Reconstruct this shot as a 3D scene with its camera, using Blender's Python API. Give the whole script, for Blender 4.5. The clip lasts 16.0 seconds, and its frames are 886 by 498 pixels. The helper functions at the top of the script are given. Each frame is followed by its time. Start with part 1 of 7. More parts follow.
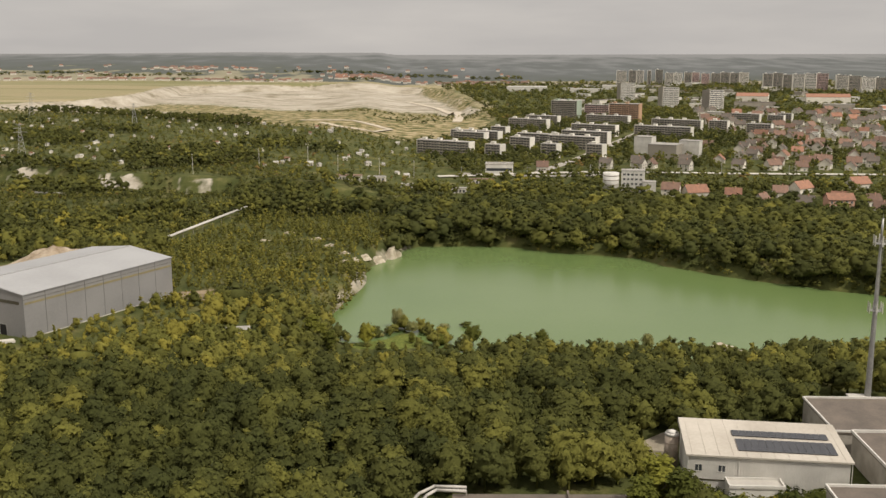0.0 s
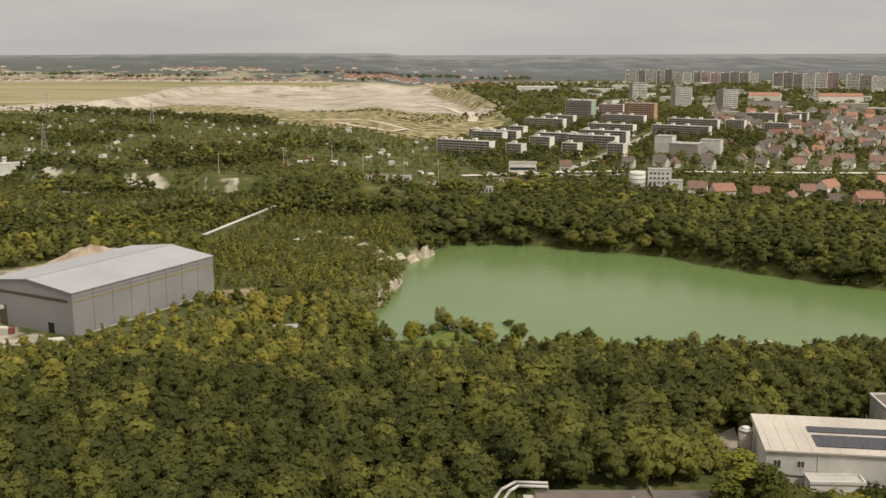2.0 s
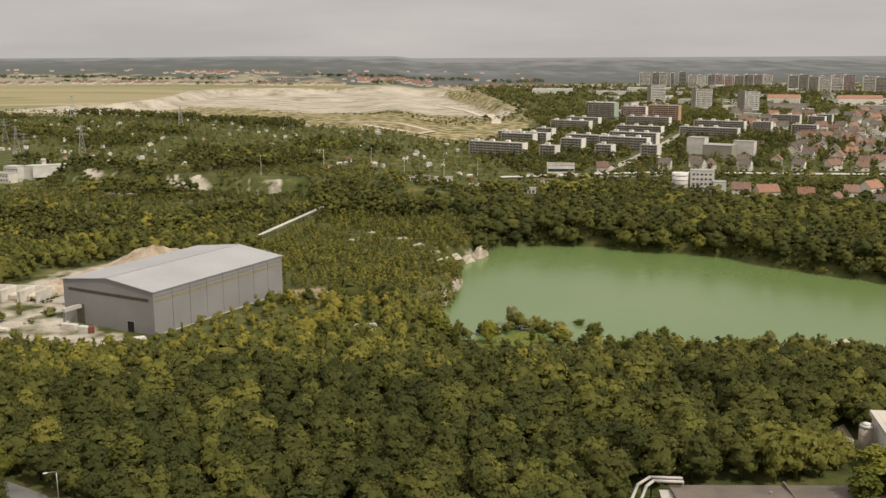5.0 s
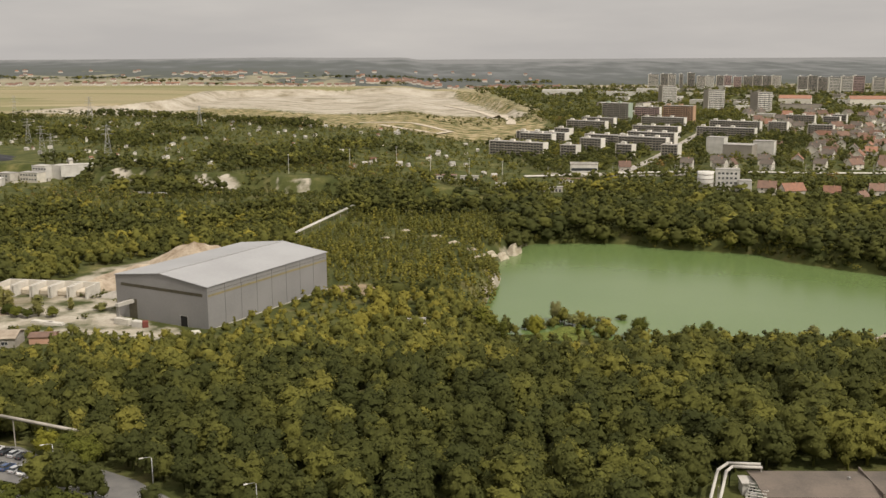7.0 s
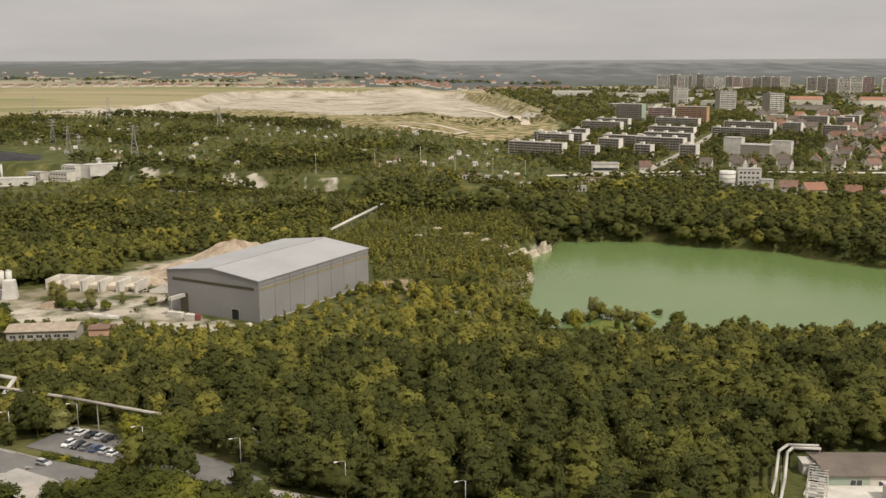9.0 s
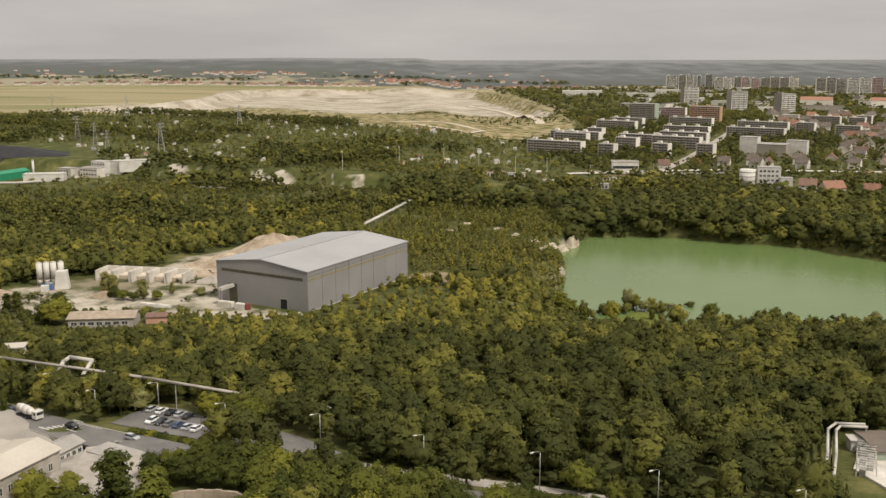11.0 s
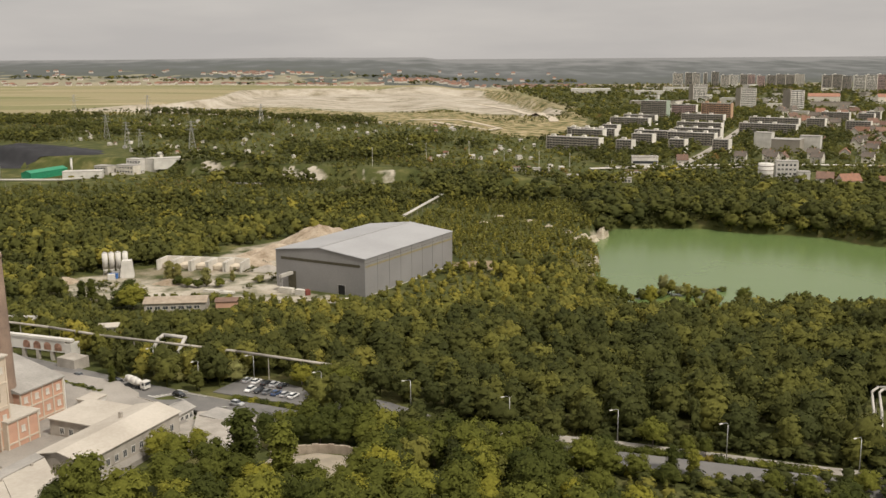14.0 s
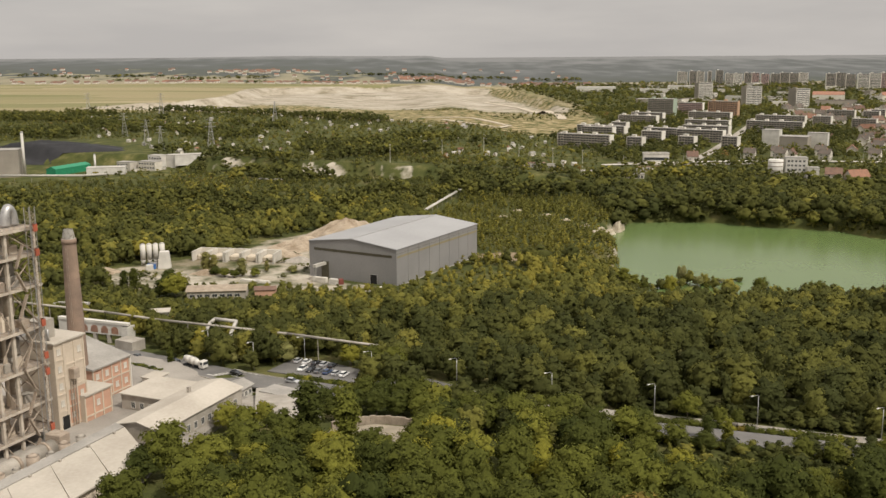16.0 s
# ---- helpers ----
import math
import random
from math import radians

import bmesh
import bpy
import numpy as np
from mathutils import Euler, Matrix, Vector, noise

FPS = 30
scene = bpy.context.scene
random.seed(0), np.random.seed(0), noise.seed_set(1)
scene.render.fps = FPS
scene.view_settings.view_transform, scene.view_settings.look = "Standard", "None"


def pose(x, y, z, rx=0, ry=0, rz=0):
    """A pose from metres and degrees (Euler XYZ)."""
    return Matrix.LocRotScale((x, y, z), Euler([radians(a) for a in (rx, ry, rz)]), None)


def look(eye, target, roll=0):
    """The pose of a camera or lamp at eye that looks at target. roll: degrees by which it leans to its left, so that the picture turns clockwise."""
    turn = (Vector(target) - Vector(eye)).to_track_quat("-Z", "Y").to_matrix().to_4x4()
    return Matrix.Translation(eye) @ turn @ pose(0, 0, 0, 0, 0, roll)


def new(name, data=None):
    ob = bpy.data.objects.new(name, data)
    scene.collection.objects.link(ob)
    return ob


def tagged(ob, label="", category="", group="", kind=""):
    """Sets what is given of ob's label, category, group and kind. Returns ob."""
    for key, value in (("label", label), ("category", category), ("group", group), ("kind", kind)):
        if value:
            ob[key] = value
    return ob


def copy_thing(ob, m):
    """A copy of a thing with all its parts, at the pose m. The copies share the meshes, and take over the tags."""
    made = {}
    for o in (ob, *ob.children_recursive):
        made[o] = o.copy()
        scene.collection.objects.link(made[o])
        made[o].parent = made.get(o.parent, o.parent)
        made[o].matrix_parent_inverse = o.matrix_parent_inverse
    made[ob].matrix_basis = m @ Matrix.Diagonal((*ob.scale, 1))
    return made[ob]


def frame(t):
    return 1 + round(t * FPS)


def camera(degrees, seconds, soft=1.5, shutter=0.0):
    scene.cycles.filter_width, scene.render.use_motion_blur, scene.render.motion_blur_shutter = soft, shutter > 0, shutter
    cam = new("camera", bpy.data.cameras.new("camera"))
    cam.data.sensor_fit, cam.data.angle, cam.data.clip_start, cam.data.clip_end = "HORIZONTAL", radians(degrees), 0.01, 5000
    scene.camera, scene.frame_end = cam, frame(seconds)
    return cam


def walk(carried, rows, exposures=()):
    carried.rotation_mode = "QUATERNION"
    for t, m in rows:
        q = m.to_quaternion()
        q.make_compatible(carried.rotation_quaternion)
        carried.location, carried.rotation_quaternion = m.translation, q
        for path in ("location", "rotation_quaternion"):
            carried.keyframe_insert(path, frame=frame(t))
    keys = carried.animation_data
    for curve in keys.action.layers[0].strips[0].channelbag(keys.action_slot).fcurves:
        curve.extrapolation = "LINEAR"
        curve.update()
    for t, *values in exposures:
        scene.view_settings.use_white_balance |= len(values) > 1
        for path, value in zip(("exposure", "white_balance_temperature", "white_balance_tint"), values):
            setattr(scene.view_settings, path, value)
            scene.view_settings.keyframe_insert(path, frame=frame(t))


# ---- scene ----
cam = camera(48.5, 16.0, soft=1.5)
PATH = [
    (0, (3.575, 1.493, 96.07), (3.673, 3.45, 95.671), -0.1),
    (0.5, (-0.388, 1.437, 95.924), (-0.291, 3.395, 95.525), -0.1),
    (1, (-4.524, 1.441, 95.677), (-4.43, 3.399, 95.279), -0.2),
    (1.5, (-8.865, 1.606, 95.382), (-8.771, 3.564, 94.983), -0.2),
    (2, (-13.471, 2.021, 95.134), (-13.38, 3.979, 94.736), -0.2),
    (2.5, (-18.301, 2.697, 95.029), (-18.212, 4.655, 94.631), -0.1),
    (3, (-23.187, 3.271, 94.921), (-23.099, 5.23, 94.524), -0.2),
    (3.5, (-28.014, 3.484, 94.792), (-27.927, 5.443, 94.397), -0.1),
    (4, (-32.78, 3.144, 94.628), (-32.695, 5.103, 94.234), -0.2),
    (6.5, (-56.331, -1.728, 93.132), (-56.251, 0.232, 92.743), -0.3),
    (7, (-60.773, -3.359, 92.977), (-60.696, -1.398, 92.588), -0.3),
    (7.5, (-64.98, -5.496, 92.858), (-64.904, -3.535, 92.469), -0.2),
    (8, (-69.204, -8.052, 92.796), (-69.13, -6.091, 92.408), -0.3),
    (8.5, (-73.367, -10.854, 92.813), (-73.295, -8.893, 92.425), -0.3),
    (9, (-77.596, -14.002, 92.831), (-77.527, -12.041, 92.445), -0.3),
    (11.3, (-96.594, -29.911, 92.708), (-96.533, -27.95, 92.321), -0.1),
    (11.5, (-98.175, -31.373, 92.707), (-98.112, -29.412, 92.321), -0.4),
    (12, (-101.97, -35.262, 92.71), (-101.909, -33.301, 92.323), -0.4),
    (12.5, (-105.546, -39.364, 92.713), (-105.485, -37.402, 92.326), -0.4),
    (13, (-109.094, -43.655, 92.757), (-109.035, -41.694, 92.369), -0.4),
    (13.5, (-112.464, -47.987, 92.836), (-112.405, -46.025, 92.448), -0.4),
    (14, (-115.805, -52.4, 92.893), (-115.748, -50.439, 92.504), -0.4),
    (14.5, (-119.087, -56.792, 92.935), (-119.029, -54.831, 92.546), -0.4),
    (15, (-122.393, -61.201, 92.956), (-122.337, -59.24, 92.566), -0.4),
    (15.5, (-125.567, -65.592, 92.979), (-125.512, -63.631, 92.587), -0.4),
    (16, (-128.779, -69.988, 92.991), (-128.725, -68.027, 92.599), -0.4),
]
walk(cam, [(t, look(eye, target, roll)) for t, eye, target, roll in PATH])

# ---- light ----
SUN_AZ, SUN_EL = radians(-46), radians(52)          # direction to the sun, from +x, and its height
SUN_DIR = Vector((math.cos(SUN_AZ) * math.cos(SUN_EL), math.sin(SUN_AZ) * math.cos(SUN_EL), math.sin(SUN_EL)))
world = bpy.data.worlds.new("hazy_sky")
scene.world = world
world.use_nodes = True
wn, wl = world.node_tree.nodes, world.node_tree.links
wn.clear()
w_out, w_bg, w_sky = wn.new("ShaderNodeOutputWorld"), wn.new("ShaderNodeBackground"), wn.new("ShaderNodeTexSky")
w_sky.sky_type, w_sky.sun_disc = "NISHITA", False
w_sky.sun_elevation, w_sky.sun_rotation = SUN_EL, radians(90) - SUN_AZ
w_sky.air_density, w_sky.dust_density, w_sky.ozone_density = 1.0, 4.0, 1.0
w_mix, w_tc, w_map, w_noise, w_ramp = (wn.new(n) for n in ("ShaderNodeMix", "ShaderNodeTexCoord", "ShaderNodeMapping", "ShaderNodeTexNoise", "ShaderNodeValToRGB"))
w_mix.data_type = "RGBA"
w_map.inputs["Scale"].default_value = (3.0, 3.0, 16.0)
w_noise.inputs["Scale"].default_value, w_noise.inputs["Detail"].default_value = 1.6, 6.0
w_ramp.color_ramp.elements[0].position, w_ramp.color_ramp.elements[0].color = 0.38, (5.35, 5.05, 4.8, 1)
w_ramp.color_ramp.elements[1].position, w_ramp.color_ramp.elements[1].color = 0.72, (6.3, 5.9, 5.5, 1)
wl.new(w_tc.outputs["Generated"], w_map.inputs["Vector"])
wl.new(w_map.outputs["Vector"], w_noise.inputs["Vector"])
wl.new(w_noise.outputs["Fac"], w_ramp.inputs["Fac"])
w_mix.inputs["Factor"].default_value = 0.9
wl.new(w_sky.outputs["Color"], w_mix.inputs["A"])
wl.new(w_ramp.outputs["Color"], w_mix.inputs["B"])
w_sep, w_rise, w_glow = wn.new("ShaderNodeSeparateXYZ"), wn.new("ShaderNodeMapRange"), wn.new("ShaderNodeVectorMath")
w_rise.inputs["From Min"].default_value, w_rise.inputs["From Max"].default_value = 0.12, 0.75      # thin cloud, brighter overhead
w_rise.inputs["To Min"].default_value, w_rise.inputs["To Max"].default_value = 1.0, 1.8
w_glow.operation = "SCALE"
wl.new(w_tc.outputs["Generated"], w_sep.inputs["Vector"])
wl.new(w_sep.outputs["Z"], w_rise.inputs["Value"])
wl.new(w_mix.outputs["Result"], w_glow.inputs[0])
wl.new(w_rise.outputs["Result"], w_glow.inputs["Scale"])
wl.new(w_glow.outputs["Vector"], w_bg.inputs["Color"])
w_bg.inputs["Strength"].default_value = 0.1
wl.new(w_bg.outputs["Background"], w_out.inputs["Surface"])
sun = new("sun", bpy.data.lights.new("sun", "SUN"))
sun.data.energy, sun.data.angle, sun.data.color = 3.4, radians(2.5), (1.0, 0.94, 0.84)
sun.matrix_world = look(SUN_DIR * 400, (0, 0, 0))


# ---- materials ----
def material(name, colour, dark=None, rough=0.8, metal=0.0, scale=0.4, fine=6.0, bump=0.15, spread=0.0, dist=0.15, spec=0.3):
    """A surface with stains at a large and grain at a small scale; spread varies it from object to object."""
    m = bpy.data.materials.new(name)
    m.use_nodes = True
    n, l = m.node_tree.nodes, m.node_tree.links
    b = n["Principled BSDF"]
    b.inputs["Roughness"].default_value, b.inputs["Metallic"].default_value = rough, metal
    b.inputs["Specular IOR Level"].default_value = spec
    tc = n.new("ShaderNodeTexCoord")
    n1, n2 = n.new("ShaderNodeTexNoise"), n.new("ShaderNodeTexNoise")
    for node, s in ((n1, scale), (n2, fine)):
        node.inputs["Scale"].default_value, node.inputs["Detail"].default_value = s, 5.0
        l.new(tc.outputs["Object"], node.inputs["Vector"])
    add = n.new("ShaderNodeMath")
    add.operation = "MULTIPLY_ADD"
    l.new(n2.outputs["Fac"], add.inputs[0])
    add.inputs[1].default_value = 0.45
    l.new(n1.outputs["Fac"], add.inputs[2])
    ramp = n.new("ShaderNodeValToRGB")
    dark = dark or tuple(c * 0.62 for c in colour)
    ramp.color_ramp.elements[0].position, ramp.color_ramp.elements[0].color = 0.5, (*dark, 1)
    ramp.color_ramp.elements[1].position, ramp.color_ramp.elements[1].color = 0.92, (*colour, 1)
    l.new(add.outputs[0], ramp.inputs["Fac"])
    out = ramp.outputs["Color"]
    if spread:
        info, hsv, mr = n.new("ShaderNodeObjectInfo"), n.new("ShaderNodeHueSaturation"), n.new("ShaderNodeMapRange")
        mr.inputs["To Min"].default_value, mr.inputs["To Max"].default_value = 1 - spread, 1 + spread
        l.new(info.outputs["Random"], mr.inputs["Value"])
        l.new(mr.outputs["Result"], hsv.inputs["Value"])
        l.new(out, hsv.inputs["Color"])
        out = hsv.outputs["Color"]
    l.new(out, b.inputs["Base Color"])
    if bump:
        bp = n.new("ShaderNodeBump")
        bp.inputs["Strength"].default_value, bp.inputs["Distance"].default_value = bump, dist
        l.new(n2.outputs["Fac"], bp.inputs["Height"])
        l.new(bp.outputs["Normal"], b.inputs["Normal"])
    return m


def leaf_material(name, stops, attribute):
    """Foliage: the colour runs along the stops by tree, with leaf-scale mottling and a little light let through."""
    m = bpy.data.materials.new(name)
    m.use_nodes = True
    n, l = m.node_tree.nodes, m.node_tree.links
    b = n["Principled BSDF"]
    b.inputs["Roughness"].default_value, b.inputs["Specular IOR Level"].default_value = 0.8, 0.08
    if attribute:
        src = n.new("ShaderNodeAttribute")
        src.attribute_name = "tint"
        val = src.outputs["Fac"]
    else:
        src = n.new("ShaderNodeObjectInfo")
        val = src.outputs["Random"]
    ramp = n.new("ShaderNodeValToRGB")
    els = ramp.color_ramp.elements
    while len(els) < len(stops):
        els.new(0.5)
    for e, (p, c) in zip(els, stops):
        e.position, e.color = p, (*c, 1)
    l.new(val, ramp.inputs["Fac"])
    geo, hsv, mr = n.new("ShaderNodeNewGeometry"), n.new("ShaderNodeHueSaturation"), n.new("ShaderNodeMapRange")
    mr.inputs["To Min"].default_value, mr.inputs["To Max"].default_value = 0.84, 1.18
    l.new(geo.outputs["Random Per Island"], mr.inputs["Value"])
    l.new(mr.outputs["Result"], hsv.inputs["Value"])
    l.new(ramp.outputs["Color"], hsv.inputs["Color"])
    dapple, mr2, hsv2 = n.new("ShaderNodeTexNoise"), n.new("ShaderNodeMapRange"), n.new("ShaderNodeHueSaturation")
    dapple.inputs["Scale"].default_value, dapple.inputs["Detail"].default_value = 2.2, 5.0
    l.new(geo.outputs["Position"], dapple.inputs["Vector"])
    mr2.inputs["From Min"].default_value, mr2.inputs["From Max"].default_value = 0.3, 0.7
    mr2.inputs["To Min"].default_value, mr2.inputs["To Max"].default_value = 0.80, 1.20
    l.new(dapple.outputs["Fac"], mr2.inputs["Value"])
    l.new(mr2.outputs["Result"], hsv2.inputs["Value"])
    l.new(hsv.outputs["Color"], hsv2.inputs["Color"])
    hsv = hsv2
    l.new(hsv.outputs["Color"], b.inputs["Base Color"])
    tr, mix = n.new("ShaderNodeBsdfTranslucent"), n.new("ShaderNodeMixShader")
    l.new(hsv.outputs["Color"], tr.inputs["Color"])
    mix.inputs["Fac"].default_value = 0.22
    l.new(b.outputs["BSDF"], mix.inputs[1])
    l.new(tr.outputs["BSDF"], mix.inputs[2])
    l.new(mix.outputs["Shader"], n["Material Output"].inputs["Surface"])
    return m


GREENS = ((0.0, (0.047, 0.052, 0.0155)), (0.35, (0.077, 0.079, 0.0205)), (0.65, (0.121, 0.118, 0.027)), (0.88, (0.178, 0.161, 0.034)), (0.97, (0.235, 0.20, 0.034)), (1.0, (0.18, 0.122, 0.040)))
PALES = ((0.0, (0.155, 0.155, 0.055)), (0.5, (0.20, 0.19, 0.065)), (0.8, (0.24, 0.215, 0.07)), (0.93, (0.18, 0.18, 0.08)), (0.985, (0.25, 0.22, 0.07)), (1.0, (0.17, 0.17, 0.07)))
M = {
    "leaf": leaf_material("leaves", tuple(zip((0.0, 0.40, 0.78, 0.94, 0.985, 1.0), ((c[0] * 0.93, c[1] * 1.0, c[2] * 0.78) for _, c in GREENS))), False),
    "leaf_pale": leaf_material("pale_leaves", PALES, False),
    "leaf_stuff": leaf_material("woodland_leaves", GREENS, True),
    "bark": material("bark", (0.16, 0.13, 0.10), rough=0.9, scale=2, fine=14),
    "asphalt": material("asphalt", (0.17, 0.16, 0.145), (0.11, 0.105, 0.10), rough=0.85, scale=0.15, fine=3),
    "yard_asphalt": material("dusty_yard_asphalt", (0.33, 0.30, 0.26), (0.21, 0.19, 0.165), rough=0.9, scale=0.08, fine=2.5),
    "concrete": material("concrete", (0.38, 0.345, 0.295), (0.24, 0.215, 0.18), rough=0.85, scale=0.25, fine=4),
    "pale_concrete": material("pale_concrete", (0.60, 0.56, 0.49), (0.40, 0.37, 0.32), rough=0.85, scale=0.3, fine=4),
    "chalk": material("chalk", (0.54, 0.47, 0.37), (0.36, 0.30, 0.22), rough=0.95, scale=0.12, fine=1.5, bump=0.6, dist=0.5),
    "rubble": material("chalk_rubble", (0.43, 0.355, 0.265), (0.21, 0.155, 0.10), rough=0.95, scale=0.16, fine=0.9, bump=0.8, dist=0.8),
    "sand": material("sandy_dust", (0.34, 0.29, 0.22), (0.22, 0.19, 0.14), rough=0.95, scale=0.2, fine=2),
    "old_wall": material("old_stained_concrete", (0.36, 0.30, 0.23), (0.24, 0.19, 0.14), rough=0.95, scale=0.4, fine=3),
    "hall_wall": material("grey_sheet_cladding", (0.245, 0.235, 0.225), (0.20, 0.192, 0.185), rough=0.6, scale=0.05, fine=1.0, bump=0.02, spec=0.4),
    "hall_roof": material("grey_sheet_roof", (0.33, 0.325, 0.32), (0.28, 0.275, 0.27), rough=0.5, scale=0.05, fine=0.8, bump=0.02, spec=0.4),
    "hall_band": material("dull_yellow_glazing_band", (0.27, 0.225, 0.12), (0.20, 0.172, 0.10), rough=0.35, scale=0.5, fine=3),
    "dark_band": material("dark_glazing_and_shade", (0.09, 0.08, 0.055), rough=0.3, scale=0.5),
    "black": material("dark_opening", (0.018, 0.017, 0.016), rough=0.7, bump=0),
    "white_paint": material("white_paint", (0.61, 0.58, 0.525), (0.45, 0.425, 0.38), rough=0.7, scale=0.2),
    "white_sheet": material("white_sheet_roof", (0.48, 0.45, 0.40), (0.37, 0.345, 0.305), rough=0.6, scale=0.08, fine=1.2, bump=0.03),
    "dark_roof": material("dark_felt_roof", (0.155, 0.125, 0.10), (0.095, 0.08, 0.066), rough=0.9, scale=0.15, fine=2),
    "grey_roof": material("grey_felt_roof", (0.36, 0.335, 0.30), (0.24, 0.225, 0.20), rough=0.9, scale=0.1, fine=1.5),
    "pale_roof": material("dusty_pale_roof", (0.47, 0.425, 0.36), (0.36, 0.32, 0.265), rough=0.95, scale=0.08, fine=1.2),
    "steel": material("galvanised_steel", (0.45, 0.44, 0.42), (0.32, 0.31, 0.30), rough=0.45, metal=0.6, scale=1, bump=0.03),
    "rust_steel": material("dusty_rusting_steel", (0.40, 0.33, 0.26), (0.24, 0.19, 0.145), rough=0.8, scale=0.6, fine=5),
    "plaster": material("dusty_plaster", (0.56, 0.475, 0.375), (0.43, 0.36, 0.28), rough=0.95, scale=0.12, fine=2),
    "brick": material("dusty_red_brick", (0.52, 0.31, 0.215), (0.40, 0.235, 0.165), rough=0.9, scale=0.25, fine=5),
    "chimney_brick": material("weathered_chimney_brick", (0.30, 0.215, 0.158), (0.185, 0.135, 0.105), rough=0.9, scale=0.2, fine=3),
    "glass": material("dark_window_glass", (0.05, 0.055, 0.06), rough=0.12, bump=0, spec=0.6),
    "tile": material("red_roof_tiles", (0.28, 0.14, 0.088), (0.18, 0.10, 0.07), rough=0.85, scale=0.4, fine=5, spread=0.3),
    "brown_tile": material("brown_roof_tiles", (0.20, 0.12, 0.085), (0.13, 0.085, 0.065), rough=0.85, scale=0.4, fine=5, spread=0.3),
    "house_wall": material("rendered_house_wall", (0.64, 0.59, 0.51), (0.48, 0.44, 0.375), rough=0.9, scale=0.3, spread=0.25),
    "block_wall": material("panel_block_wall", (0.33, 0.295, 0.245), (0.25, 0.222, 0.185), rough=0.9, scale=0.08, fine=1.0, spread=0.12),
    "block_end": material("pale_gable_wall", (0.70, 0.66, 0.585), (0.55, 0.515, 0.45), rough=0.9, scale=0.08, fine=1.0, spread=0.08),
    "pink_wall": material("pink_panel_wall", (0.50, 0.36, 0.32), (0.38, 0.27, 0.24), rough=0.9, scale=0.08),
    "brown_wall": material("brown_panel_wall", (0.46, 0.29, 0.18), (0.36, 0.23, 0.15), rough=0.9, scale=0.08),
    "green_wall": material("pale_green_wall", (0.34, 0.40, 0.31), (0.28, 0.32, 0.26), rough=0.9, scale=0.1),
    "dusty_steel": material("dust_covered_steel", (0.52, 0.455, 0.375), (0.35, 0.295, 0.235), rough=0.8, scale=0.5, fine=4),
    "solar": material("solar_panel_glass", (0.045, 0.045, 0.05), rough=0.2, bump=0, spec=0.6),
    "orange": material("orange_red_paint", (0.42, 0.11, 0.06), rough=0.6),
    "road_paint": material("worn_white_road_paint", (0.55, 0.53, 0.48), (0.36, 0.34, 0.31), rough=0.8, scale=1.5),
    "rubber": material("black_rubber", (0.03, 0.03, 0.03), rough=0.8, bump=0),
}


# ---- building helpers ----
def mesh_of(name, bm, mats):
    me = bpy.data.meshes.new(name)
    bm.normal_update()
    bm.to_mesh(me)
    bm.free()
    for m in (mats if isinstance(mats, (list, tuple)) else [mats]):
        me.materials.append(M[m] if isinstance(m, str) else m)
    return me


def part(name, bm, mat, parent=None, label="", m=None):
    """Links a bmesh as one mesh object, under a thing or a part."""
    ob = new(name, mesh_of(name, bm, mat))
    if m is not None:
        ob.matrix_basis = m
    if parent is not None:
        ob.parent = parent
    return tagged(ob, label)


def thing(name, m, label, category, group="", kind=""):
    ob = new(name)
    ob.empty_display_size = 0.5
    ob.matrix_basis = m
    return tagged(ob, label, category, group, kind)


def box(bm, x0, x1, y0, y1, z0, z1, mat=0, bevel=0.0):
    vs = [bm.verts.new((x, y, z)) for z in (z0, z1) for y in (y0, y1) for x in (x0, x1)]
    fs = [bm.faces.new([vs[i] for i in f]) for f in ((0, 2, 3, 1), (4, 5, 7, 6), (0, 1, 5, 4), (1, 3, 7, 5), (3, 2, 6, 7), (2, 0, 4, 6))]
    for f in fs:
        f.material_index = mat
    if bevel:
        es = list({e for f in fs for e in f.edges})
        bmesh.ops.bevel(bm, geom=es, offset=bevel, segments=1, affect="EDGES")
    return fs


def boxes(*rows, bevel=0.0):
    bm = bmesh.new()
    for r in rows:
        box(bm, *r, bevel=bevel)
    return bm


def tube(bm, p, q, r0, r1=None, n=10, caps=True, mat=0):
    """A round bar from p to q."""
    r1 = r0 if r1 is None else r1
    p, q = Vector(p), Vector(q)
    d = (q - p).normalized()
    a = d.orthogonal().normalized()
    b = d.cross(a)
    ring = [[bm.verts.new(c + (a * math.cos(2 * math.pi * i / n) + b * math.sin(2 * math.pi * i / n)) * r) for i in range(n)] for c, r in ((p, r0), (q, r1))]
    for i in range(n):
        f = bm.faces.new((ring[0][i], ring[0][(i + 1) % n], ring[1][(i + 1) % n], ring[1][i]))
        f.smooth, f.material_index = n > 6, mat
    if caps:
        bm.faces.new(ring[0][::-1]).material_index = mat
        bm.faces.new(ring[1]).material_index = mat
    return bm


def prism(bm, pts, z0, z1, mat=0):
    """An upright prism over the outline pts, counter-clockwise; z1 a number or one for each corner."""
    tops = z1 if isinstance(z1, (list, tuple)) else [z1] * len(pts)
    lo = [bm.verts.new((x, y, z0)) for x, y in pts]
    hi = [bm.verts.new((x, y, z)) for (x, y), z in zip(pts, tops)]
    fs = [bm.faces.new(hi), bm.faces.new(lo[::-1])]
    for i in range(len(pts)):
        j = (i + 1) % len(pts)
        fs.append(bm.faces.new((lo[i], lo[j], hi[j], hi[i])))
    for f in fs:
        f.material_index = mat
    return fs


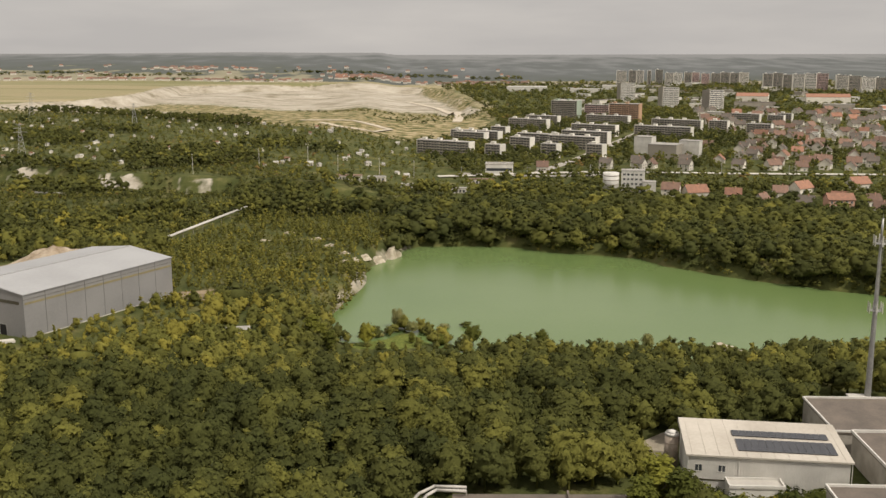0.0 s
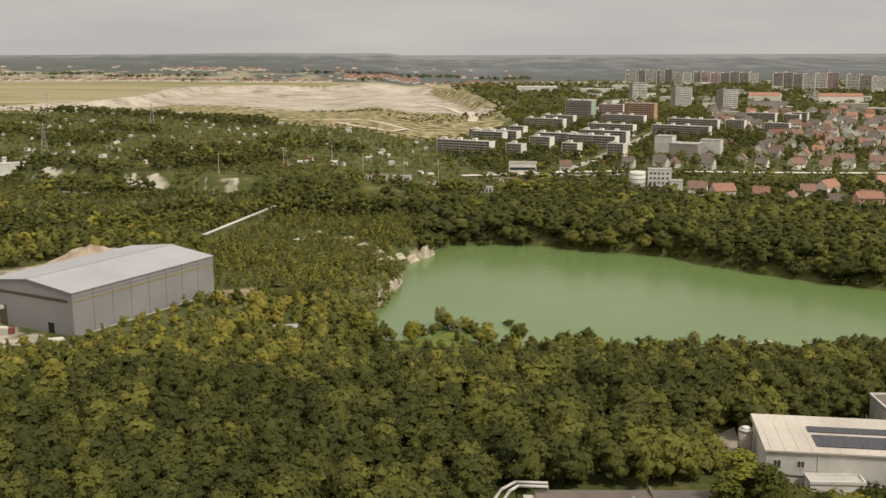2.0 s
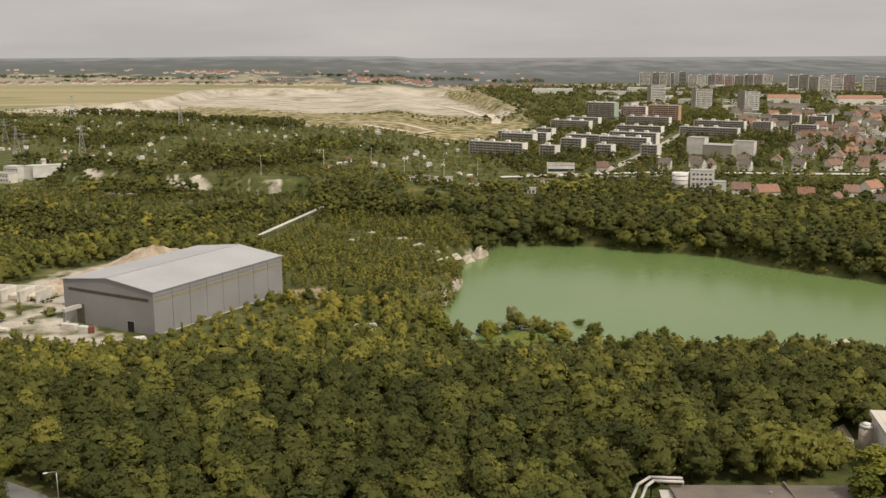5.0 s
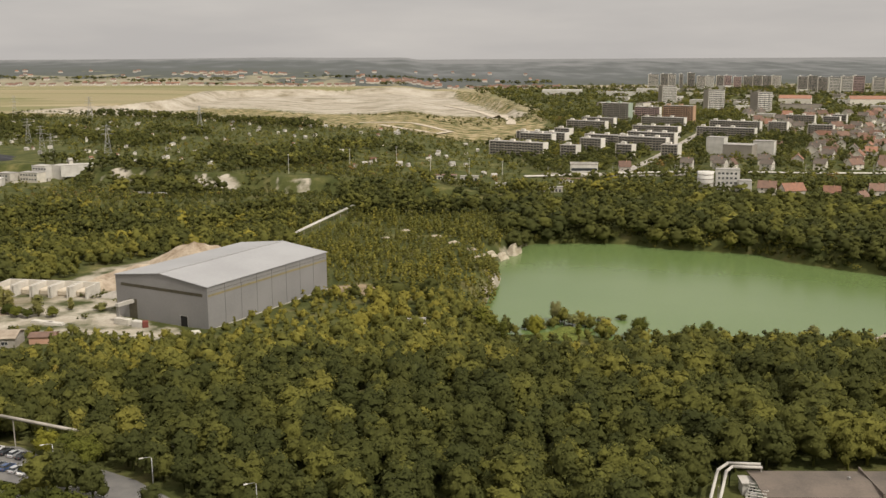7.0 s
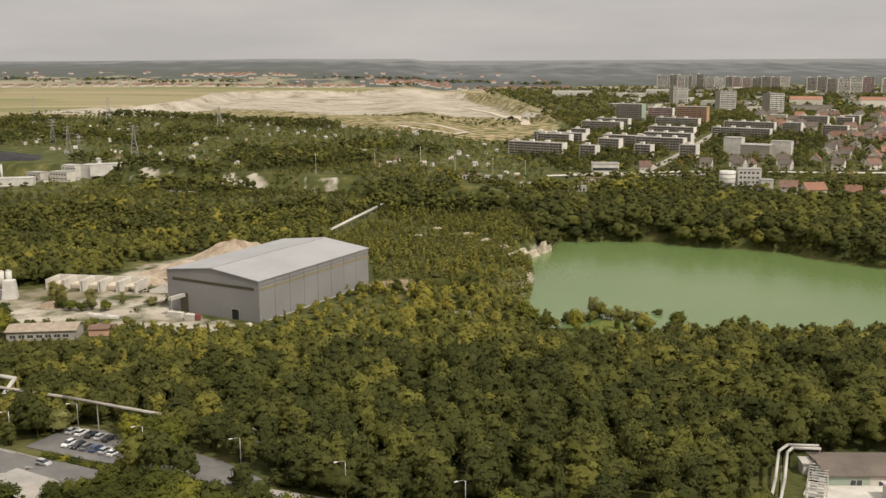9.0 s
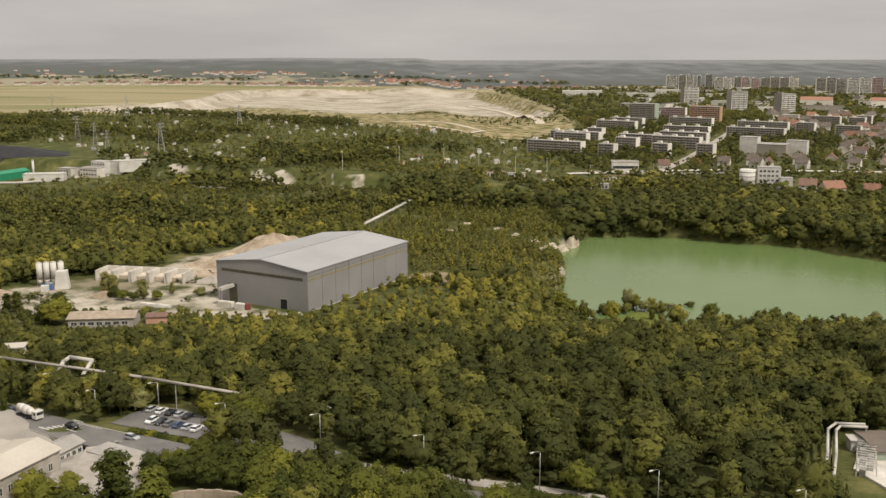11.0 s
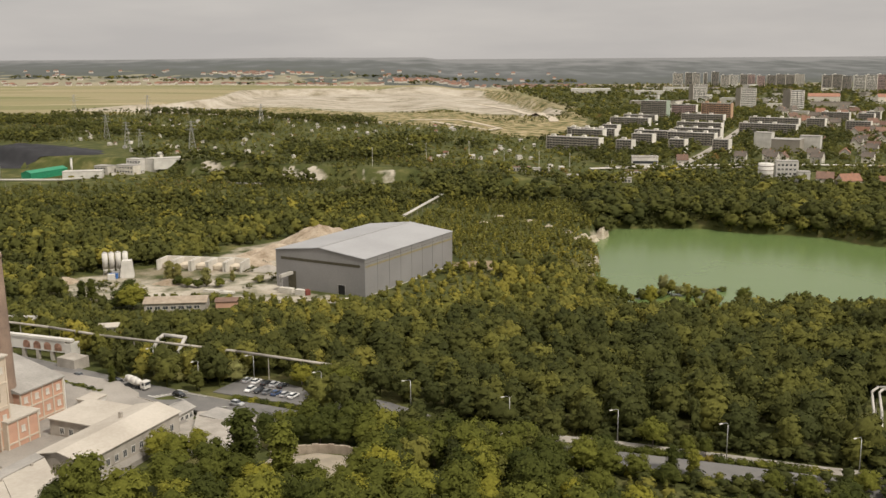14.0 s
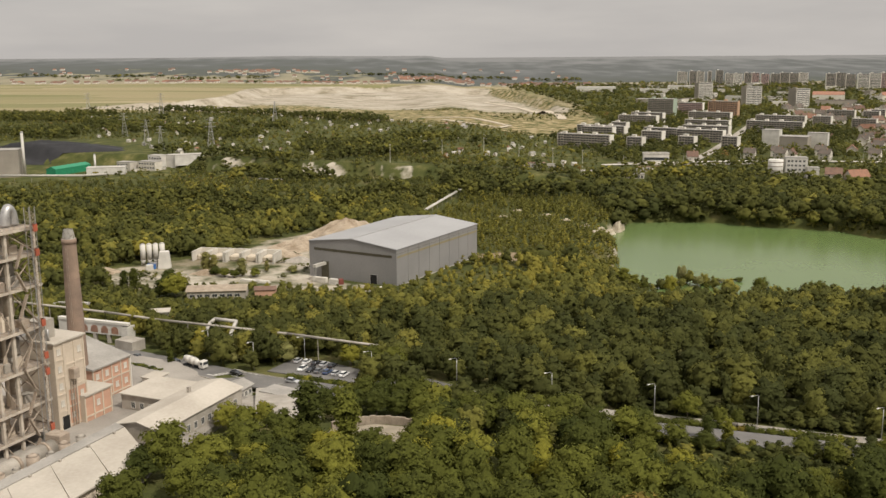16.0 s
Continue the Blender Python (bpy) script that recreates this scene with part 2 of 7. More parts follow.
# ---- the lie of the land ----
LAKE = [(-30, 407), (-26, 424), (-22, 440), (-15, 478), (-11, 521), (0, 554), (8, 576), (18, 586), (48, 584), (79, 582), (90, 567), (121, 556), (142, 545), (156, 521), (178, 497),
        (192, 486), (217, 467), (240, 452), (300, 430), (330, 395), (300, 362), (205, 360), (125, 360), (71, 362), (45, 368), (30, 377), (21, 392), (15, 405), (8, 413), (2, 405), (-4, 396), (-13, 393), (-22, 399)]
QUARRY = [(-700, 1660), (-640, 1765), (-540, 2030), (-545, 2500), (-383, 2670), (-82, 2778), (100, 2760), (150, 2500), (165, 2050), (150, 1700), (150, 1350), (60, 1150), (-30, 1180), (-160, 1290), (-300, 1420), (-480, 1560)]


def inside_by(poly, x, y):
    """How far points lie inside an outline; negative outside."""
    px, py = np.asarray(x, float), np.asarray(y, float)
    best, odd = np.full(px.shape, 1e9), np.zeros(px.shape, bool)
    for (ax, ay), (bx, by) in zip(poly, poly[1:] + poly[:1]):
        dx, dy = bx - ax, by - ay
        s = np.clip(((px - ax) * dx + (py - ay) * dy) / (dx * dx + dy * dy), 0, 1)
        best = np.minimum(best, np.hypot(px - ax - s * dx, py - ay - s * dy))
        odd ^= ((ay > py) != (by > py)) & (px < (bx - ax) * (py - ay) / ((by - ay) or 1e-9) + ax)
    return np.where(odd, best, -best)


def smooth(a, b, v):
    s = np.clip((np.asarray(v, float) - a) / (b - a), 0, 1)
    return s * s * (3 - 2 * s)


def wave(x, y, k, seed=0.0):
    return (np.sin(x * k + seed) * np.cos(y * k * 1.13 + seed * 2) + np.sin((x + y) * k * 0.71 + seed * 3) + np.cos((x - 0.6 * y) * k * 1.9 + seed) * 0.5) / 2.5


def land(x, y):
    """The ground's height."""
    x, y = np.asarray(x, float), np.asarray(y, float)
    z = -13.0 * np.clip((y - 140) / 240, 0, 1) + 4.5 * smooth(600, 720, y)
    z = z - 7.9 * smooth(285, 362, y) * smooth(-60, -25, x) * smooth(470, 400, y)
    z = z + 11.0 * smooth(0, 14, y - 757 + 0.42 * (x + 200) - 9 * wave(x, y, 0.05, 3.0)) * smooth(30, -70, x)
    z = z - 3.5 * smooth(-168, -182, x) * smooth(222, 206, y)
    d = inside_by(LAKE, x, y)
    z = z + (-24.5 - z) * smooth(-9, 5, d + 2.5 * wave(x, y, 0.09))
    q = inside_by(QUARRY, x, y) + 14 * wave(x, y, 0.02, 1.0)
    z = z + smooth(10, 90, q) * (0.55 * wave(x, y, 0.03, 2.0) + 0.35 * wave(x, y, 0.085, 5.0))
    z = z - 17 * smooth(0, 34, q) * smooth(1500, 1900, y) - 9 * smooth(170, 330, q)
    z = z + 6 * smooth(1500, 2300, y) * smooth(-300, -800, x)
    far = np.clip((y - 2900) / 2000, 0, 1.2)
    return z + 74 * far ** 1.25 * (0.9 + 0.1 * smooth(-1500, -300, x))


def lz(x, y):
    return float(land(x, y))

# ---- ground, water, distance ----
def ground_material():
    """Grass and dry ground, with chalk, fields and bare earth where the land attributes say so."""
    m = bpy.data.materials.new("ground_cover")
    m.use_nodes = True
    n, l = m.node_tree.nodes, m.node_tree.links
    b = n["Principled BSDF"]
    b.inputs["Roughness"].default_value, b.inputs["Specular IOR Level"].default_value = 0.95, 0.1
    tc = n.new("ShaderNodeTexCoord")

    def noise_of(s, d=6.0):
        t = n.new("ShaderNodeTexNoise")
        t.inputs["Scale"].default_value, t.inputs["Detail"].default_value = s, d
        l.new(tc.outputs["Object"], t.inputs["Vector"])
        return t.outputs["Fac"]

    def ramp_of(val, *stops):
        r = n.new("ShaderNodeValToRGB")
        while len(r.color_ramp.elements) < len(stops):
            r.color_ramp.elements.new(0.5)
        for e, (p, c) in zip(r.color_ramp.elements, stops):
            e.position, e.color = p, (*c, 1)
        l.new(val, r.inputs["Fac"])
        return r.outputs["Color"]

    def mixed(fac, a, c):
        x = n.new("ShaderNodeMix")
        x.data_type = "RGBA"
        l.new(fac, x.inputs["Factor"])
        l.new(a, x.inputs["A"])
        l.new(c, x.inputs["B"])
        return x.outputs["Result"]

    def attr(name, grain):
        a, mm, s = n.new("ShaderNodeAttribute"), n.new("ShaderNodeMath"), n.new("ShaderNodeMapRange")
        a.attribute_name = name
        mm.operation = "ADD"
        l.new(a.outputs["Fac"], mm.inputs[0])
        l.new(grain, mm.inputs[1])
        s.inputs["From Min"].default_value, s.inputs["From Max"].default_value = 0.88, 1.12
        l.new(mm.outputs[0], s.inputs["Value"])
        return s.outputs["Result"]

    n_big, n_mid, n_fine = noise_of(0.012), noise_of(0.08), noise_of(0.9)
    grass = ramp_of(n_mid, (0.35, (0.048, 0.056, 0.017)), (0.55, (0.078, 0.082, 0.026)), (0.72, (0.16, 0.14, 0.058)))
    streak, st = n.new("ShaderNodeMapping"), n.new("ShaderNodeTexNoise")
    streak.inputs["Scale"].default_value, streak.inputs["Rotation"].default_value = (0.013, 0.021, 0.06), (0, 0, -0.12)
    l.new(tc.outputs["Object"], streak.inputs["Vector"])
    l.new(streak.outputs["Vector"], st.inputs["Vector"])
    st.inputs["Scale"].default_value, st.inputs["Detail"].default_value, st.inputs["Roughness"].default_value = 1.0, 9.0, 0.68
    chalk = ramp_of(st.outputs["Fac"], (0.36, (0.20, 0.17, 0.115)), (0.47, (0.325, 0.285, 0.22)), (0.62, (0.425, 0.38, 0.31)))
    scrub = ramp_of(n_mid, (0.40, (0.085, 0.09, 0.028)), (0.52, (0.23, 0.185, 0.09)), (0.66, (0.38, 0.31, 0.19)))
    stripe = n.new("ShaderNodeMapping")
    stripe.inputs["Scale"].default_value, stripe.inputs["Rotation"].default_value = (0.0016, 0.008, 0.01), (0, 0, 0.18)
    l.new(tc.outputs["Object"], stripe.inputs["Vector"])
    vor = n.new("ShaderNodeTexVoronoi")
    vor.inputs["Scale"].default_value = 1.0
    l.new(stripe.outputs["Vector"], vor.inputs["Vector"])
    sep = n.new("ShaderNodeSeparateColor")
    l.new(vor.outputs["Color"], sep.inputs["Color"])
    field = ramp_of(sep.outputs["Red"], (0.0, (0.16, 0.16, 0.07)), (0.3, (0.27, 0.225, 0.13)), (0.55, (0.22, 0.195, 0.10)), (0.8, (0.30, 0.25, 0.15)), (1.0, (0.15, 0.15, 0.065)))
    earth = ramp_of(n_mid, (0.4, (0.15, 0.115, 0.065)), (0.6, (0.26, 0.20, 0.13)))
    c = mixed(attr("field", n_big), grass, field)
    c = mixed(attr("scrub", n_mid), c, scrub)
    c = mixed(attr("chalk", n_mid), c, chalk)
    c = mixed(attr("earth", n_mid), c, earth)
    c = mixed(attr("meadow", n_mid), c, ramp_of(n_fine, (0.35, (0.085, 0.105, 0.022)), (0.65, (0.135, 0.150, 0.035))))
    hsv, mr = n.new("ShaderNodeHueSaturation"), n.new("ShaderNodeMapRange")
    mr.inputs["To Min"].default_value, mr.inputs["To Max"].default_value = 0.7, 1.3
    l.new(n_fine, mr.inputs["Value"])
    l.new(mr.outputs["Result"], hsv.inputs["Value"])
    l.new(c, hsv.inputs["Color"])
    l.new(hsv.outputs["Color"], b.inputs["Base Color"])
    bp = n.new("ShaderNodeBump")
    bp.inputs["Strength"].default_value, bp.inputs["Distance"].default_value = 0.5, 0.6
    l.new(n_fine, bp.inputs["Height"])
    l.new(bp.outputs["Normal"], b.inputs["Normal"])
    return m


def grid_mesh(name, X, Y, Z, mat, attributes=()):
    r, c = X.shape
    idx = np.arange(r * c).reshape(r, c)
    quads = np.stack([idx[:-1, :-1], idx[:-1, 1:], idx[1:, 1:], idx[1:, :-1]], -1).reshape(-1, 4)
    me = fast_mesh(name, np.stack([X, Y, Z], -1).reshape(-1, 3), quads, mat)
    for key, values in attributes:
        a = me.attributes.new(key, "FLOAT", "POINT")
        a.data.foreach_set("value", np.ascontiguousarray(values, np.float32).ravel())
    me.shade_smooth()
    return me


def fast_mesh(name, verts, faces, mat):
    """A mesh from arrays; faces all have the same number of corners."""
    me = bpy.data.meshes.new(name)
    k = faces.shape[1]
    me.vertices.add(len(verts))
    me.vertices.foreach_set("co", np.ascontiguousarray(verts, np.float32).ravel())
    me.loops.add(faces.size)
    me.loops.foreach_set("vertex_index", np.ascontiguousarray(faces, np.int32).ravel())
    me.polygons.add(len(faces))
    me.polygons.foreach_set("loop_start", np.arange(0, faces.size, k, dtype=np.int32))
    me.update(calc_edges=True)
    me.shade_flat()
    me.materials.append(M[mat] if isinstance(mat, str) else mat)
    return me


YARD = [(-137, 366), (-176, 396), (-142, 468), (-138, 516), (-180, 526), (-214, 494), (-230, 452), (-268, 434), (-292, 407), (-265, 374), (-225, 374), (-190, 370), (-160, 350)]
CLEARING = [(-96, 432), (-80, 424), (-62, 432), (-72, 450), (-98, 448)]
MEADOW = [(-16, 379), (-11, 391), (3, 398), (15, 398), (20, 385), (5, 374)]
ROWS_Y = np.concatenate([np.arange(-500, 90, 30), np.arange(90, 700, 3.2), np.arange(700, 860, 4), np.arange(860, 1400, 8), np.arange(1400, 2912, 16)])
U = np.linspace(-1, 1, 271)
GY, GU = np.meshgrid(ROWS_Y, U, indexing="ij")
GX = -50 + 0.03 * GY + GU * (0.62 * np.maximum(GY, 0) + 330)
GZ = land(GX, GY)
M["ground"] = ground_material()
quarry_in, lake_in = inside_by(QUARRY, GX, GY), inside_by(LAKE, GX, GY)
quarry_in = quarry_in + 20 * wave(GX, GY, 0.011, 4.0)
north = smooth(1750, 2050, GY + 0.25 * GX)
mask_chalk = smooth(-15, 10, quarry_in) * np.maximum(north * 0.75, 1 - smooth(10, 130, quarry_in) * 1.0) * smooth(1500, 1700, GY - 0.35 * GX)
mask_chalk = np.maximum(mask_chalk, 0.6 * smooth(-8, -3, lake_in) * smooth(22, 8, np.abs(GX - 2)) * smooth(500, 545, GY))
mask_chalk = np.maximum(mask_chalk, 0.56 * smooth(-6, -3, lake_in) * smooth(6, -6, GX) * smooth(380, 395, GY) * smooth(540, 520, GY))
mask_chalk = np.maximum(mask_chalk, 0.60 * smooth(-4, 3, inside_by(YARD, GX, GY)))
cliff = GY - 757 + 0.42 * (GX + 200) - 9 * wave(GX, GY, 0.05, 3.0)
ragged = GX + 5 * wave(GX, GY, 0.21, 1.0)
steps = sum(smooth(c - w - 3, c - w + 3, ragged) * smooth(c + w + 3, c + w - 3, ragged) * k for c, w, k in ((-288, 25, 0.85), (-206, 19, 1.0), (-143, 12, 0.85)))
gully = 0.70 + 0.30 * np.sin(GX * 0.75 + 2 * wave(GX, GY, 0.1, 2.0))
mask_chalk = np.maximum(mask_chalk, 0.86 * smooth(-3, 2, cliff) * smooth(17, 12, cliff) * steps * gully)
east = smooth(-10, 30, GX - 62 - (2793 - GY) * 0.07)
mask_chalk = mask_chalk * (1 - 0.10 * smooth(-0.1, 0.3, wave(GX, GY * 2.5, 0.012, 2.5))) * (1 - 0.6 * east * smooth(1300, 1500, GY))
mask_scrub = 0.62 * smooth(-30, 10, quarry_in)
mask_field = smooth(20, -20, quarry_in) * smooth(1450, 1600, GY + 0.0 * GX) * smooth(260, 120, GX)
mask_earth = 0.62 * smooth(-3, 3, inside_by(CLEARING, GX, GY))
mask_meadow = 0.75 * smooth(-3, 2, inside_by(MEADOW, GX, GY))
ground = tagged(new("ground", grid_mesh("ground", GX, GY, GZ, "ground", (("chalk", mask_chalk), ("scrub", mask_scrub), ("field", mask_field), ("earth", mask_earth), ("meadow", mask_meadow)))),
                "wooded plain with dry grass, chalk pits and fields", "ground", kind="structure")

water_mat = material("milky_green_water", (0.122, 0.170, 0.060), (0.104, 0.153, 0.048), rough=0.22, scale=0.012, fine=0.8, bump=0.03, dist=0.05, spec=0.25)
bm = bmesh.new()
bm.faces.new([bm.verts.new((x, y, -21.5)) for x, y in ((-60, 345), (360, 345), (360, 620), (-60, 620))])
tagged(part("water", bm, water_mat), "opaque milky green lake water", "water", kind="structure")

# the far plain: forests, pale fields and haze painted on towards the horizon
def backdrop_material():
    m = bpy.data.materials.new("hazy_far_plain")
    m.use_nodes = True
    n, l = m.node_tree.nodes, m.node_tree.links
    b = n["Principled BSDF"]
    b.inputs["Roughness"].default_value, b.inputs["Specular IOR Level"].default_value = 1.0, 0.0
    tc, mp, t1, t2, ramp = (n.new(k) for k in ("ShaderNodeTexCoord", "ShaderNodeMapping", "ShaderNodeTexNoise", "ShaderNodeTexNoise", "ShaderNodeValToRGB"))
    mp.inputs["Scale"].default_value = (0.0085, 0.0042, 0.0)
    l.new(tc.outputs["Object"], mp.inputs["Vector"])
    l.new(mp.outputs["Vector"], t1.inputs["Vector"])
    t1.inputs["Scale"].default_value, t1.inputs["Detail"].default_value = 1.0, 7.0
    a, mm = n.new("ShaderNodeAttribute"), n.new("ShaderNodeMath")
    a.attribute_name = "woods"
    mm.operation = "MULTIPLY_ADD"
    l.new(t1.outputs["Fac"], mm.inputs[0])
    mm.inputs[1].default_value = 0.62
    l.new(a.outputs["Fac"], mm.inputs[2])
    # last stops turn paler and greyer: haze put into the woods' colour
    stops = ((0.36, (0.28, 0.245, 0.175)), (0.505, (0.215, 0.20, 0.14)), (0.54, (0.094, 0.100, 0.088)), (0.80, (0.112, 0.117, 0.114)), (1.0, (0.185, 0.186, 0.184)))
    els = ramp.color_ramp.elements
    els.new(0.5), els.new(0.6), els.new(0.7)
    for k, (p, c) in enumerate(stops):
        els[k].color = (*c, 1)
    for k in (4, 3, 2, 1, 0):
        els[k].position = stops[k][0]
    l.new(mm.outputs[0], ramp.inputs["Fac"])
    l.new(ramp.outputs["Color"], b.inputs["Base Color"])
    return m


BY, BU = np.meshgrid(np.concatenate([np.arange(2896, 3600, 20), np.arange(3600, 4960, 34)]), np.linspace(-1, 1, 241), indexing="ij")
BX = -50 + 0.03 * BY + BU * (0.62 * BY + 330)
BZ = land(BX, BY) - 0.4 * (BY < 2905)
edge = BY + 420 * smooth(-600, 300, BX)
# climbs again at the far edge, for the painted haze
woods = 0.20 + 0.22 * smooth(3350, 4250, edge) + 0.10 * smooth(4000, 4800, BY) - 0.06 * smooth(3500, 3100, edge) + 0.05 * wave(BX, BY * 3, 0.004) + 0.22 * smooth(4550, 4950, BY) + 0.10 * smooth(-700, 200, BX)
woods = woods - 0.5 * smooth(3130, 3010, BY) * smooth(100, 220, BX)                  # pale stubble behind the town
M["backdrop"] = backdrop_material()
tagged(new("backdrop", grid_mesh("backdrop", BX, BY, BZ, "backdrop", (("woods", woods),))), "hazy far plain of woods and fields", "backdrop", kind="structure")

# ---- trees ----
rng = np.random.default_rng(7)


def crown_arrays(r, lobes, cards, card, shape, deep=0.58, dense=True):
    """A tree of height 1 as triangles: a crown of leaf sprays on many lobes round small cores, and a trunk."""
    cents = []
    for i in range(lobes):
        t = (i + 0.5) / lobes
        ang = i * 2.4 + r.uniform(-0.5, 0.5)
        if shape == "round":
            h = 0.28 + 0.57 * t
            rad = 0.28 * math.sqrt(max(0.03, 1 - ((h - 0.50) / 0.42) ** 2)) * r.uniform(0.5, 1.15)
            size = r.uniform(0.11, 0.19) * (1.1 - 0.25 * t)
        elif shape == "tall":
            h = 0.12 + 0.80 * t
            rad = 0.10 * (1.0 - 0.9 * (t - 0.4) ** 2) * r.uniform(0.3, 1.2)
            size = r.uniform(0.075, 0.125) * (1.1 - 0.35 * t)
        elif shape == "young":
            h = 0.14 + 0.74 * t
            rad = 0.20 * (1.05 - t) * r.uniform(0.5, 1.2)
            size = r.uniform(0.10, 0.17) * (1.15 - 0.65 * t)
        else:
            h = 0.28 + 0.45 * r.uniform(0, 1)
            rad = 0.42 * r.uniform(0.15, 1.05)
            size = r.uniform(0.15, 0.26)
        cents.append((np.array((rad * math.cos(ang), rad * math.sin(ang), h)), size))
    V, T, N = [], [], []
    mid = np.array((0, 0, 0.42))
    for c, s in cents:                                         # six-cornered cores
        k = len(V)
        V += [c + np.array(d) * s * deep * r.uniform(0.8, 1.2) for d in ((1, 0, 0), (0, 1, 0), (-1, 0, 0), (0, -1, 0), (0, 0, 0.9), (0, 0, -0.8))]
        for p in V[k:]:
            q = 0.4 * (p - c) / np.linalg.norm(p - c) + 0.85 * (p - mid) / 0.4 + (0, 0, 0.25)
            N.append(q / np.linalg.norm(q))
        T += [(k + i, k + (i + 1) % 4, k + 4) for i in range(4)] + [(k + (i + 1) % 4, k + i, k + 5) for i in range(4)]
    hull = {"round": (0.53, 0.25, 0.30), "tall": (0.52, 0.10, 0.38), "low": (0.46, 0.38, 0.20)}.get(shape)
    if hull and dense:                                                   # the dense middle of the crown
        k = len(V)
        for lat in range(1, 4):
            for lon in range(8):
                a, e = lon * math.pi / 4 + lat * 0.4, lat * math.pi / 4
                g = r.uniform(0.86, 1.1)
                V.append(np.array((hull[1] * g * math.sin(e) * math.cos(a), hull[1] * g * math.sin(e) * math.sin(a), hull[0] + hull[2] * g * math.cos(e))))
        V += [np.array((0, 0, hull[0] + hull[2])), np.array((0, 0, hull[0] - hull[2]))]
        N += [(p - mid) / np.linalg.norm(p - mid) for p in V[k:]]
        for lon in range(8):
            j = (lon + 1) % 8
            T += [(k + lon, k + j, k + 24), (k + 16 + j, k + 16 + lon, k + 25)]
            for b in (k, k + 8):
                T += [(b + lon, b + 8 + lon, b + 8 + j), (b + lon, b + 8 + j, b + j)]
    size_sum = sum(s * s for _, s in cents)
    for c, s in cents:
        n = max(2, int(round(cards * s * s / size_sum)))
        d = r.normal(size=(n, 3))
        d[:, 2] = np.abs(d[:, 2]) * 0.95 - 0.3
        d /= np.linalg.norm(d, axis=1, keepdims=True)
        d[:, :2] += 0.3 * c[:2] / 0.3
        d /= np.linalg.norm(d, axis=1, keepdims=True)
        p = c + d * s * r.uniform(0.74, 1.16, (n, 1))
        nrm = 0.55 * d + 0.5 * (p - (0, 0, 0.42)) / 0.4 + r.normal(size=(n, 3)) * 0.36
        nrm /= np.linalg.norm(nrm, axis=1, keepdims=True)
        u = np.cross(nrm, r.normal(size=(n, 3)))
        u /= np.linalg.norm(u, axis=1, keepdims=True)
        v = np.cross(nrm, u)
        w = card * r.uniform(0.6, 1.5, (n, 1))
        k = len(V)
        tri = np.stack([p - u * w - v * w * 0.6, p + u * w - v * w * 0.5, p + v * w * 1.1], 1).reshape(-1, 3)
        V += list(tri)
        soft = 0.32 * d + 0.90 * (p - mid) / 0.4 + 0.55 * nrm + 0.30 * r.normal(size=(n, 3)) + (0, 0, 0.25)    # rounded shading of the crown and its boughs
        soft /= np.linalg.norm(soft, axis=1, keepdims=True)
        N += list(np.repeat(soft, 3, 0))
        T += [(k + 3 * i, k + 3 * i + 1, k + 3 * i + 2) for i in range(n)]
    n_leaf, k = len(T), len(V)                                 # trunk
    for h, w in ((-0.04, 0.022), (0.5, 0.010)):
        for dx, dy in ((-1, -1), (1, -1), (1, 1), (-1, 1)):
            V.append(np.array((dx * w, dy * w, h)))
            N.append(np.array((dx, dy, 0)) * 0.7071)
    for i in range(4):
        j = (i + 1) % 4
        T += [(k + i, k + j, k + 4 + j), (k + i, k + 4 + j, k + 4 + i)]
    return np.array(V), np.array(T), n_leaf, np.array(N)


SHAPES = ("round", "round", "round", "round", "tall", "low")
NEAR = [crown_arrays(rng, 24, 1500, 0.0195, k, 0.80) for k in SHAPES]
MID = [crown_arrays(rng, 15, 430, 0.0275, k, 0.90) for k in SHAPES]
MIDB = [crown_arrays(rng, 8, 105, 0.045, k, 0.92) for k in SHAPES]
FAR = [crown_arrays(rng, 6, 30, 0.075, k, 1.0, False) for k in SHAPES]
TINY = [crown_arrays(rng, 4, 18, 0.090, k, 1.1, False) for k in ("round", "round", "round", "round", "young", "low")]
YOUNG = [crown_arrays(rng, 4, 28, 0.066, k, 0.85, False) for k in ("young", "young", "tall")]


def rounded(me, normals):
    me.polygons.foreach_set("use_smooth", np.ones(len(me.polygons), bool))
    me.normals_split_custom_set_from_vertices(normals)
    return me


def plant_stuff(name, label, category, templates, xs, ys, hs, kinds, tints, wide):
    """Many trees joined into one mesh."""
    VV, QQ, TT, NN, base = [], [], [], [], 0
    zs = land(xs, ys)
    turn = rng.uniform(0, 6.28, len(xs))
    for i in range(len(xs)):
        V, Q, _, N = templates[kinds[i]]
        c, s = math.cos(turn[i]), math.sin(turn[i])
        P = np.empty_like(V)
        P[:, 0] = (V[:, 0] * c - V[:, 1] * s) * hs[i] * wide[i] + xs[i]
        P[:, 1] = (V[:, 0] * s + V[:, 1] * c) * hs[i] * wide[i] + ys[i]
        P[:, 2] = V[:, 2] * hs[i] + zs[i]
        VV.append(P)
        NN.append(np.stack([N[:, 0] * c - N[:, 1] * s, N[:, 0] * s + N[:, 1] * c, N[:, 2]], 1))
        QQ.append(Q + base)
        TT.append(np.full(len(V), tints[i]))
        base += len(V)
    me = fast_mesh(name, np.concatenate(VV), np.concatenate(QQ), "leaf_stuff")
    me.attributes.new("tint", "FLOAT", "POINT").data.foreach_set("value", np.concatenate(TT).astype(np.float32))
    rounded(me, np.concatenate(NN))
    return tagged(new(name, me), label, category, kind="stuff")


OPEN = []                                                      # outlines kept clear of trees


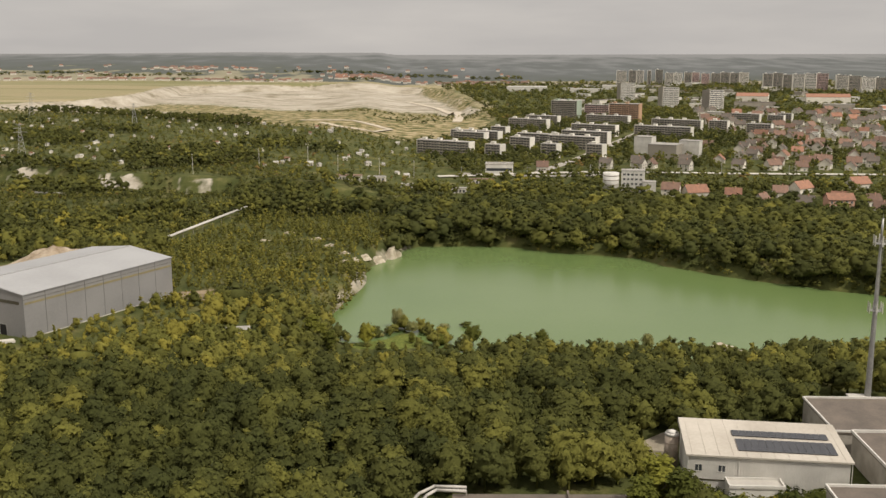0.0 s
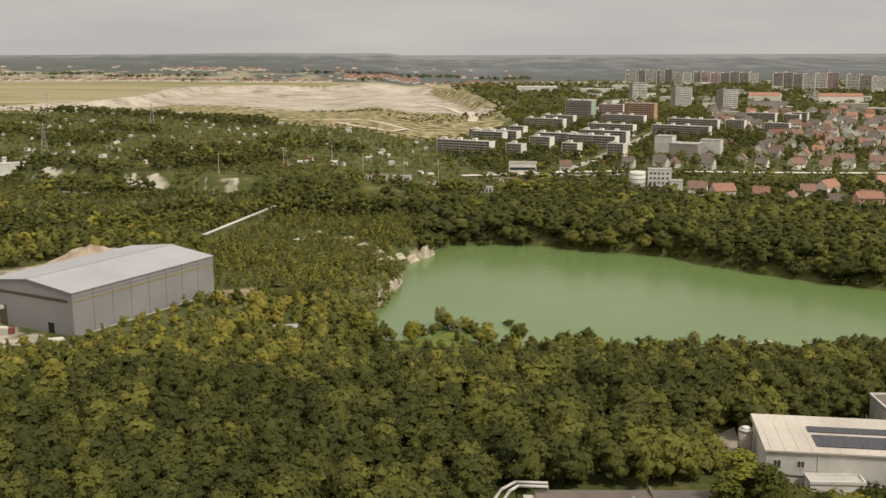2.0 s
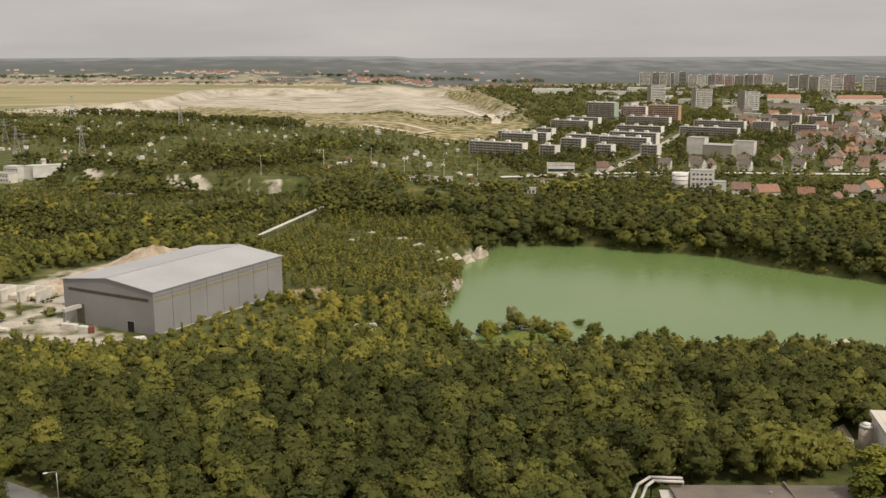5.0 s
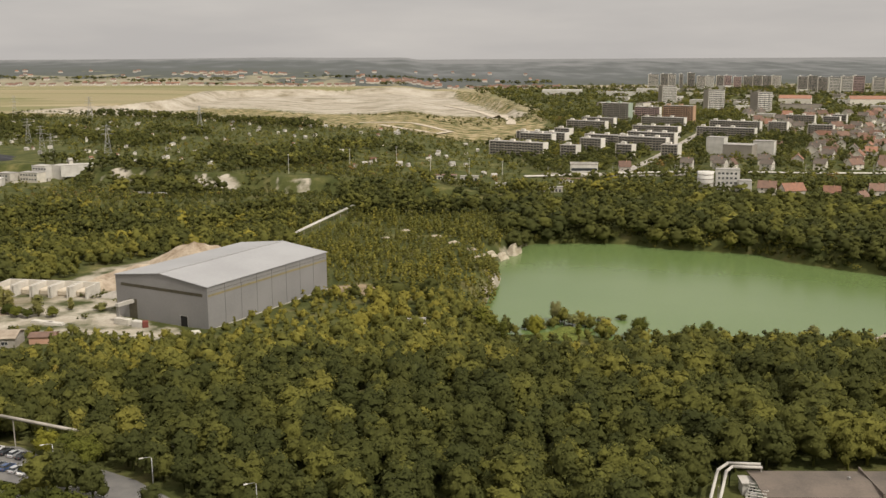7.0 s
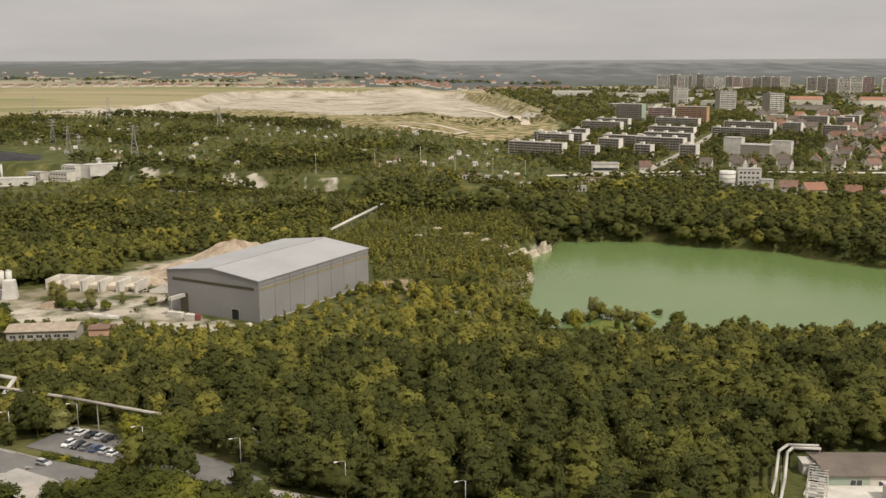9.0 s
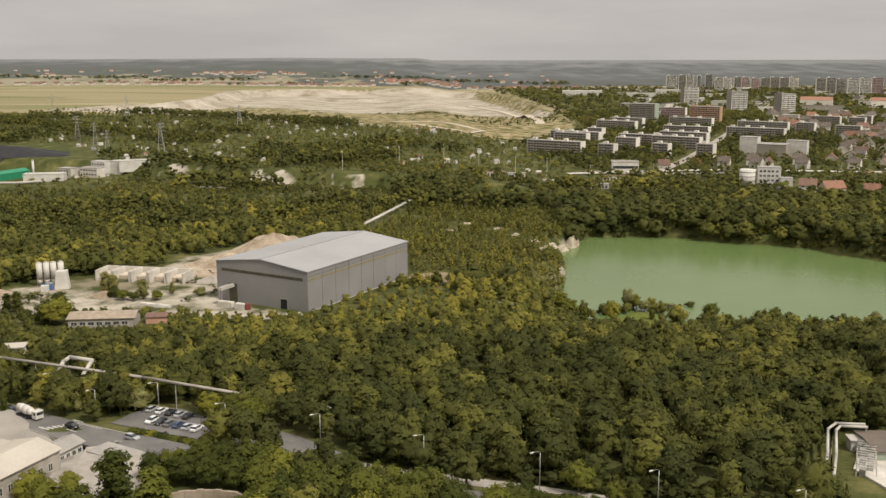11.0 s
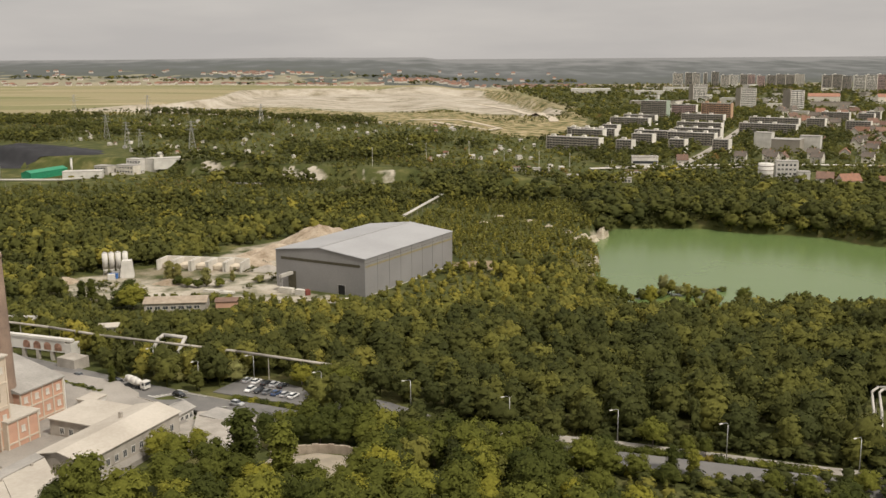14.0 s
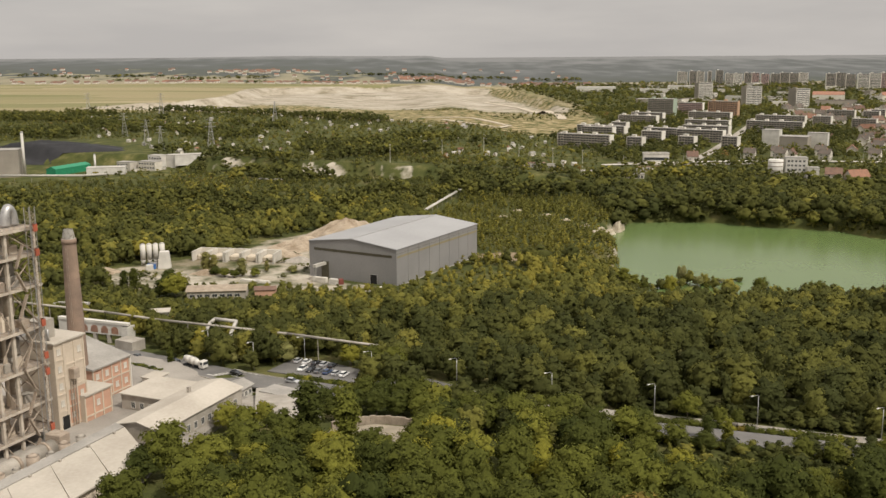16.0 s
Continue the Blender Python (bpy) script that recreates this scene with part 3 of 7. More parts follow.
def kept_clear(x, y):
    bad = np.zeros(len(x), bool)
    for poly, margin in OPEN:
        bad |= inside_by(poly, x, y) > -margin
    return bad


def scatter(x0, x1, y0, y1, step):
    """Jittered places within the belt that the flight overlooks."""
    gx, gy = np.meshgrid(np.arange(x0, x1, step), np.arange(y0, y1, step))
    x, y = (gx + rng.uniform(-0.42, 0.42, gx.shape) * step).ravel(), (gy + rng.uniform(-0.42, 0.42, gx.shape) * step).ravel()
    seen = (x > -165 - 0.47 * (y + 70)) & (x < 60 + 0.54 * y)
    return x[seen], y[seen]

# ---- roads and yards ----
ROAD = [(-330, 318), (-270, 280), (-238, 258), (-200, 230), (-172, 213), (-148, 199), (-116, 182), (-76, 166), (-46, 153.5), (-25, 144), (30, 122), (90, 100)]
PATHWAY = [(-110, 192), (-92, 184), (-70, 176), (-44, 164.5), (-24, 155), (20, 137)]
LOT = [(-176, 226), (-170, 240), (-160, 238), (-147, 226), (-148, 211), (-160, 217)]
LOT_B = [(-142, 209), (-136, 222), (-124, 213), (-112, 200), (-120, 197), (-133, 204)]
FORECOURT = [(-186, 213), (-172, 207), (-158, 200), (-152, 190), (-155, 178), (-168, 171), (-178, 186), (-178, 198)]
SAND = [(-151, 168), (-140, 171.5), (-129, 168), (-127, 160), (-133, 153), (-147, 153), (-153, 161)]


def offset_line(line, side):
    out = []
    for i, (x, y) in enumerate(line):
        a, b = line[max(0, i - 1)], line[min(len(line) - 1, i + 1)]
        d = Vector((b[0] - a[0], b[1] - a[1])).normalized()
        out.append((x - d.y * side, y + d.x * side))
    return out


def strip_mesh(line, w0, w1, lift, step=3.0):
    """A band along a line, from side w0 to side w1, laid on the ground."""
    pts = []
    for (ax, ay), (bx, by) in zip(line, line[1:]):
        n = max(1, int(math.hypot(bx - ax, by - ay) / step))
        pts += [(ax + (bx - ax) * k / n, ay + (by - ay) * k / n) for k in range(n)]
    pts.append(line[-1])
    bm = bmesh.new()
    l, r = offset_line(pts, w1), offset_line(pts, w0)
    vl = [bm.verts.new((x, y, max(lz(x, y), lz(u, v)) + lift)) for (x, y), (u, v) in zip(l, r)]
    vr = [bm.verts.new((u, v, max(lz(x, y), lz(u, v)) + lift)) for (x, y), (u, v) in zip(l, r)]
    for i in range(len(pts) - 1):
        bm.faces.new((vr[i], vr[i + 1], vl[i + 1], vl[i]))
    geom = bmesh.ops.extrude_face_region(bm, geom=list(bm.faces))["geom"]
    bmesh.ops.translate(bm, verts=[v for v in geom if isinstance(v, bmesh.types.BMVert)], vec=(0, 0, -0.5))
    bmesh.ops.recalc_face_normals(bm, faces=list(bm.faces))
    return bm


def patch(name, poly, mat, lift, label, category):
    """A paved patch that follows the ground."""
    bm = bmesh.new()
    top = [bm.verts.new((x, y, lz(x, y) + lift)) for x, y in poly]
    low = [bm.verts.new((x, y, lz(x, y) - 0.4)) for x, y in poly]
    f = bm.faces.new(top)
    for i in range(len(poly)):
        j = (i + 1) % len(poly)
        bm.faces.new((low[i], low[j], top[j], top[i]))
    bmesh.ops.triangulate(bm, faces=[f])
    bmesh.ops.recalc_face_normals(bm, faces=list(bm.faces))
    return tagged(part(name, bm, mat), label, category, kind="structure")


tagged(part("road", strip_mesh(ROAD, -5.2, 5.2, 0.12), "asphalt"), "worn grey asphalt main road", "road", kind="structure")
for side in (-5.0, 5.0):
    tagged(part("kerb", strip_mesh(ROAD, side * 1.04 - 0.15, side * 1.04 + 0.15, 0.24), "concrete"), "pale concrete road kerb", "kerb", kind="structure")
tagged(part("pavement", strip_mesh(PATHWAY, -2.0, 2.0, 0.10), "concrete"), "pale paved cycle path beside the road", "pavement", kind="structure")
patch("parking_lot", LOT, "asphalt", 0.25, "worn asphalt car park", "parking lot")
patch("parking_lot", LOT_B, "asphalt", 0.25, "small worn asphalt car park among trees", "parking lot")
for k, line in enumerate(([(-174, 178), (-179, 206)], [(-168.5, 172), (-173.5, 208)], [(-163, 173), (-168, 205)], [(-157.5, 177), (-162, 201)])):
    tagged(part("yard", strip_mesh(line, -3.0, 3.0, 0.36 + 0.02 * k, 2.0), "concrete"), "pale concrete factory forecourt", "yard", kind="structure")
patch("sand_yard", SAND, "sand", 0.4, "sandy round yard behind a wall", "yard")


def line_marks(line, side, length, gap, width, label):
    pts, total = offset_line(line, side), 0.0
    for (ax, ay), (bx, by) in zip(pts, pts[1:]):
        seg = math.hypot(bx - ax, by - ay)
        d = Vector((bx - ax, by - ay)) / seg
        s = 0.0
        while s + length < seg:
            bm = bmesh.new()
            p, q = (ax + d.x * s, ay + d.y * s), (ax + d.x * (s + length), ay + d.y * (s + length))
            nx, ny = -d.y * width / 2, d.x * width / 2
            bm.faces.new([bm.verts.new((x, y, lz(*c) + 0.145)) for x, y, c in ((p[0] - nx, p[1] - ny, p), (q[0] - nx, q[1] - ny, q), (q[0] + nx, q[1] + ny, q), (p[0] + nx, p[1] + ny, p))])
            tagged(part("road_marking", bm, "road_paint"), label, "road marking", group="painted road lines", kind="structure")
            s += length + gap


line_marks(ROAD[2:8], 0.0, 4.0, 4.0, 0.28, "worn white painted lane dash")
line_marks(ROAD[2:8], 4.6, 12.0, 0.3, 0.22, "worn white painted edge line")

for k in range(9):                                             # zebra crossing
    a = radians(-30)
    cx, cy = -192.5 + k * 1.15 * math.cos(a + 1.2), 222.5 + k * 1.15 * math.sin(a + 1.2)
    bm = bmesh.new()
    bm.faces.new([bm.verts.new((cx + u * math.cos(a) - v * math.sin(a), cy + u * math.sin(a) + v * math.cos(a), lz(cx, cy) + 0.15)) for u, v in ((-2, -0.28), (2, -0.28), (2, 0.28), (-2, 0.28))])
    tagged(part("road_marking", bm, "road_paint"), "worn white zebra bar across the road", "road marking", group="painted road lines", kind="structure")

# ---- industrial hall ----
A_DEG = 58.4                                                   # heading of the hall's long side


def hall():
    base = -13.6
    ob = thing("industrial_hall", pose(-138, 372, base, 0, 0, A_DEG), "large grey sheet-clad industrial hall with a low gabled roof", "industrial hall")
    L, W, H, rise = 78.6, 50.0, 18.0, 2.9
    for name, rows in (("gable_wall", ((0, 0.35, 0, W, 0, H),)), ("gable_wall", ((L - 0.35, L, 0, W, 0, H),)), ("long_wall", ((0.35, L - 0.35, W - 0.35, W, 0, H),))):
        part(name, boxes(*rows), "hall_wall", ob)
    n = 8                                                      # the front wall is hung in panels between dark joints
    for i in range(n):
        x0, x1 = 0.35 + i * (L - 0.7) / n + (0.0 if i == 0 else 0.09), 0.35 + (i + 1) * (L - 0.7) / n - (0.0 if i == n - 1 else 0.09)
        part("wall_panel", boxes((x0, x1, 0.0, 0.3, 0, H)), "hall_wall", ob)
        part("glazing_band", boxes((x0 + 0.1, x1 - 0.1, -0.06, 0.0, H * 0.778, H * 0.826)), "hall_band", ob, "dull yellow translucent strip")
    part("inner_lining", boxes((0.4, L - 0.4, 0.32, 0.5, 0, H - 0.1)), "dark_band", ob)
    part("parapet_joint", boxes((0.0, L, -0.05, 0.0, H * 0.885, H * 0.892)), "dark_band", ob)
    part("glazing_band", boxes((-0.06, 0.0, 2.5, W - 3.0, H * 0.77, H * 0.84)), "dark_band", ob, "dark glazed strip")
    bm = bmesh.new()
    prof = [(-0.35, H - 0.1), (W / 2, H + rise - 0.1), (W + 0.35, H - 0.1), (W + 0.35, H + 0.25), (W / 2, H + rise + 0.25), (-0.35, H + 0.25)]
    a = [bm.verts.new((-0.35, y, z)) for y, z in prof]
    b = [bm.verts.new((L + 0.35, y, z)) for y, z in prof]
    bm.faces.new(a), bm.faces.new(b[::-1])
    for i in range(6):
        j = (i + 1) % 6
        bm.faces.new((a[i], b[i], b[j], a[j]))
    bmesh.ops.recalc_face_normals(bm, faces=list(bm.faces))
    roof = part("roof", bm, "hall_roof", ob)
    for x in (0.2, L - 0.2):                                   # gable triangles
        bm = bmesh.new()
        v = [[bm.verts.new((x + dx, y, z)) for y, z in ((0.1, H - 0.3), (W - 0.1, H - 0.3), (W / 2, H + rise - 0.2))] for dx in (-0.17, 0.17)]
        bm.faces.new(v[0]), bm.faces.new(v[1][::-1])
        for i in range(3):
            bm.faces.new((v[0][i], v[0][(i + 1) % 3], v[1][(i + 1) % 3], v[1][i]))
        bmesh.ops.recalc_face_normals(bm, faces=list(bm.faces))
        part("gable", bm, "hall_wall", ob)
    part("ridge_cap", boxes((-0.3, L + 0.3, W / 2 - 0.5, W / 2 + 0.5, H + rise + 0.2, H + rise + 0.36)), "steel", roof)
    door = part("door", boxes((-0.05, 0.02, 11.0, 14.6, 0.3, 5.0)), "black", ob, "dark open doorway")
    part("door_frame", boxes((-0.09, -0.03, 10.7, 11.0, 0.3, 5.3), (-0.09, -0.03, 14.6, 14.9, 0.3, 5.3), (-0.09, -0.03, 11.0, 14.6, 5.0, 5.3)), "steel", door)
    gantry = part("conveyor_cover", boxes((-8.5, 0.0, 40.0, 41.6, 7.2, 8.6)), "white_sheet", ob, "pale sheet conveyor cover")
    part("leg", boxes((-8.3, -7.9, 40.1, 40.5, 0, 7.2)), "steel", gantry)
    part("leg", boxes((-8.3, -7.9, 41.1, 41.5, 0, 7.2)), "steel", gantry)
    # flat sheet on the gable; the bay's shade is painted as dark colour
    part("painted_recess", boxes((-0.06, 0.0, 38.5, 43.0, 0.3, 8.8)), "dark_band", ob, "flat dark sheet for the shaded bay beside the conveyor")
    part("plinth", boxes((-0.12, L + 0.12, -0.12, -0.01, 0, 0.9)), "pale_concrete", ob)
    return ob


hall()


# ---- chalk yard beside the hall ----
def heap(name, x, y, rx, ry, h, label, mat="rubble", seed=0, n=40, rings=14, turn=0.0):
    bm = bmesh.new()
    rows = []
    for j in range(rings + 1):
        r = j / rings
        row = []
        for i in range(n):
            a = 2 * math.pi * i / n
            w = 1 + 0.16 * math.sin(3 * a + seed) + 0.10 * math.sin(7 * a + seed * 2)
            px, py = r * rx * w * math.cos(a), r * ry * w * math.sin(a)
            px, py = px * math.cos(turn) - py * math.sin(turn), px * math.sin(turn) + py * math.cos(turn)
            top = h * (1 - r) ** 0.75 * (1 + 0.22 * noise.noise(Vector((px * 0.22 + seed, py * 0.22, seed)))) + 0.06 * h * noise.noise(Vector((px * 0.9, py * 0.9, seed))) * (1 - r)
            row.append(bm.verts.new((x + px, y + py, lz(x + px, y + py) + top - 0.5 * r)))
        rows.append(row)
    for a, b in zip(rows, rows[1:]):
        for i in range(n):
            bm.faces.new((a[i], b[i], b[(i + 1) % n], a[(i + 1) % n]))
    bmesh.ops.remove_doubles(bm, verts=rows[0], dist=1.0)
    for f in bm.faces:
        f.smooth = True
    bmesh.ops.recalc_face_normals(bm, faces=list(bm.faces))
    return tagged(part(name, bm, mat), label, "mound")


heap("chalk_mound", -170, 502, 24, 16, 11.5, "tall pale heap of quarried chalk rubble", seed=1, turn=0.5)
heap("chalk_mound", -192, 476, 24, 14, 5, "low spreading pile of chalk rubble", seed=2, turn=0.9)
heap("chalk_mound", -204, 448, 15, 9, 4.5, "low pile of crushed chalk beside the hall", seed=3)
heap("chalk_mound", -190, 432, 9, 6, 3.0, "small grey gravel pile", mat="concrete", seed=4)
heap("chalk_mound", -232, 405, 8, 5, 2.5, "small pale rubble pile by the silos", seed=5)
heap("chalk_mound", -284, 410, 9, 6, 3.0, "pale rubble pile at the yard's edge", seed=6)
heap("earth_mound", 132, 368, 13, 8, 7, "bare earth mound on the lake shore", mat="chalk", seed=7)

ROCKS = [(3.5, 556, 14, 6, 10.5, 64), (-6, 541, 9, 4, 4.5, 50), (-13, 533, 7, 3.5, 3.2, 35), (-18, 521, 6, 3, 2.6, 60), (-24, 527, 7, 3, 2.6, 10), (-22, 507, 5, 3, 2.0, 70), (-33, 548, 8, 3, 2.4, 15), (-42, 570, 7, 3, 2.2, 10), (-60, 590, 8, 3, 2.0, 5), (-72, 566, 7, 3, 2.0, -8)]


def chalk_ledge(x, y, L, D, H, turn, seed):
    """A broken chalk face with a steep front and a stepped, crumbling top."""
    bm, n, rows = bmesh.new(), max(6, int(L / 1.1)), []
    prof = ((-0.55, -0.25), (-0.42, 0.12), (-0.30, 0.45), (-0.22, 0.80), (-0.05, 1.0), (0.25, 0.96), (0.6, 0.7), (0.9, -0.1))
    for i in range(n + 1):
        u = i / n - 0.5
        fade = 1 - abs(2 * u) ** 3
        top = H * (0.25 + 0.75 * fade) * (0.85 + 0.3 * noise.noise(Vector((u * 5 + seed, seed, 0))))
        rows.append([bm.verts.new((u * L, d * D + 1.1 * noise.noise(Vector((u * L * 0.7, h * 4, seed))), h * top + 0.35 * noise.noise(Vector((u * L * 0.8, d * 5, seed + 3))))) for d, h in prof])
    for p, q in zip(rows, rows[1:]):
        for j in range(len(prof) - 1):
            bm.faces.new((p[j], q[j], q[j + 1], p[j + 1]))
    bm.faces.new(rows[0]), bm.faces.new(rows[-1][::-1])
    bmesh.ops.recalc_face_normals(bm, faces=list(bm.faces))
    return tagged(part("rock_outcrop", bm, "chalk_face", m=pose(x, y, min(lz(x, y), max(-21.8, lz(x, y) - 0.8)), 0, 0, turn)), "broken pale chalk face on the lake bank" if H > 4 else "low crumbling chalk ledge among young trees", "rock")


M["chalk_face"] = material("pale_chalk_face", (0.50, 0.44, 0.345), (0.27, 0.225, 0.155), rough=0.95, scale=0.35, fine=1.8, bump=0.7, dist=0.5)
for k, row in enumerate(ROCKS):
    chalk_ledge(*row, 20 + k)


def simple_building(name, m, L, W, H, wall, roof, label, category, rise=0.0, over=0.3, windows=(), doors=(), group="", parapet=0.0, wmat="glass"):
    """A building: walls 0..L by 0..W, gabled along its length by rise, with windows (wall, u, z, w, h) set into it."""
    ob = thing(name, m, label, category, group)
    body = bmesh.new()
    if rise:
        v0 = [body.verts.new(p) for p in ((0, 0, 0), (0, W, 0), (0, W, H), (0, W / 2, H + rise), (0, 0, H))]
        v1 = [body.verts.new(p) for p in ((L, 0, 0), (L, W, 0), (L, W, H), (L, W / 2, H + rise), (L, 0, H))]
        body.faces.new(v0[::-1]), body.faces.new(v1)
        for i in (0, 1, 4):
            j = (i + 1) % 5
            body.faces.new((v0[i], v0[j], v1[j], v1[i]))
        body.faces.new((v0[2], v0[3], v1[3], v1[2])), body.faces.new((v0[3], v0[4], v1[4], v1[3]))
        bmesh.ops.recalc_face_normals(body, faces=list(body.faces))
    else:
        box(body, 0, L, 0, W, 0, H)
    part("wall", body, wall, ob)
    bm = bmesh.new()
    if rise:
        for s in (0, 1):
            y0, y1 = (-over, W / 2) if s == 0 else (W + over, W / 2)
            z0 = H - over * rise / (W / 2)
            q = [(-over, y0, z0 + 0.05), (L + over, y0, z0 + 0.05), (L + over, y1, H + rise + 0.05), (-over, y1, H + rise + 0.05)]
            lo, hi = [bm.verts.new(p) for p in q], [bm.verts.new((x, y, z + 0.22)) for x, y, z in q]
            bm.faces.new(hi), bm.faces.new(lo[::-1])
            for i in range(4):
                bm.faces.new((lo[i], lo[(i + 1) % 4], hi[(i + 1) % 4], hi[i]))
        bmesh.ops.recalc_face_normals(bm, faces=list(bm.faces))
    else:
        box(bm, -over, L + over, -over, W + over, H, H + 0.3)
    part("roof", bm, roof, ob)
    if parapet:
        part("parapet", boxes((-over, L + over, -over, -over + 0.35, H + 0.3, H + 0.3 + parapet), (-over, L + over, W + over - 0.35, W + over, H + 0.3, H + 0.3 + parapet),
                              (-over, -over + 0.35, -over + 0.35, W + over - 0.35, H + 0.3, H + 0.3 + parapet), (L + over - 0.35, L + over, -over + 0.35, W + over - 0.35, H + 0.3, H + 0.3 + parapet)), "white_paint", ob)
    shared = {}
    for side, u, z, w, h in windows:
        put_opening("window", ob, shared, side, u, z, w, h, L, W, wmat)
    for side, u, z, w, h in doors:
        put_opening("door", ob, shared, side, u, z, w, h, L, W, "black")
    return ob


def put_opening(name, ob, shared, side, u, z, w, h, L, W, mat):
    """A window or door on one wall; alike ones share their mesh. Sides: f front (y=0), b back, l left (x=0), r right."""
    key = (name, w, h, mat)
    if key not in shared:
        bm = bmesh.new()
        box(bm, -w / 2, w / 2, -0.03, 0.05, 0, h, 0)
        t = 0.12
        for r in ((-w / 2 - t, w / 2 + t, -0.09, 0.0, h, h + t), (-w / 2 - t, w / 2 + t, -0.13, 0.0, -t, 0), (-w / 2 - t, -w / 2, -0.09, 0.0, 0, h), (w / 2, w / 2 + t, -0.09, 0.0, 0, h), (-0.05, 0.05, -0.07, -0.03, 0, h)):
            box(bm, *r, 1)
        shared[key] = mesh_of(name, bm, (mat, "white_paint"))
    o = new(name, shared[key])
    o.parent = ob
    o.matrix_basis = {"f": pose(u, 0, z), "b": pose(u, W, z, 0, 0, 180), "l": pose(0, u, z, 0, 0, -90), "r": pose(L, u, z, 0, 0, 90)}[side]
    return o


def row_windows(side, length, first, step, zs, w, h, until=None):
    out, u = [], first
    while u < (until or length - 1.0):
        out += [(side, u, z, w, h) for z in zs]
        u += step
    return out


def silo(m):
    ob = thing("silo", m, "tall white cement silo with a conical foot", "silo", "white silos")
    bm = tube(bmesh.new(), (0, 0, 3.5), (0, 0, 11.5), 1.35, n=16)
    part("barrel", bm, "white_paint", ob)
    bm = tube(bmesh.new(), (0, 0, 1.4), (0, 0, 3.5), 0.35, 1.35, n=16)
    part("cone", bm, "white_paint", ob)
    bm = tube(bmesh.new(), (0, 0, 11.5), (0, 0, 12.0), 1.3, 0.5, n=16)
    part("cap", bm, "white_sheet", ob)
    for i in range(4):
        a = math.pi / 4 + i * math.pi / 2
        part("leg", tube(bmesh.new(), (1.15 * math.cos(a), 1.15 * math.sin(a), 0), (1.15 * math.cos(a), 1.15 * math.sin(a), 3.8), 0.12, n=6), "steel", ob)
    return ob


first = silo(pose(-268, 425, -13.2))
for dx, dy in ((3.0, 0.8), (6.0, 1.6), (9.2, 2.2)):
    copy_thing(first, pose(-268 + dx, 425 + dy, -13.2))
ob = thing("mixing_tower", pose(-256.5, 421, -13.2, 0, 0, 10), "white concrete mixing tower with sloping sides", "mixing plant")
bm = bmesh.new()
v0 = [bm.verts.new(p) for p in ((-3.2, -2.5, 0), (3.4, -2.5, 0), (3.4, 2.5, 0), (-3.2, 2.5, 0))]
v1 = [bm.verts.new(p) for p in ((-2.0, -2.2, 8.6), (2.6, -2.2, 8.6), (2.6, 2.2, 8.6), (-2.0, 2.2, 8.6))]
bm.faces.new(v1), bm.faces.new(v0[::-1])
for i in range(4):
    bm.faces.new((v0[i], v0[(i + 1) % 4], v1[(i + 1) % 4], v1[i]))
part("body", bm, "white_paint", ob)
part("hopper", boxes((-7, -3.4, -1.5, 1.5, 0.5, 3.2)), "steel", ob)
part("control_cabin", boxes((-8.5, -5.2, -5.2, -2.6, 0.2, 2.8)), "white_paint", ob)


def bay(x, y, turn, w, d, h):
    """A storage bay of stacked concrete blocks, open to the front."""
    ob = thing("storage_bay", pose(x, y, lz(x, y) - 0.2, 0, 0, turn), "white concrete-block storage bay with crushed stone", "storage bay", "storage bays")
    part("back_wall", boxes((0, w, d - 0.7, d, 0, h)), "pale_concrete", ob)
    for xx in (0, w - 0.7):
        part("side_wall", boxes((xx, xx + 0.7, 0, d - 0.72, 0, h)), "pale_concrete", ob)
    part("stone_fill", boxes((0.75, w - 0.75, d * 0.35, d - 0.75, 0, h * 0.55), bevel=0.6), "chalk", ob)
    return ob


for i in range(5):
    bay(-246 + i * 8.9, 436 - i * 2.0, -12, 8.6, 12, 5.4)
simple_building("long_shed", pose(-228, 345, lz(-215, 350) - 0.3, 0, 0, 4), 25, 11.5, 4.2, "concrete", "old_wall", "long low concrete shed with an old grey roof", "shed", rise=1.3, over=0.6,
                windows=row_windows("f", 25, 2.2, 3.2, (1.6,), 2.2, 1.3))
simple_building("brick_shed", pose(-200, 352, lz(-198, 354) - 0.3, 0, 0, 4), 9, 7, 3.0, "brick", "brown_tile", "small brick shed with a worn roof", "shed", rise=0.8, over=0.4)


def shipping_container(x, y, turn, mat, label, L=6.1):
    ob = thing("container", pose(x, y, lz(x, y) - 0.1, 0, 0, turn), label, "container")
    part("body", boxes((0, L, 0, 2.44, 0.15, 2.6)), mat, ob)
    k = int(L / 0.3)
    bm = bmesh.new()
    for i in range(k):
        box(bm, 0.1 + i * 0.3, 0.22 + i * 0.3, -0.05, 0.0, 0.25, 2.5)
    part("ribs", bm, mat, ob)
    part("door", boxes((L, L + 0.06, 0.1, 1.2, 0.25, 2.5)), mat, ob)
    part("door", boxes((L, L + 0.06, 1.25, 2.34, 0.25, 2.5)), mat, ob)
    return ob


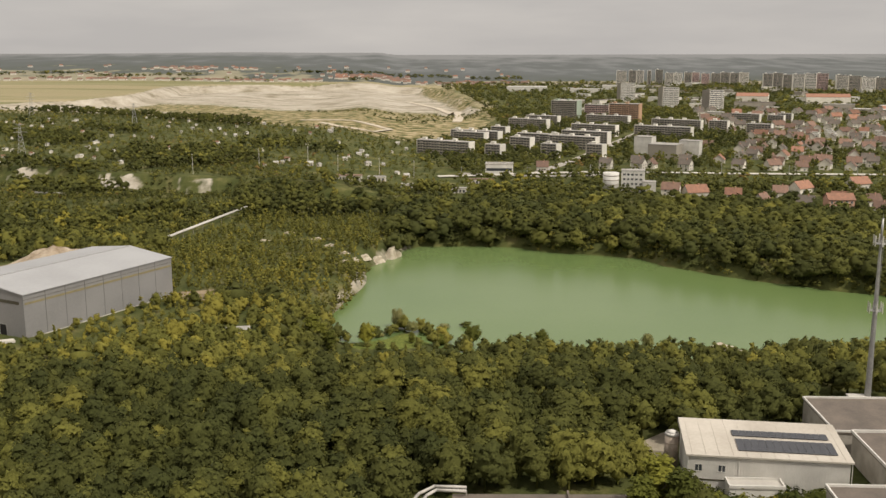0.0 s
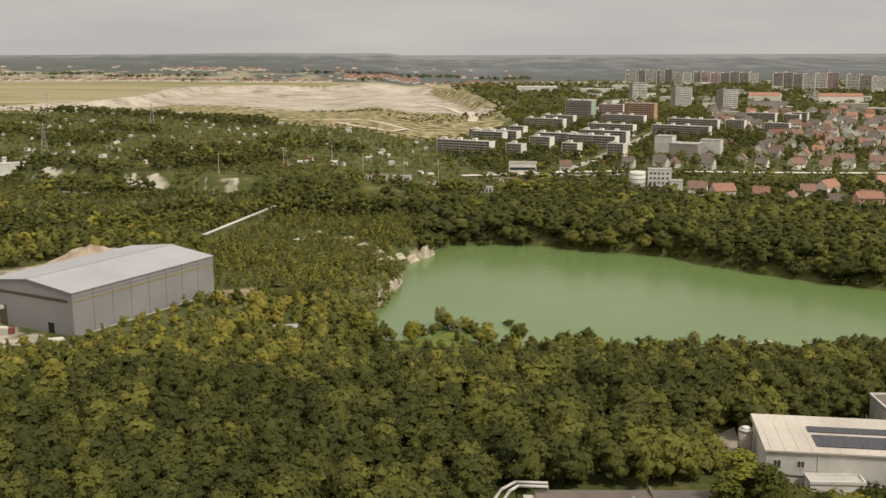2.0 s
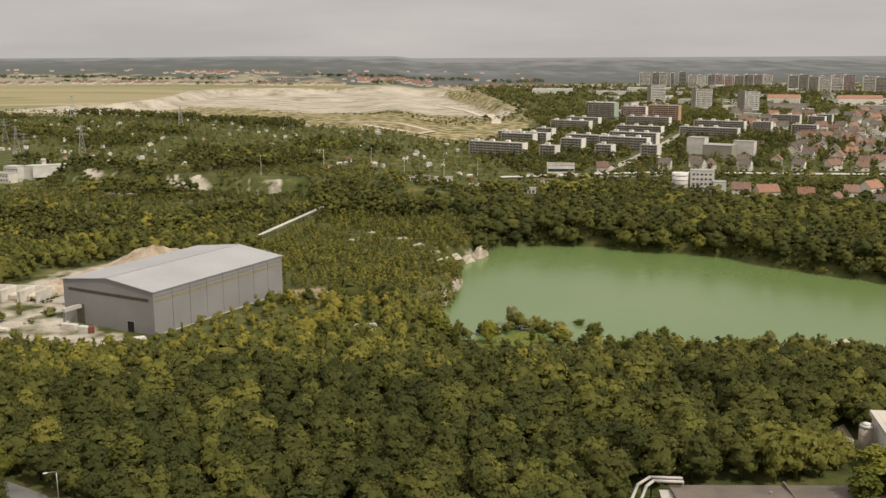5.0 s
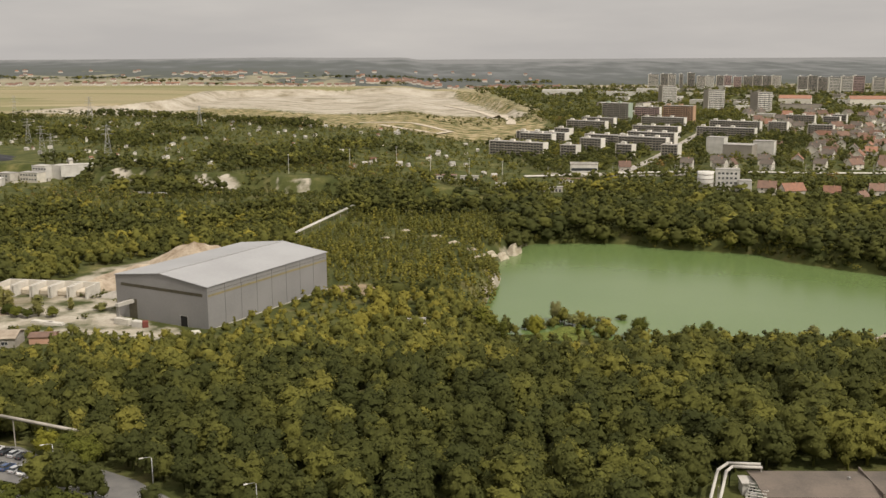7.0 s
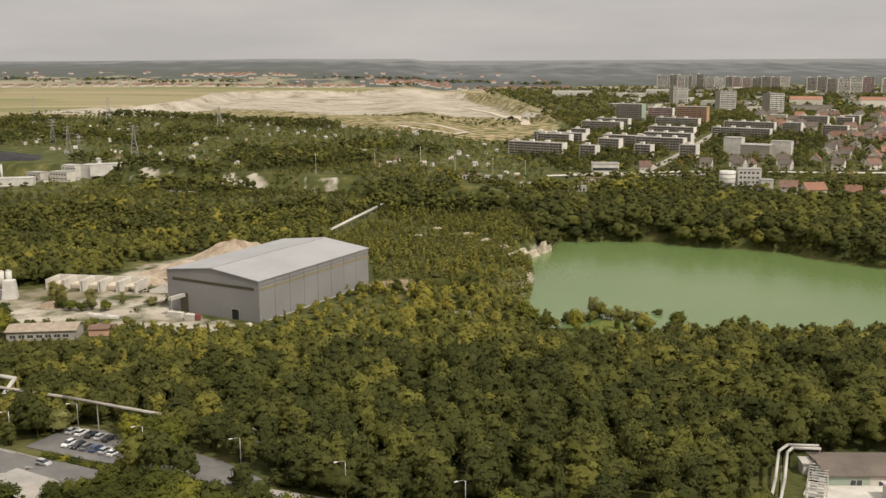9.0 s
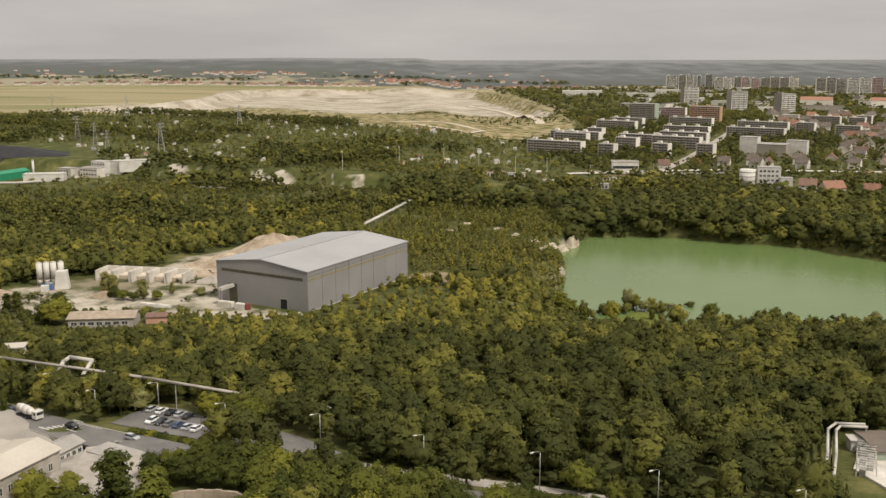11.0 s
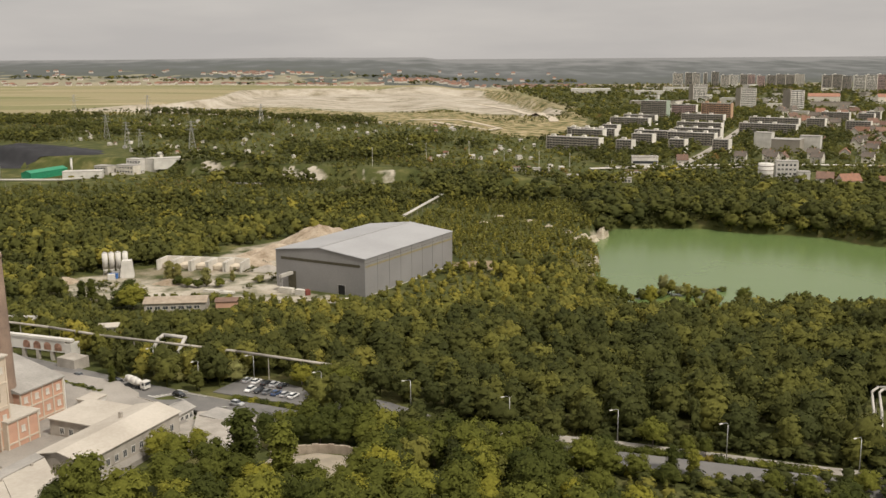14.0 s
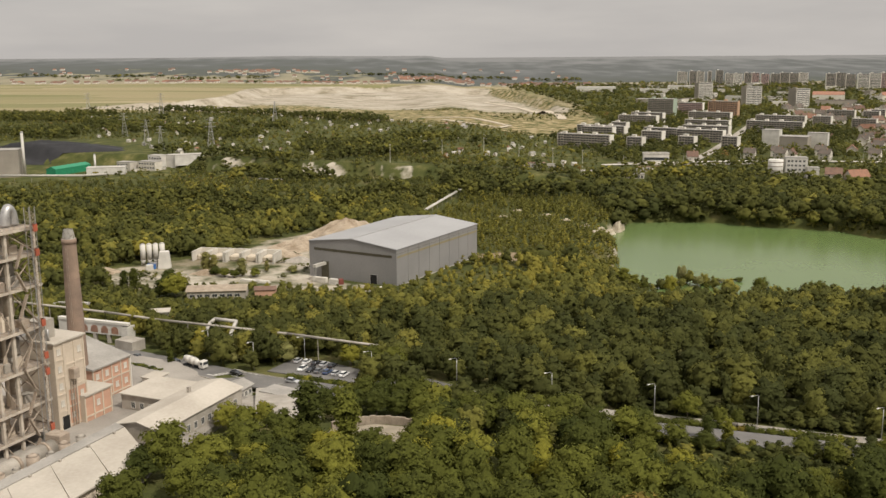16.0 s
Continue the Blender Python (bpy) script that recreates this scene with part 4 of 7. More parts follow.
M["red_paint"] = material("faded_red_paint", (0.21, 0.065, 0.05), rough=0.6)
M["blue_paint"] = material("blue_paint", (0.06, 0.16, 0.40), rough=0.6)
shipping_container(-178, 384, -25, "pale_concrete", "dusty white steel site container", 7)
shipping_container(-170, 379.5, -25, "white_paint", "white steel site container", 5)
shipping_container(-165, 377, 15, "red_paint", "faded red steel skip container", 2.2)
shipping_container(-264, 417, 10, "blue_paint", "blue steel container by the silos", 4)
for x, y, l, t in ((-213, 388, 11, -20), (-206, 384, 8, -12), (-146, 362.5, 7, 20)):
    ob = thing("concrete_slabs", pose(x, y, lz(x, y), 0, 0, t), "stack of pale precast concrete slabs on the yard", "slabs")
    for k in range(3):
        part("slab", boxes((0.2 * k, l - 0.3 * k, 0.1 * k, 2.6, 0.02 + 0.34 * k, 0.34 * (k + 1)), bevel=0.03), "pale_concrete", ob)

# ---- cement works ----
PX, PY = 0.411, 0.911                                          # heading of the works' long walls
DEG = math.degrees(math.atan2(PY, PX))
G0 = -8.0


def works_pose(x, y, z=G0):
    return pose(x, y, z, 0, 0, DEG)


def frame_wall(ob, x0, x1, y, z0, z1, nx, nz, mat_fill, name="brick_panel", face=-1, inset=0.18):
    """A wall of piers and bands with recessed panels; y is the wall's face, and face the way that it looks."""
    bm = bmesh.new()
    w, h, t = (x1 - x0) / nx, (z1 - z0) / nz, 0.42
    for i in range(nx + 1):
        xx = min(max(x0 + i * w, x0 + t / 2), x1 - t / 2)
        box(bm, xx - t / 2, xx + t / 2, min(y, y - face * 0.4), max(y, y - face * 0.4), z0, z1)
    for j in range(nz + 1):
        zz = min(max(z0 + j * h, z0 + t / 2), z1 - t / 2)
        for i in range(nx):
            box(bm, x0 + i * w + t / 2, x0 + (i + 1) * w - t / 2, min(y - face * 0.02, y - face * 0.38), max(y - face * 0.02, y - face * 0.38), zz - t / 2, zz + t / 2)
    part("wall_frame", bm, "plaster", ob, "dusty plastered piers and bands")
    bm = boxes((-w / 2 + t / 2, w / 2 - t / 2, 0, 0.15, -h / 2 + t / 2, h / 2 - t / 2))
    me = mesh_of(name, bm, mat_fill)
    bmw = boxes((-0.62, 0.62, -0.06, 0.12, -0.8, 0.8), (-0.05, 0.05, -0.1, -0.06, -0.8, 0.8), (-0.62, 0.62, -0.1, -0.06, -0.05, 0.05), (-0.75, 0.75, -0.16, 0.0, -0.95, -0.8))
    mw = mesh_of("window", bmw, "pale_concrete")
    for i in range(nx):
        for j in range(nz):
            o = new(name, me)
            o.parent = ob
            o.matrix_basis = pose(x0 + (i + 0.5) * w, y - face * inset, z0 + (j + 0.5) * h, 0, 0, 0 if face < 0 else 180)
            if (i + j) % 2 == 0 or nz > 2:
                o2 = new("window", mw)
                o2.parent = ob
                o2.matrix_basis = pose(x0 + (i + 0.5) * w, y - face * (inset - 0.05), z0 + (j + 0.5) * h, 0, 0, 0 if face < 0 else 180)


# in the works' own frame x runs along the walls and -y looks towards the road
patch("works_ground", [(-300, 92), (-215, 92), (-192, 128), (-192, 150), (-178, 196), (-178, 204), (-206, 236), (-240, 256), (-300, 256)], "yard_asphalt", 1.1, "dusty paved ground of the cement works", "yard")
ob = thing("mill_tower", works_pose(-222.3, 175.4), "tall dusty plastered mill building with bricked-in bays", "factory building")
part("body", boxes((0.45, 10.3, 0.4, 12, 0, 28), (0.0, 0.44, 0.4, 12, 0, 28), (10.31, 10.75, 0.4, 12, 0, 28)), "plaster", ob)
frame_wall(ob, 0, 3.58, 0, 0, 28, 1, 6, "plaster", "wall_panel")
frame_wall(ob, 3.59, 10.75, 0, 0, 15, 2, 3, "brick")
frame_wall(ob, 3.59, 10.75, 0, 15.01, 28, 2, 2, "plaster", "wall_panel")
part("roof", boxes((-0.4, 11.2, -0.4, 12.4, 28, 28.45)), "pale_roof", ob)
part("roof_house", boxes((0.5, 5.5, 4.5, 9.5, 28.45, 33.5)), "concrete", ob, "grey sheet roof house")
part("vent_pipe", tube(bmesh.new(), (1.5, 3, 28.4), (1.5, 3, 31.5), 0.35, n=8), "steel", ob)
hoist = part("hoist_cabin", boxes((4.6, 6.6, -1.8, -0.02, 17.6, 20.4), bevel=0.05), "rust_steel", ob, "rusting hoist cabin")
for dx in (4.7, 5.6, 6.5):
    part("guide_rail", boxes((dx - 0.09, dx + 0.09, -0.45, -0.27, 0, 17.5)), "rust_steel", hoist)
bm = bmesh.new()
for k in range(22):
    box(bm, 4.8, 6.4, -0.4, -0.3, 0.6 + k * 0.78, 0.68 + k * 0.78)
part("rungs", bm, "rust_steel", hoist)
part("door", boxes((1.3, 3.6, -0.06, 0.3, 0, 8.0)), "black", ob, "tall dark doorway")

ob = thing("mill_annex", works_pose(-217.2, 183.0), "dusty brick annex with plaster piers", "factory building")
part("body", boxes((-1.2, 9.2, 0.4, 11, 0, 11.5)), "plaster", ob)
frame_wall(ob, -1.2, 9.2, 0, 0, 11.5, 3, 2, "brick")
part("roof", boxes((-1.2, 9.6, -0.3, 11.3, 11.5, 11.9)), "pale_roof", ob)

ob = thing("brick_mill", works_pose(-220.5, 198.0), "red brick works building with plaster piers and a pale sloping roof", "factory building")
part("body", boxes((0, 15.4, 0.4, 18, 0, 13.6)), "brick", ob)
frame_wall(ob, 0, 15.4, 0, 0, 13.6, 4, 3, "brick")
bm = bmesh.new()
prism(bm, [(-0.4, -0.4), (15.8, -0.4), (15.8, 18.4), (-0.4, 18.4)], 13.5, [13.9, 13.9, 18.6, 18.6])
part("roof", bm, "grey_roof", ob)
part("gable_pier", boxes((15.41, 15.85, -0.1, 0.35, 0, 13.4)), "white_paint", ob)

simple_building("white_annex", works_pose(-207.4, 213.5), 6, 5, 5.5, "white_paint", "pale_roof", "small white rendered annex beside the brick mill", "factory building", windows=(("f", 1.5, 2.6, 1.0, 1.3), ("f", 4.2, 2.6, 1.0, 1.3), ("r", 2.5, 2.6, 1.0, 1.3)))

# brick chimney
ob = thing("chimney", pose(-225.0, 200.5, G0 - 0.5) @ Matrix.Diagonal((0.95, 0.95, 0.968, 1)), "tall tapering weathered brick chimney with a white cap", "chimney")
bm = bmesh.new()
rings = []
for k in range(53):
    z = k * 1.0
    for dz, dr in ((0.0, 0.0), (0.86, 0.0), (0.9, 0.035), (0.98, 0.035)) if k % 2 else ((0.0, 0.0),):
        r = 3.05 - 0.0205 * (z + dz) + dr
        rings.append([bm.verts.new((r * math.cos(2 * math.pi * i / 28), r * math.sin(2 * math.pi * i / 28), z + dz)) for i in range(28)])
for a, b in zip(rings, rings[1:]):
    for i in range(28):
        bm.faces.new((a[i], a[(i + 1) % 28], b[(i + 1) % 28], b[i]))
bm.faces.new(rings[-1])
part("shaft", bm, "chimney_brick", ob)
bm = tube(bmesh.new(), (0, 0, 52), (0, 0, 53.4), 2.15, 2.1, n=24)
part("rim", bm, "chimney_brick", ob)
bm = bmesh.new()
for k in range(18):
    a0, a1 = 2 * math.pi * k / 18, 2 * math.pi * (k + 0.92) / 18
    v = [bm.verts.new((r * math.cos(a), r * math.sin(a), z)) for a, r, z in ((a0, 1.9, 53.4), (a1, 1.9, 53.4), (a1, 1.25, 56.2), (a0, 1.25, 56.2))]
    bm.faces.new(v)
geom = bmesh.ops.solidify(bm, geom=list(bm.faces), thickness=0.12)
part("cap", bm, "white_paint", ob, "white sheet chimney cap")
part("ladder", boxes((-0.25, -0.2, -2.75, -2.7, 3, 51), (0.2, 0.25, -2.75, -2.7, 3, 51)), "rust_steel", ob)

# preheater tower: open steel frame with vessels
ob = thing("preheater_tower", works_pose(-231.6, 153.2), "open rusting steel preheater tower with cyclones, ducts and stairs", "industrial tower")
TX, TY = (0.0, 5.5, 11.0, 20.0), (0.0, 11.0)
LEVELS = (0.0, 8.5, 15.5, 25.0, 35.0, 45.5, 53.5, 60.0)
for x in TX:
    for y in TY:
        part("column", boxes((x - 0.38, x + 0.38, y - 0.38, y + 0.38, 0, 60)), "dusty_steel", ob)
for k, z in enumerate(LEVELS[1:]):
    deck = part("deck", boxes((-0.8, 20.5, -0.9, 11.9, z - 0.55, z - 0.4)), "rust_steel", ob)
    part("edge_beam", boxes((-0.9, 20.6, -1.1, -0.9, z - 0.75, z - 0.1)), "dusty_steel", deck)
    part("edge_beam", boxes((20.5, 20.7, -1.1, 12.0, z - 0.75, z - 0.1)), "dusty_steel", deck)
    bm = bmesh.new()
    for q in range(14):
        box(bm, -0.85 + q * 1.6, -0.80 + q * 1.6, -1.05, -1.0, z - 0.1, z + 1.05)
    for h in (0.5, 1.0):
        box(bm, -0.85, 20.6, -1.04, -1.0, z + h, z + h + 0.05)
        box(bm, 20.58, 20.62, -1.0, 12.0, z + h, z + h + 0.05)
    part("railing", bm, "steel", deck)
    z0 = LEVELS[k]
    bm = bmesh.new()
    for x0, x1 in zip(TX, TX[1:]):
        a, b = (x0, x1) if k % 2 else (x1, x0)
        tube(bm, (a, 0, z0), (b, 0, z - 0.6), 0.16, n=6)
    tube(bm, (20, 0, z0), (20, 11, z - 0.6), 0.16, n=6)
    tube(bm, (20, 11, z0), (20, 0, z - 0.6), 0.16, n=6)
    part("brace", bm, "rust_steel", ob)
for x, z, r, h in ((14.0, 53.8, 2.3, 4.6), (14.2, 46.0, 2.7, 6.0), (8.2, 46.0, 2.6, 6.5), (14.2, 35.5, 2.0, 7.5), (7.5, 35.5, 2.8, 8.0), (14.0, 25.5, 2.6, 6.5), (7.0, 25.6, 2.4, 8.0), (7.0, 15.8, 2.5, 7.5), (14.5, 15.8, 1.5, 6.0), (4.0, 1.0, 2.4, 6.0), (14.0, 1.0, 1.8, 5.0), (9.5, 8.6, 2.0, 5.0)):
    bm = tube(bmesh.new(), (x, 5.0, z + h * 0.35), (x, 5.0, z + h), r, n=18)
    tube(bm, (x, 5.0, z), (x, 5.0, z + h * 0.35), r * 0.45, r, n=18)
    for q in range(3):
        tube(bm, (x, 5.0, z + h * (0.45 + 0.22 * q)), (x, 5.0, z + h * (0.47 + 0.22 * q)), r + 0.08, n=18)
    part("cyclone", bm, "plaster" if r < 2.5 else "concrete", ob, "dusty conical cyclone vessel")
bm = bmesh.new()                                               # arched gas duct on top
rings = []
for k in range(17):
    a = math.pi * k / 16
    c, out = Vector((17.8 + 1.35 * math.cos(a), 5.0, 60.2 + 3.9 * math.sin(a))), Vector((math.cos(a), 0, math.sin(a)))
    rings.append([bm.verts.new(c + (out * math.cos(q * math.pi / 7) + Vector((0, 1, 0)) * math.sin(q * math.pi / 7)) * 1.25) for q in range(14)])
for a, b in zip(rings, rings[1:]):
    for q in range(14):
        bm.faces.new((a[q], a[(q + 1) % 14], b[(q + 1) % 14], b[q])).smooth = True
bmesh.ops.recalc_face_normals(bm, faces=list(bm.faces))
part("gas_duct", bm, "steel", ob, "large arched pale gas duct")
lift = part("lift_mast", boxes(*((x - 0.07, x + 0.07, y - 0.07, y + 0.07, 0, 65) for x in (16.6, 18.4) for y in (-2.9, -1.3))), "steel", ob, "lattice mast beside the tower")
bm = bmesh.new()
for k in range(43):
    z = k * 1.5
    for (x0, y0), (x1, y1) in (((16.6, -2.9), (18.4, -2.9)), ((18.4, -2.9), (18.4, -1.3)), ((16.6, -1.3), (18.4, -1.3))):
        tube(bm, (x0, y0, z), (x1, y1, z + 1.5 if k % 2 else z), 0.05, n=4)
        tube(bm, (x0, y0, z + 1.5 if k % 2 == 0 else z), (x1, y1, z), 0.05, n=4)
part("lattice", bm, "rust_steel", lift)
for k, z in enumerate((59.0, 53.0, 35.2, 26.8, 22.6, 8.0)):
    part("landing_gate", boxes((17.3, 18.5, -3.3, -3.1, z, z + 1.7), (18.5, 18.7, -3.0, -1.6, z, z + 1.7)), "orange", lift, "faded orange landing gate")
for k in range(9):                                             # stair flights
    z = 1.0 + k * 6.2
    bm = bmesh.new()
    prof = []
    for q in range(14):
        prof += [(12.2 + q * 0.2, q * 0.4), (12.2 + q * 0.2, q * 0.4 + 0.4)]
    prof += [(15.0, 5.6), (15.0, 5.2), (12.4, 0.0)]
    prof = [((27.2 - u) if k % 2 else u, z + w) for u, w in prof]
    lo, hi = [bm.verts.new((u, -2.0, w)) for u, w in prof], [bm.verts.new((u, -1.15, w)) for u, w in prof]
    bm.faces.new(lo), bm.faces.new(hi[::-1])
    for q in range(len(prof)):
        bm.faces.new((lo[q], hi[q], hi[(q + 1) % len(prof)], lo[(q + 1) % len(prof)]))
    bmesh.ops.recalc_face_normals(bm, faces=list(bm.faces))
    part("stair_flight", bm, "rust_steel", ob)
for k, z in enumerate(LEVELS[1:-1]):                           # machinery and sheet screens on the decks
    for q in range(4):
        u = 1.0 + q * 4.2 + (k % 2) * 1.3
        part("machine_box", boxes((u, u + 2.4 + 0.4 * (q % 2), 1.0 + (k + q) % 3, 3.2 + (k + q) % 3, z - 0.4, z + 1.8 + 0.7 * ((k + q) % 2)), bevel=0.08), ("rust_steel", "concrete", "plaster")[(k + q) % 3], ob)
    part("screen", boxes((0.5 + 5.6 * (k % 3), 5.6 + 5.6 * (k % 3), 9.5, 9.65, z - 0.4, z + 5.2)), "rust_steel", ob, "rusting sheet screen")
for x, y0, z0, z1 in ((3.0, 2.0, 9, 33), (10.6, 3.0, 16, 44), (11.5, 8.5, 3, 52), (16.4, 8.5, 10, 40)):
    part("duct", tube(bmesh.new(), (x, y0, z0), (x + 0.8, y0 + 0.6, z1), 0.55, n=10), "plaster", ob)

# kiln end and cooler deck between the tower and the low hall
ob = thing("rotary_kiln", works_pose(-231.6, 153.2), "dusty horizontal rotary kiln shell on concrete piers", "kiln")
part("shell", tube(bmesh.new(), (-14, -6.5, 5.2), (14, -6.5, 5.2), 2.1, n=22), "concrete", ob)
for x in (-9, 2, 11):
    part("tyre_ring", tube(bmesh.new(), (x - 0.4, -6.5, 5.2), (x + 0.4, -6.5, 5.2), 2.45, n=22), "rust_steel", ob)
    part("pier", boxes((x - 0.9, x + 0.9, -8.4, -4.6, 0, 3.2), bevel=0.1), "plaster", ob)
part("kiln_hood", boxes((14.02, 17.5, -9, -4, 0, 8.4), bevel=0.15), "rust_steel", ob)
ob = thing("cooler_deck", works_pose(-231.6, 153.2), "dusty steel cooler deck with tanks and railings", "industrial deck")
for x in (-12, -4, 4, 12, 19):
    for y in (-16.6, -11.2):
        part("column", boxes((x - 0.2, x + 0.2, y - 0.2, y + 0.2, 0, 5.6)), "dusty_steel", ob)
deck = part("deck", boxes((-13, 20, -17.2, -10.6, 5.6, 5.85)), "plaster", ob)
bm = bmesh.new()
for k in range(17):
    box(bm, -13 + k * 2.05, -12.94 + k * 2.05, -17.15, -17.09, 5.85, 6.95)
for z in (6.4, 6.9):
    box(bm, -13, 20, -17.14, -17.08, z, z + 0.06)
part("railing", bm, "steel", deck)
for x, r, h in ((-9.5, 1.3, 3.2), (-4.5, 1.0, 2.4), (0.5, 1.5, 3.6), (6.0, 1.1, 2.2), (10.5, 1.4, 3.0), (16.0, 1.2, 2.6)):
    bm = tube(bmesh.new(), (x, -13.8, 5.86), (x, -13.8, 5.86 + h), r, n=14)
    tube(bm, (x, -13.8, 5.86 + h), (x, -13.8, 6.4 + h), r, r * 0.3, n=14)
    part("tank", bm, "rust_steel" if r > 1.25 else "concrete", ob)
for x in (-7, 3, 13):
    part("bin", boxes((x - 1.6, x + 1.6, -15.8, -12.2, 0.1, 4.4), bevel=0.12), "rust_steel", ob)

# low kiln hall before the tower, with a dusty sheet roof
ob = thing("kiln_hall", works_pose(-232.0, 96.0), "low works hall under a dusty pale sheet roof", "factory building")
bm = bmesh.new()
prism(bm, [(-10, -15.6), (62.4, -14.9), (74.5, 2.2), (75.0, 4.5), (0, 4.5)], 0, 9.3)
part("wall", bm, "plaster", ob)
for k in range(6):                                             # sheets laid askew, as the end is cut
    a, b = k * 12.5, (k + 1) * 12.5 - 0.1
    bm = bmesh.new()
    prism(bm, [(a - 12.2, -16.2), (b - 12.2, -15.9), (b, 1.2), (a, 1.2)], 9.32, 9.66)
    part("roof_sheet", bm, "pale_roof", ob)
bm = bmesh.new()
prism(bm, [(0, 1.3), (74.8, 1.3), (75.9, 4.9), (0, 4.9)], 9.32, 9.9)
part("roof_gutter", bm, "grey_roof", ob, "grey parapet strip")
bm = bmesh.new()
for k in range(6):
    box(bm, 70 - k * 9, 70.6 - k * 9, 0.3, 0.8, 9.6, 10.2, bevel=0.05)
part("roof_vents", bm, "concrete", ob)

# two-wing office range
EX, EY = -193.0, 162.6
OL = 35.5
wins = row_windows("f", OL, 2.2, 3.0, (1.6, 5.0), 1.2, 1.7)
ob = simple_building("office_range", works_pose(EX, EY), OL, 14, 9.0, "concrete", "pale_roof", "long two-storey grey works range with a dusty pale roof", "factory building", rise=1.6, over=0.5, windows=wins)
part("chimney_stack", boxes((23.2, 24.0, 8.5, 9.3, 9.5, 12.0)), "concrete", ob)
ob = simple_building("office_wing", works_pose(EX + PX * 20 - 14.2 * PY, EY + PY * 20 + 14.2 * PX), 15.0, 15, 8.6, "concrete", "pale_roof", "short grey cross wing of the works range", "factory building", over=0.5,
                     windows=row_windows("l", 13, 2.0, 3.0, (1.6, 5.0), 1.2, 1.6, 12))
simple_building("courtyard_shed", works_pose(EX + PX * 5 - 14.6 * PY, EY + PY * 5 + 14.6 * PX), 12, 5, 4.0, "white_paint", "pale_roof", "low pale shed in the works courtyard", "shed")
ob = simple_building("gatehouse", works_pose(-181.5, 201.5, -6.5), 8.5, 6.5, 3.6, "white_paint", "grey_roof", "small white gatehouse with a grey roof", "gatehouse", rise=1.2, over=0.6, windows=row_windows("f", 8.5, 1.4, 2.0, (1.2,), 1.1, 1.2), doors=())
ob = thing("garage_row", pose(-174.5, 203.5, -6.4, 0, 0, -32), "low grey garage row with dark open bays", "garage")
part("roof", boxes((-0.3, 15.3, -0.6, 6.3, 3.2, 3.55)), "grey_roof", ob)
part("back_wall", boxes((0, 15, 5.6, 6, 0, 3.2)), "concrete", ob)
for k in range(6):
    part("pier", boxes((k * 2.92, k * 2.92 + 0.35, 0, 5.58, 0, 3.2)), "white_paint", ob)
part("floor_slab", boxes((0.36, 14.6, 0.2, 5.5, 0, 0.12)), "asphalt", ob)

# conveyor viaduct with bricked arches
ob = thing("viaduct", pose(-229.5, 264.5, -8.5, 0, 0, 158), "old white concrete viaduct with bricked-up arches", "viaduct")
part("pier", boxes((0, 2.6, -3.2, 1.0, 0, 8.2)), "white_paint", ob)
part("wall", boxes((2.62, 30, -0.6, 0.6, 4.8, 8.8)), "white_paint", ob)
part("coping", boxes((0, 30, -0.9, 0.9, 8.81, 9.6)), "white_paint", ob)
for k in range(4):
    bm = bmesh.new()
    pts = [(-1.5, 0), (1.5, 0)] + [(1.5 * math.cos(a), 1.4 + 1.2 * math.sin(a)) for a in np.linspace(0, math.pi, 9)]
    f = bm.faces.new([bm.verts.new((x, 0, z)) for x, z in pts])
    bmesh.ops.solidify(bm, geom=[f], thickness=0.15)
    part("arch_infill", bm, "brick", ob, "red brick arch infill", m=pose(5.6 + k * 4.4, 0.66, 5.3))

for k in range(4):
    part("pier", boxes((8 + k * 6, 9.2 + k * 6, -0.55, 0.55, 0, 4.78)), "concrete", ob)
simple_building("ruined_store", pose(-222.5, 258.5, -8.0, 0, 0, 150), 8, 6, 5.0, "concrete", "concrete", "roofless grey concrete store beside the viaduct", "shed", over=0.0)
simple_building("switch_hut", pose(-225.5, 279, -10.2, 0, 0, 10), 6, 5, 11, "white_paint", "pale_roof", "small two-storey white hut among trees", "hut", over=0.6, windows=row_windows("f", 6, 1.2, 1.7, (8.3,), 1.0, 1.5))


# ---- overland pipelines ----
def pipeline(pts, r, label, mat="white_sheet", step=11.0, twin=0.0):
    x0, y0 = pts[0][0], pts[0][1]
    ob = thing("pipeline", pose(0, 0, 0), label, "pipeline")
    for off in ((0.0,) if not twin else (-twin / 2, twin / 2)):
        line = offset_line([p[:2] for p in pts], off)
        bm = bmesh.new()
        for (a, pa), (b, pb) in zip(zip(line, pts), zip(line[1:], pts[1:])):
            tube(bm, (*a, pa[2]), (*b, pb[2]), r, n=12)
        for (a, pa) in list(zip(line, pts))[1:-1]:
            bmesh.ops.create_icosphere(bm, subdivisions=2, radius=r * 1.04, matrix=Matrix.Translation((*a, pa[2])))
        part("pipe", bm, mat, ob)
    bm = None
    for a, b in zip(pts, pts[1:]):
        n = max(1, int(math.dist(a[:2], b[:2]) / step))
        for k in range(n + 1):
            p = [a[i] + (b[i] - a[i]) * k / n for i in range(3)]
            g = lz(p[0], p[1])
            if p[2] - r - g > 0.3:
                part("support", boxes((p[0] - 0.12, p[0] + 0.12, p[1] - 0.12, p[1] + 0.12, g - 0.3, p[2] - r * 0.8)), "concrete", ob)
    return ob


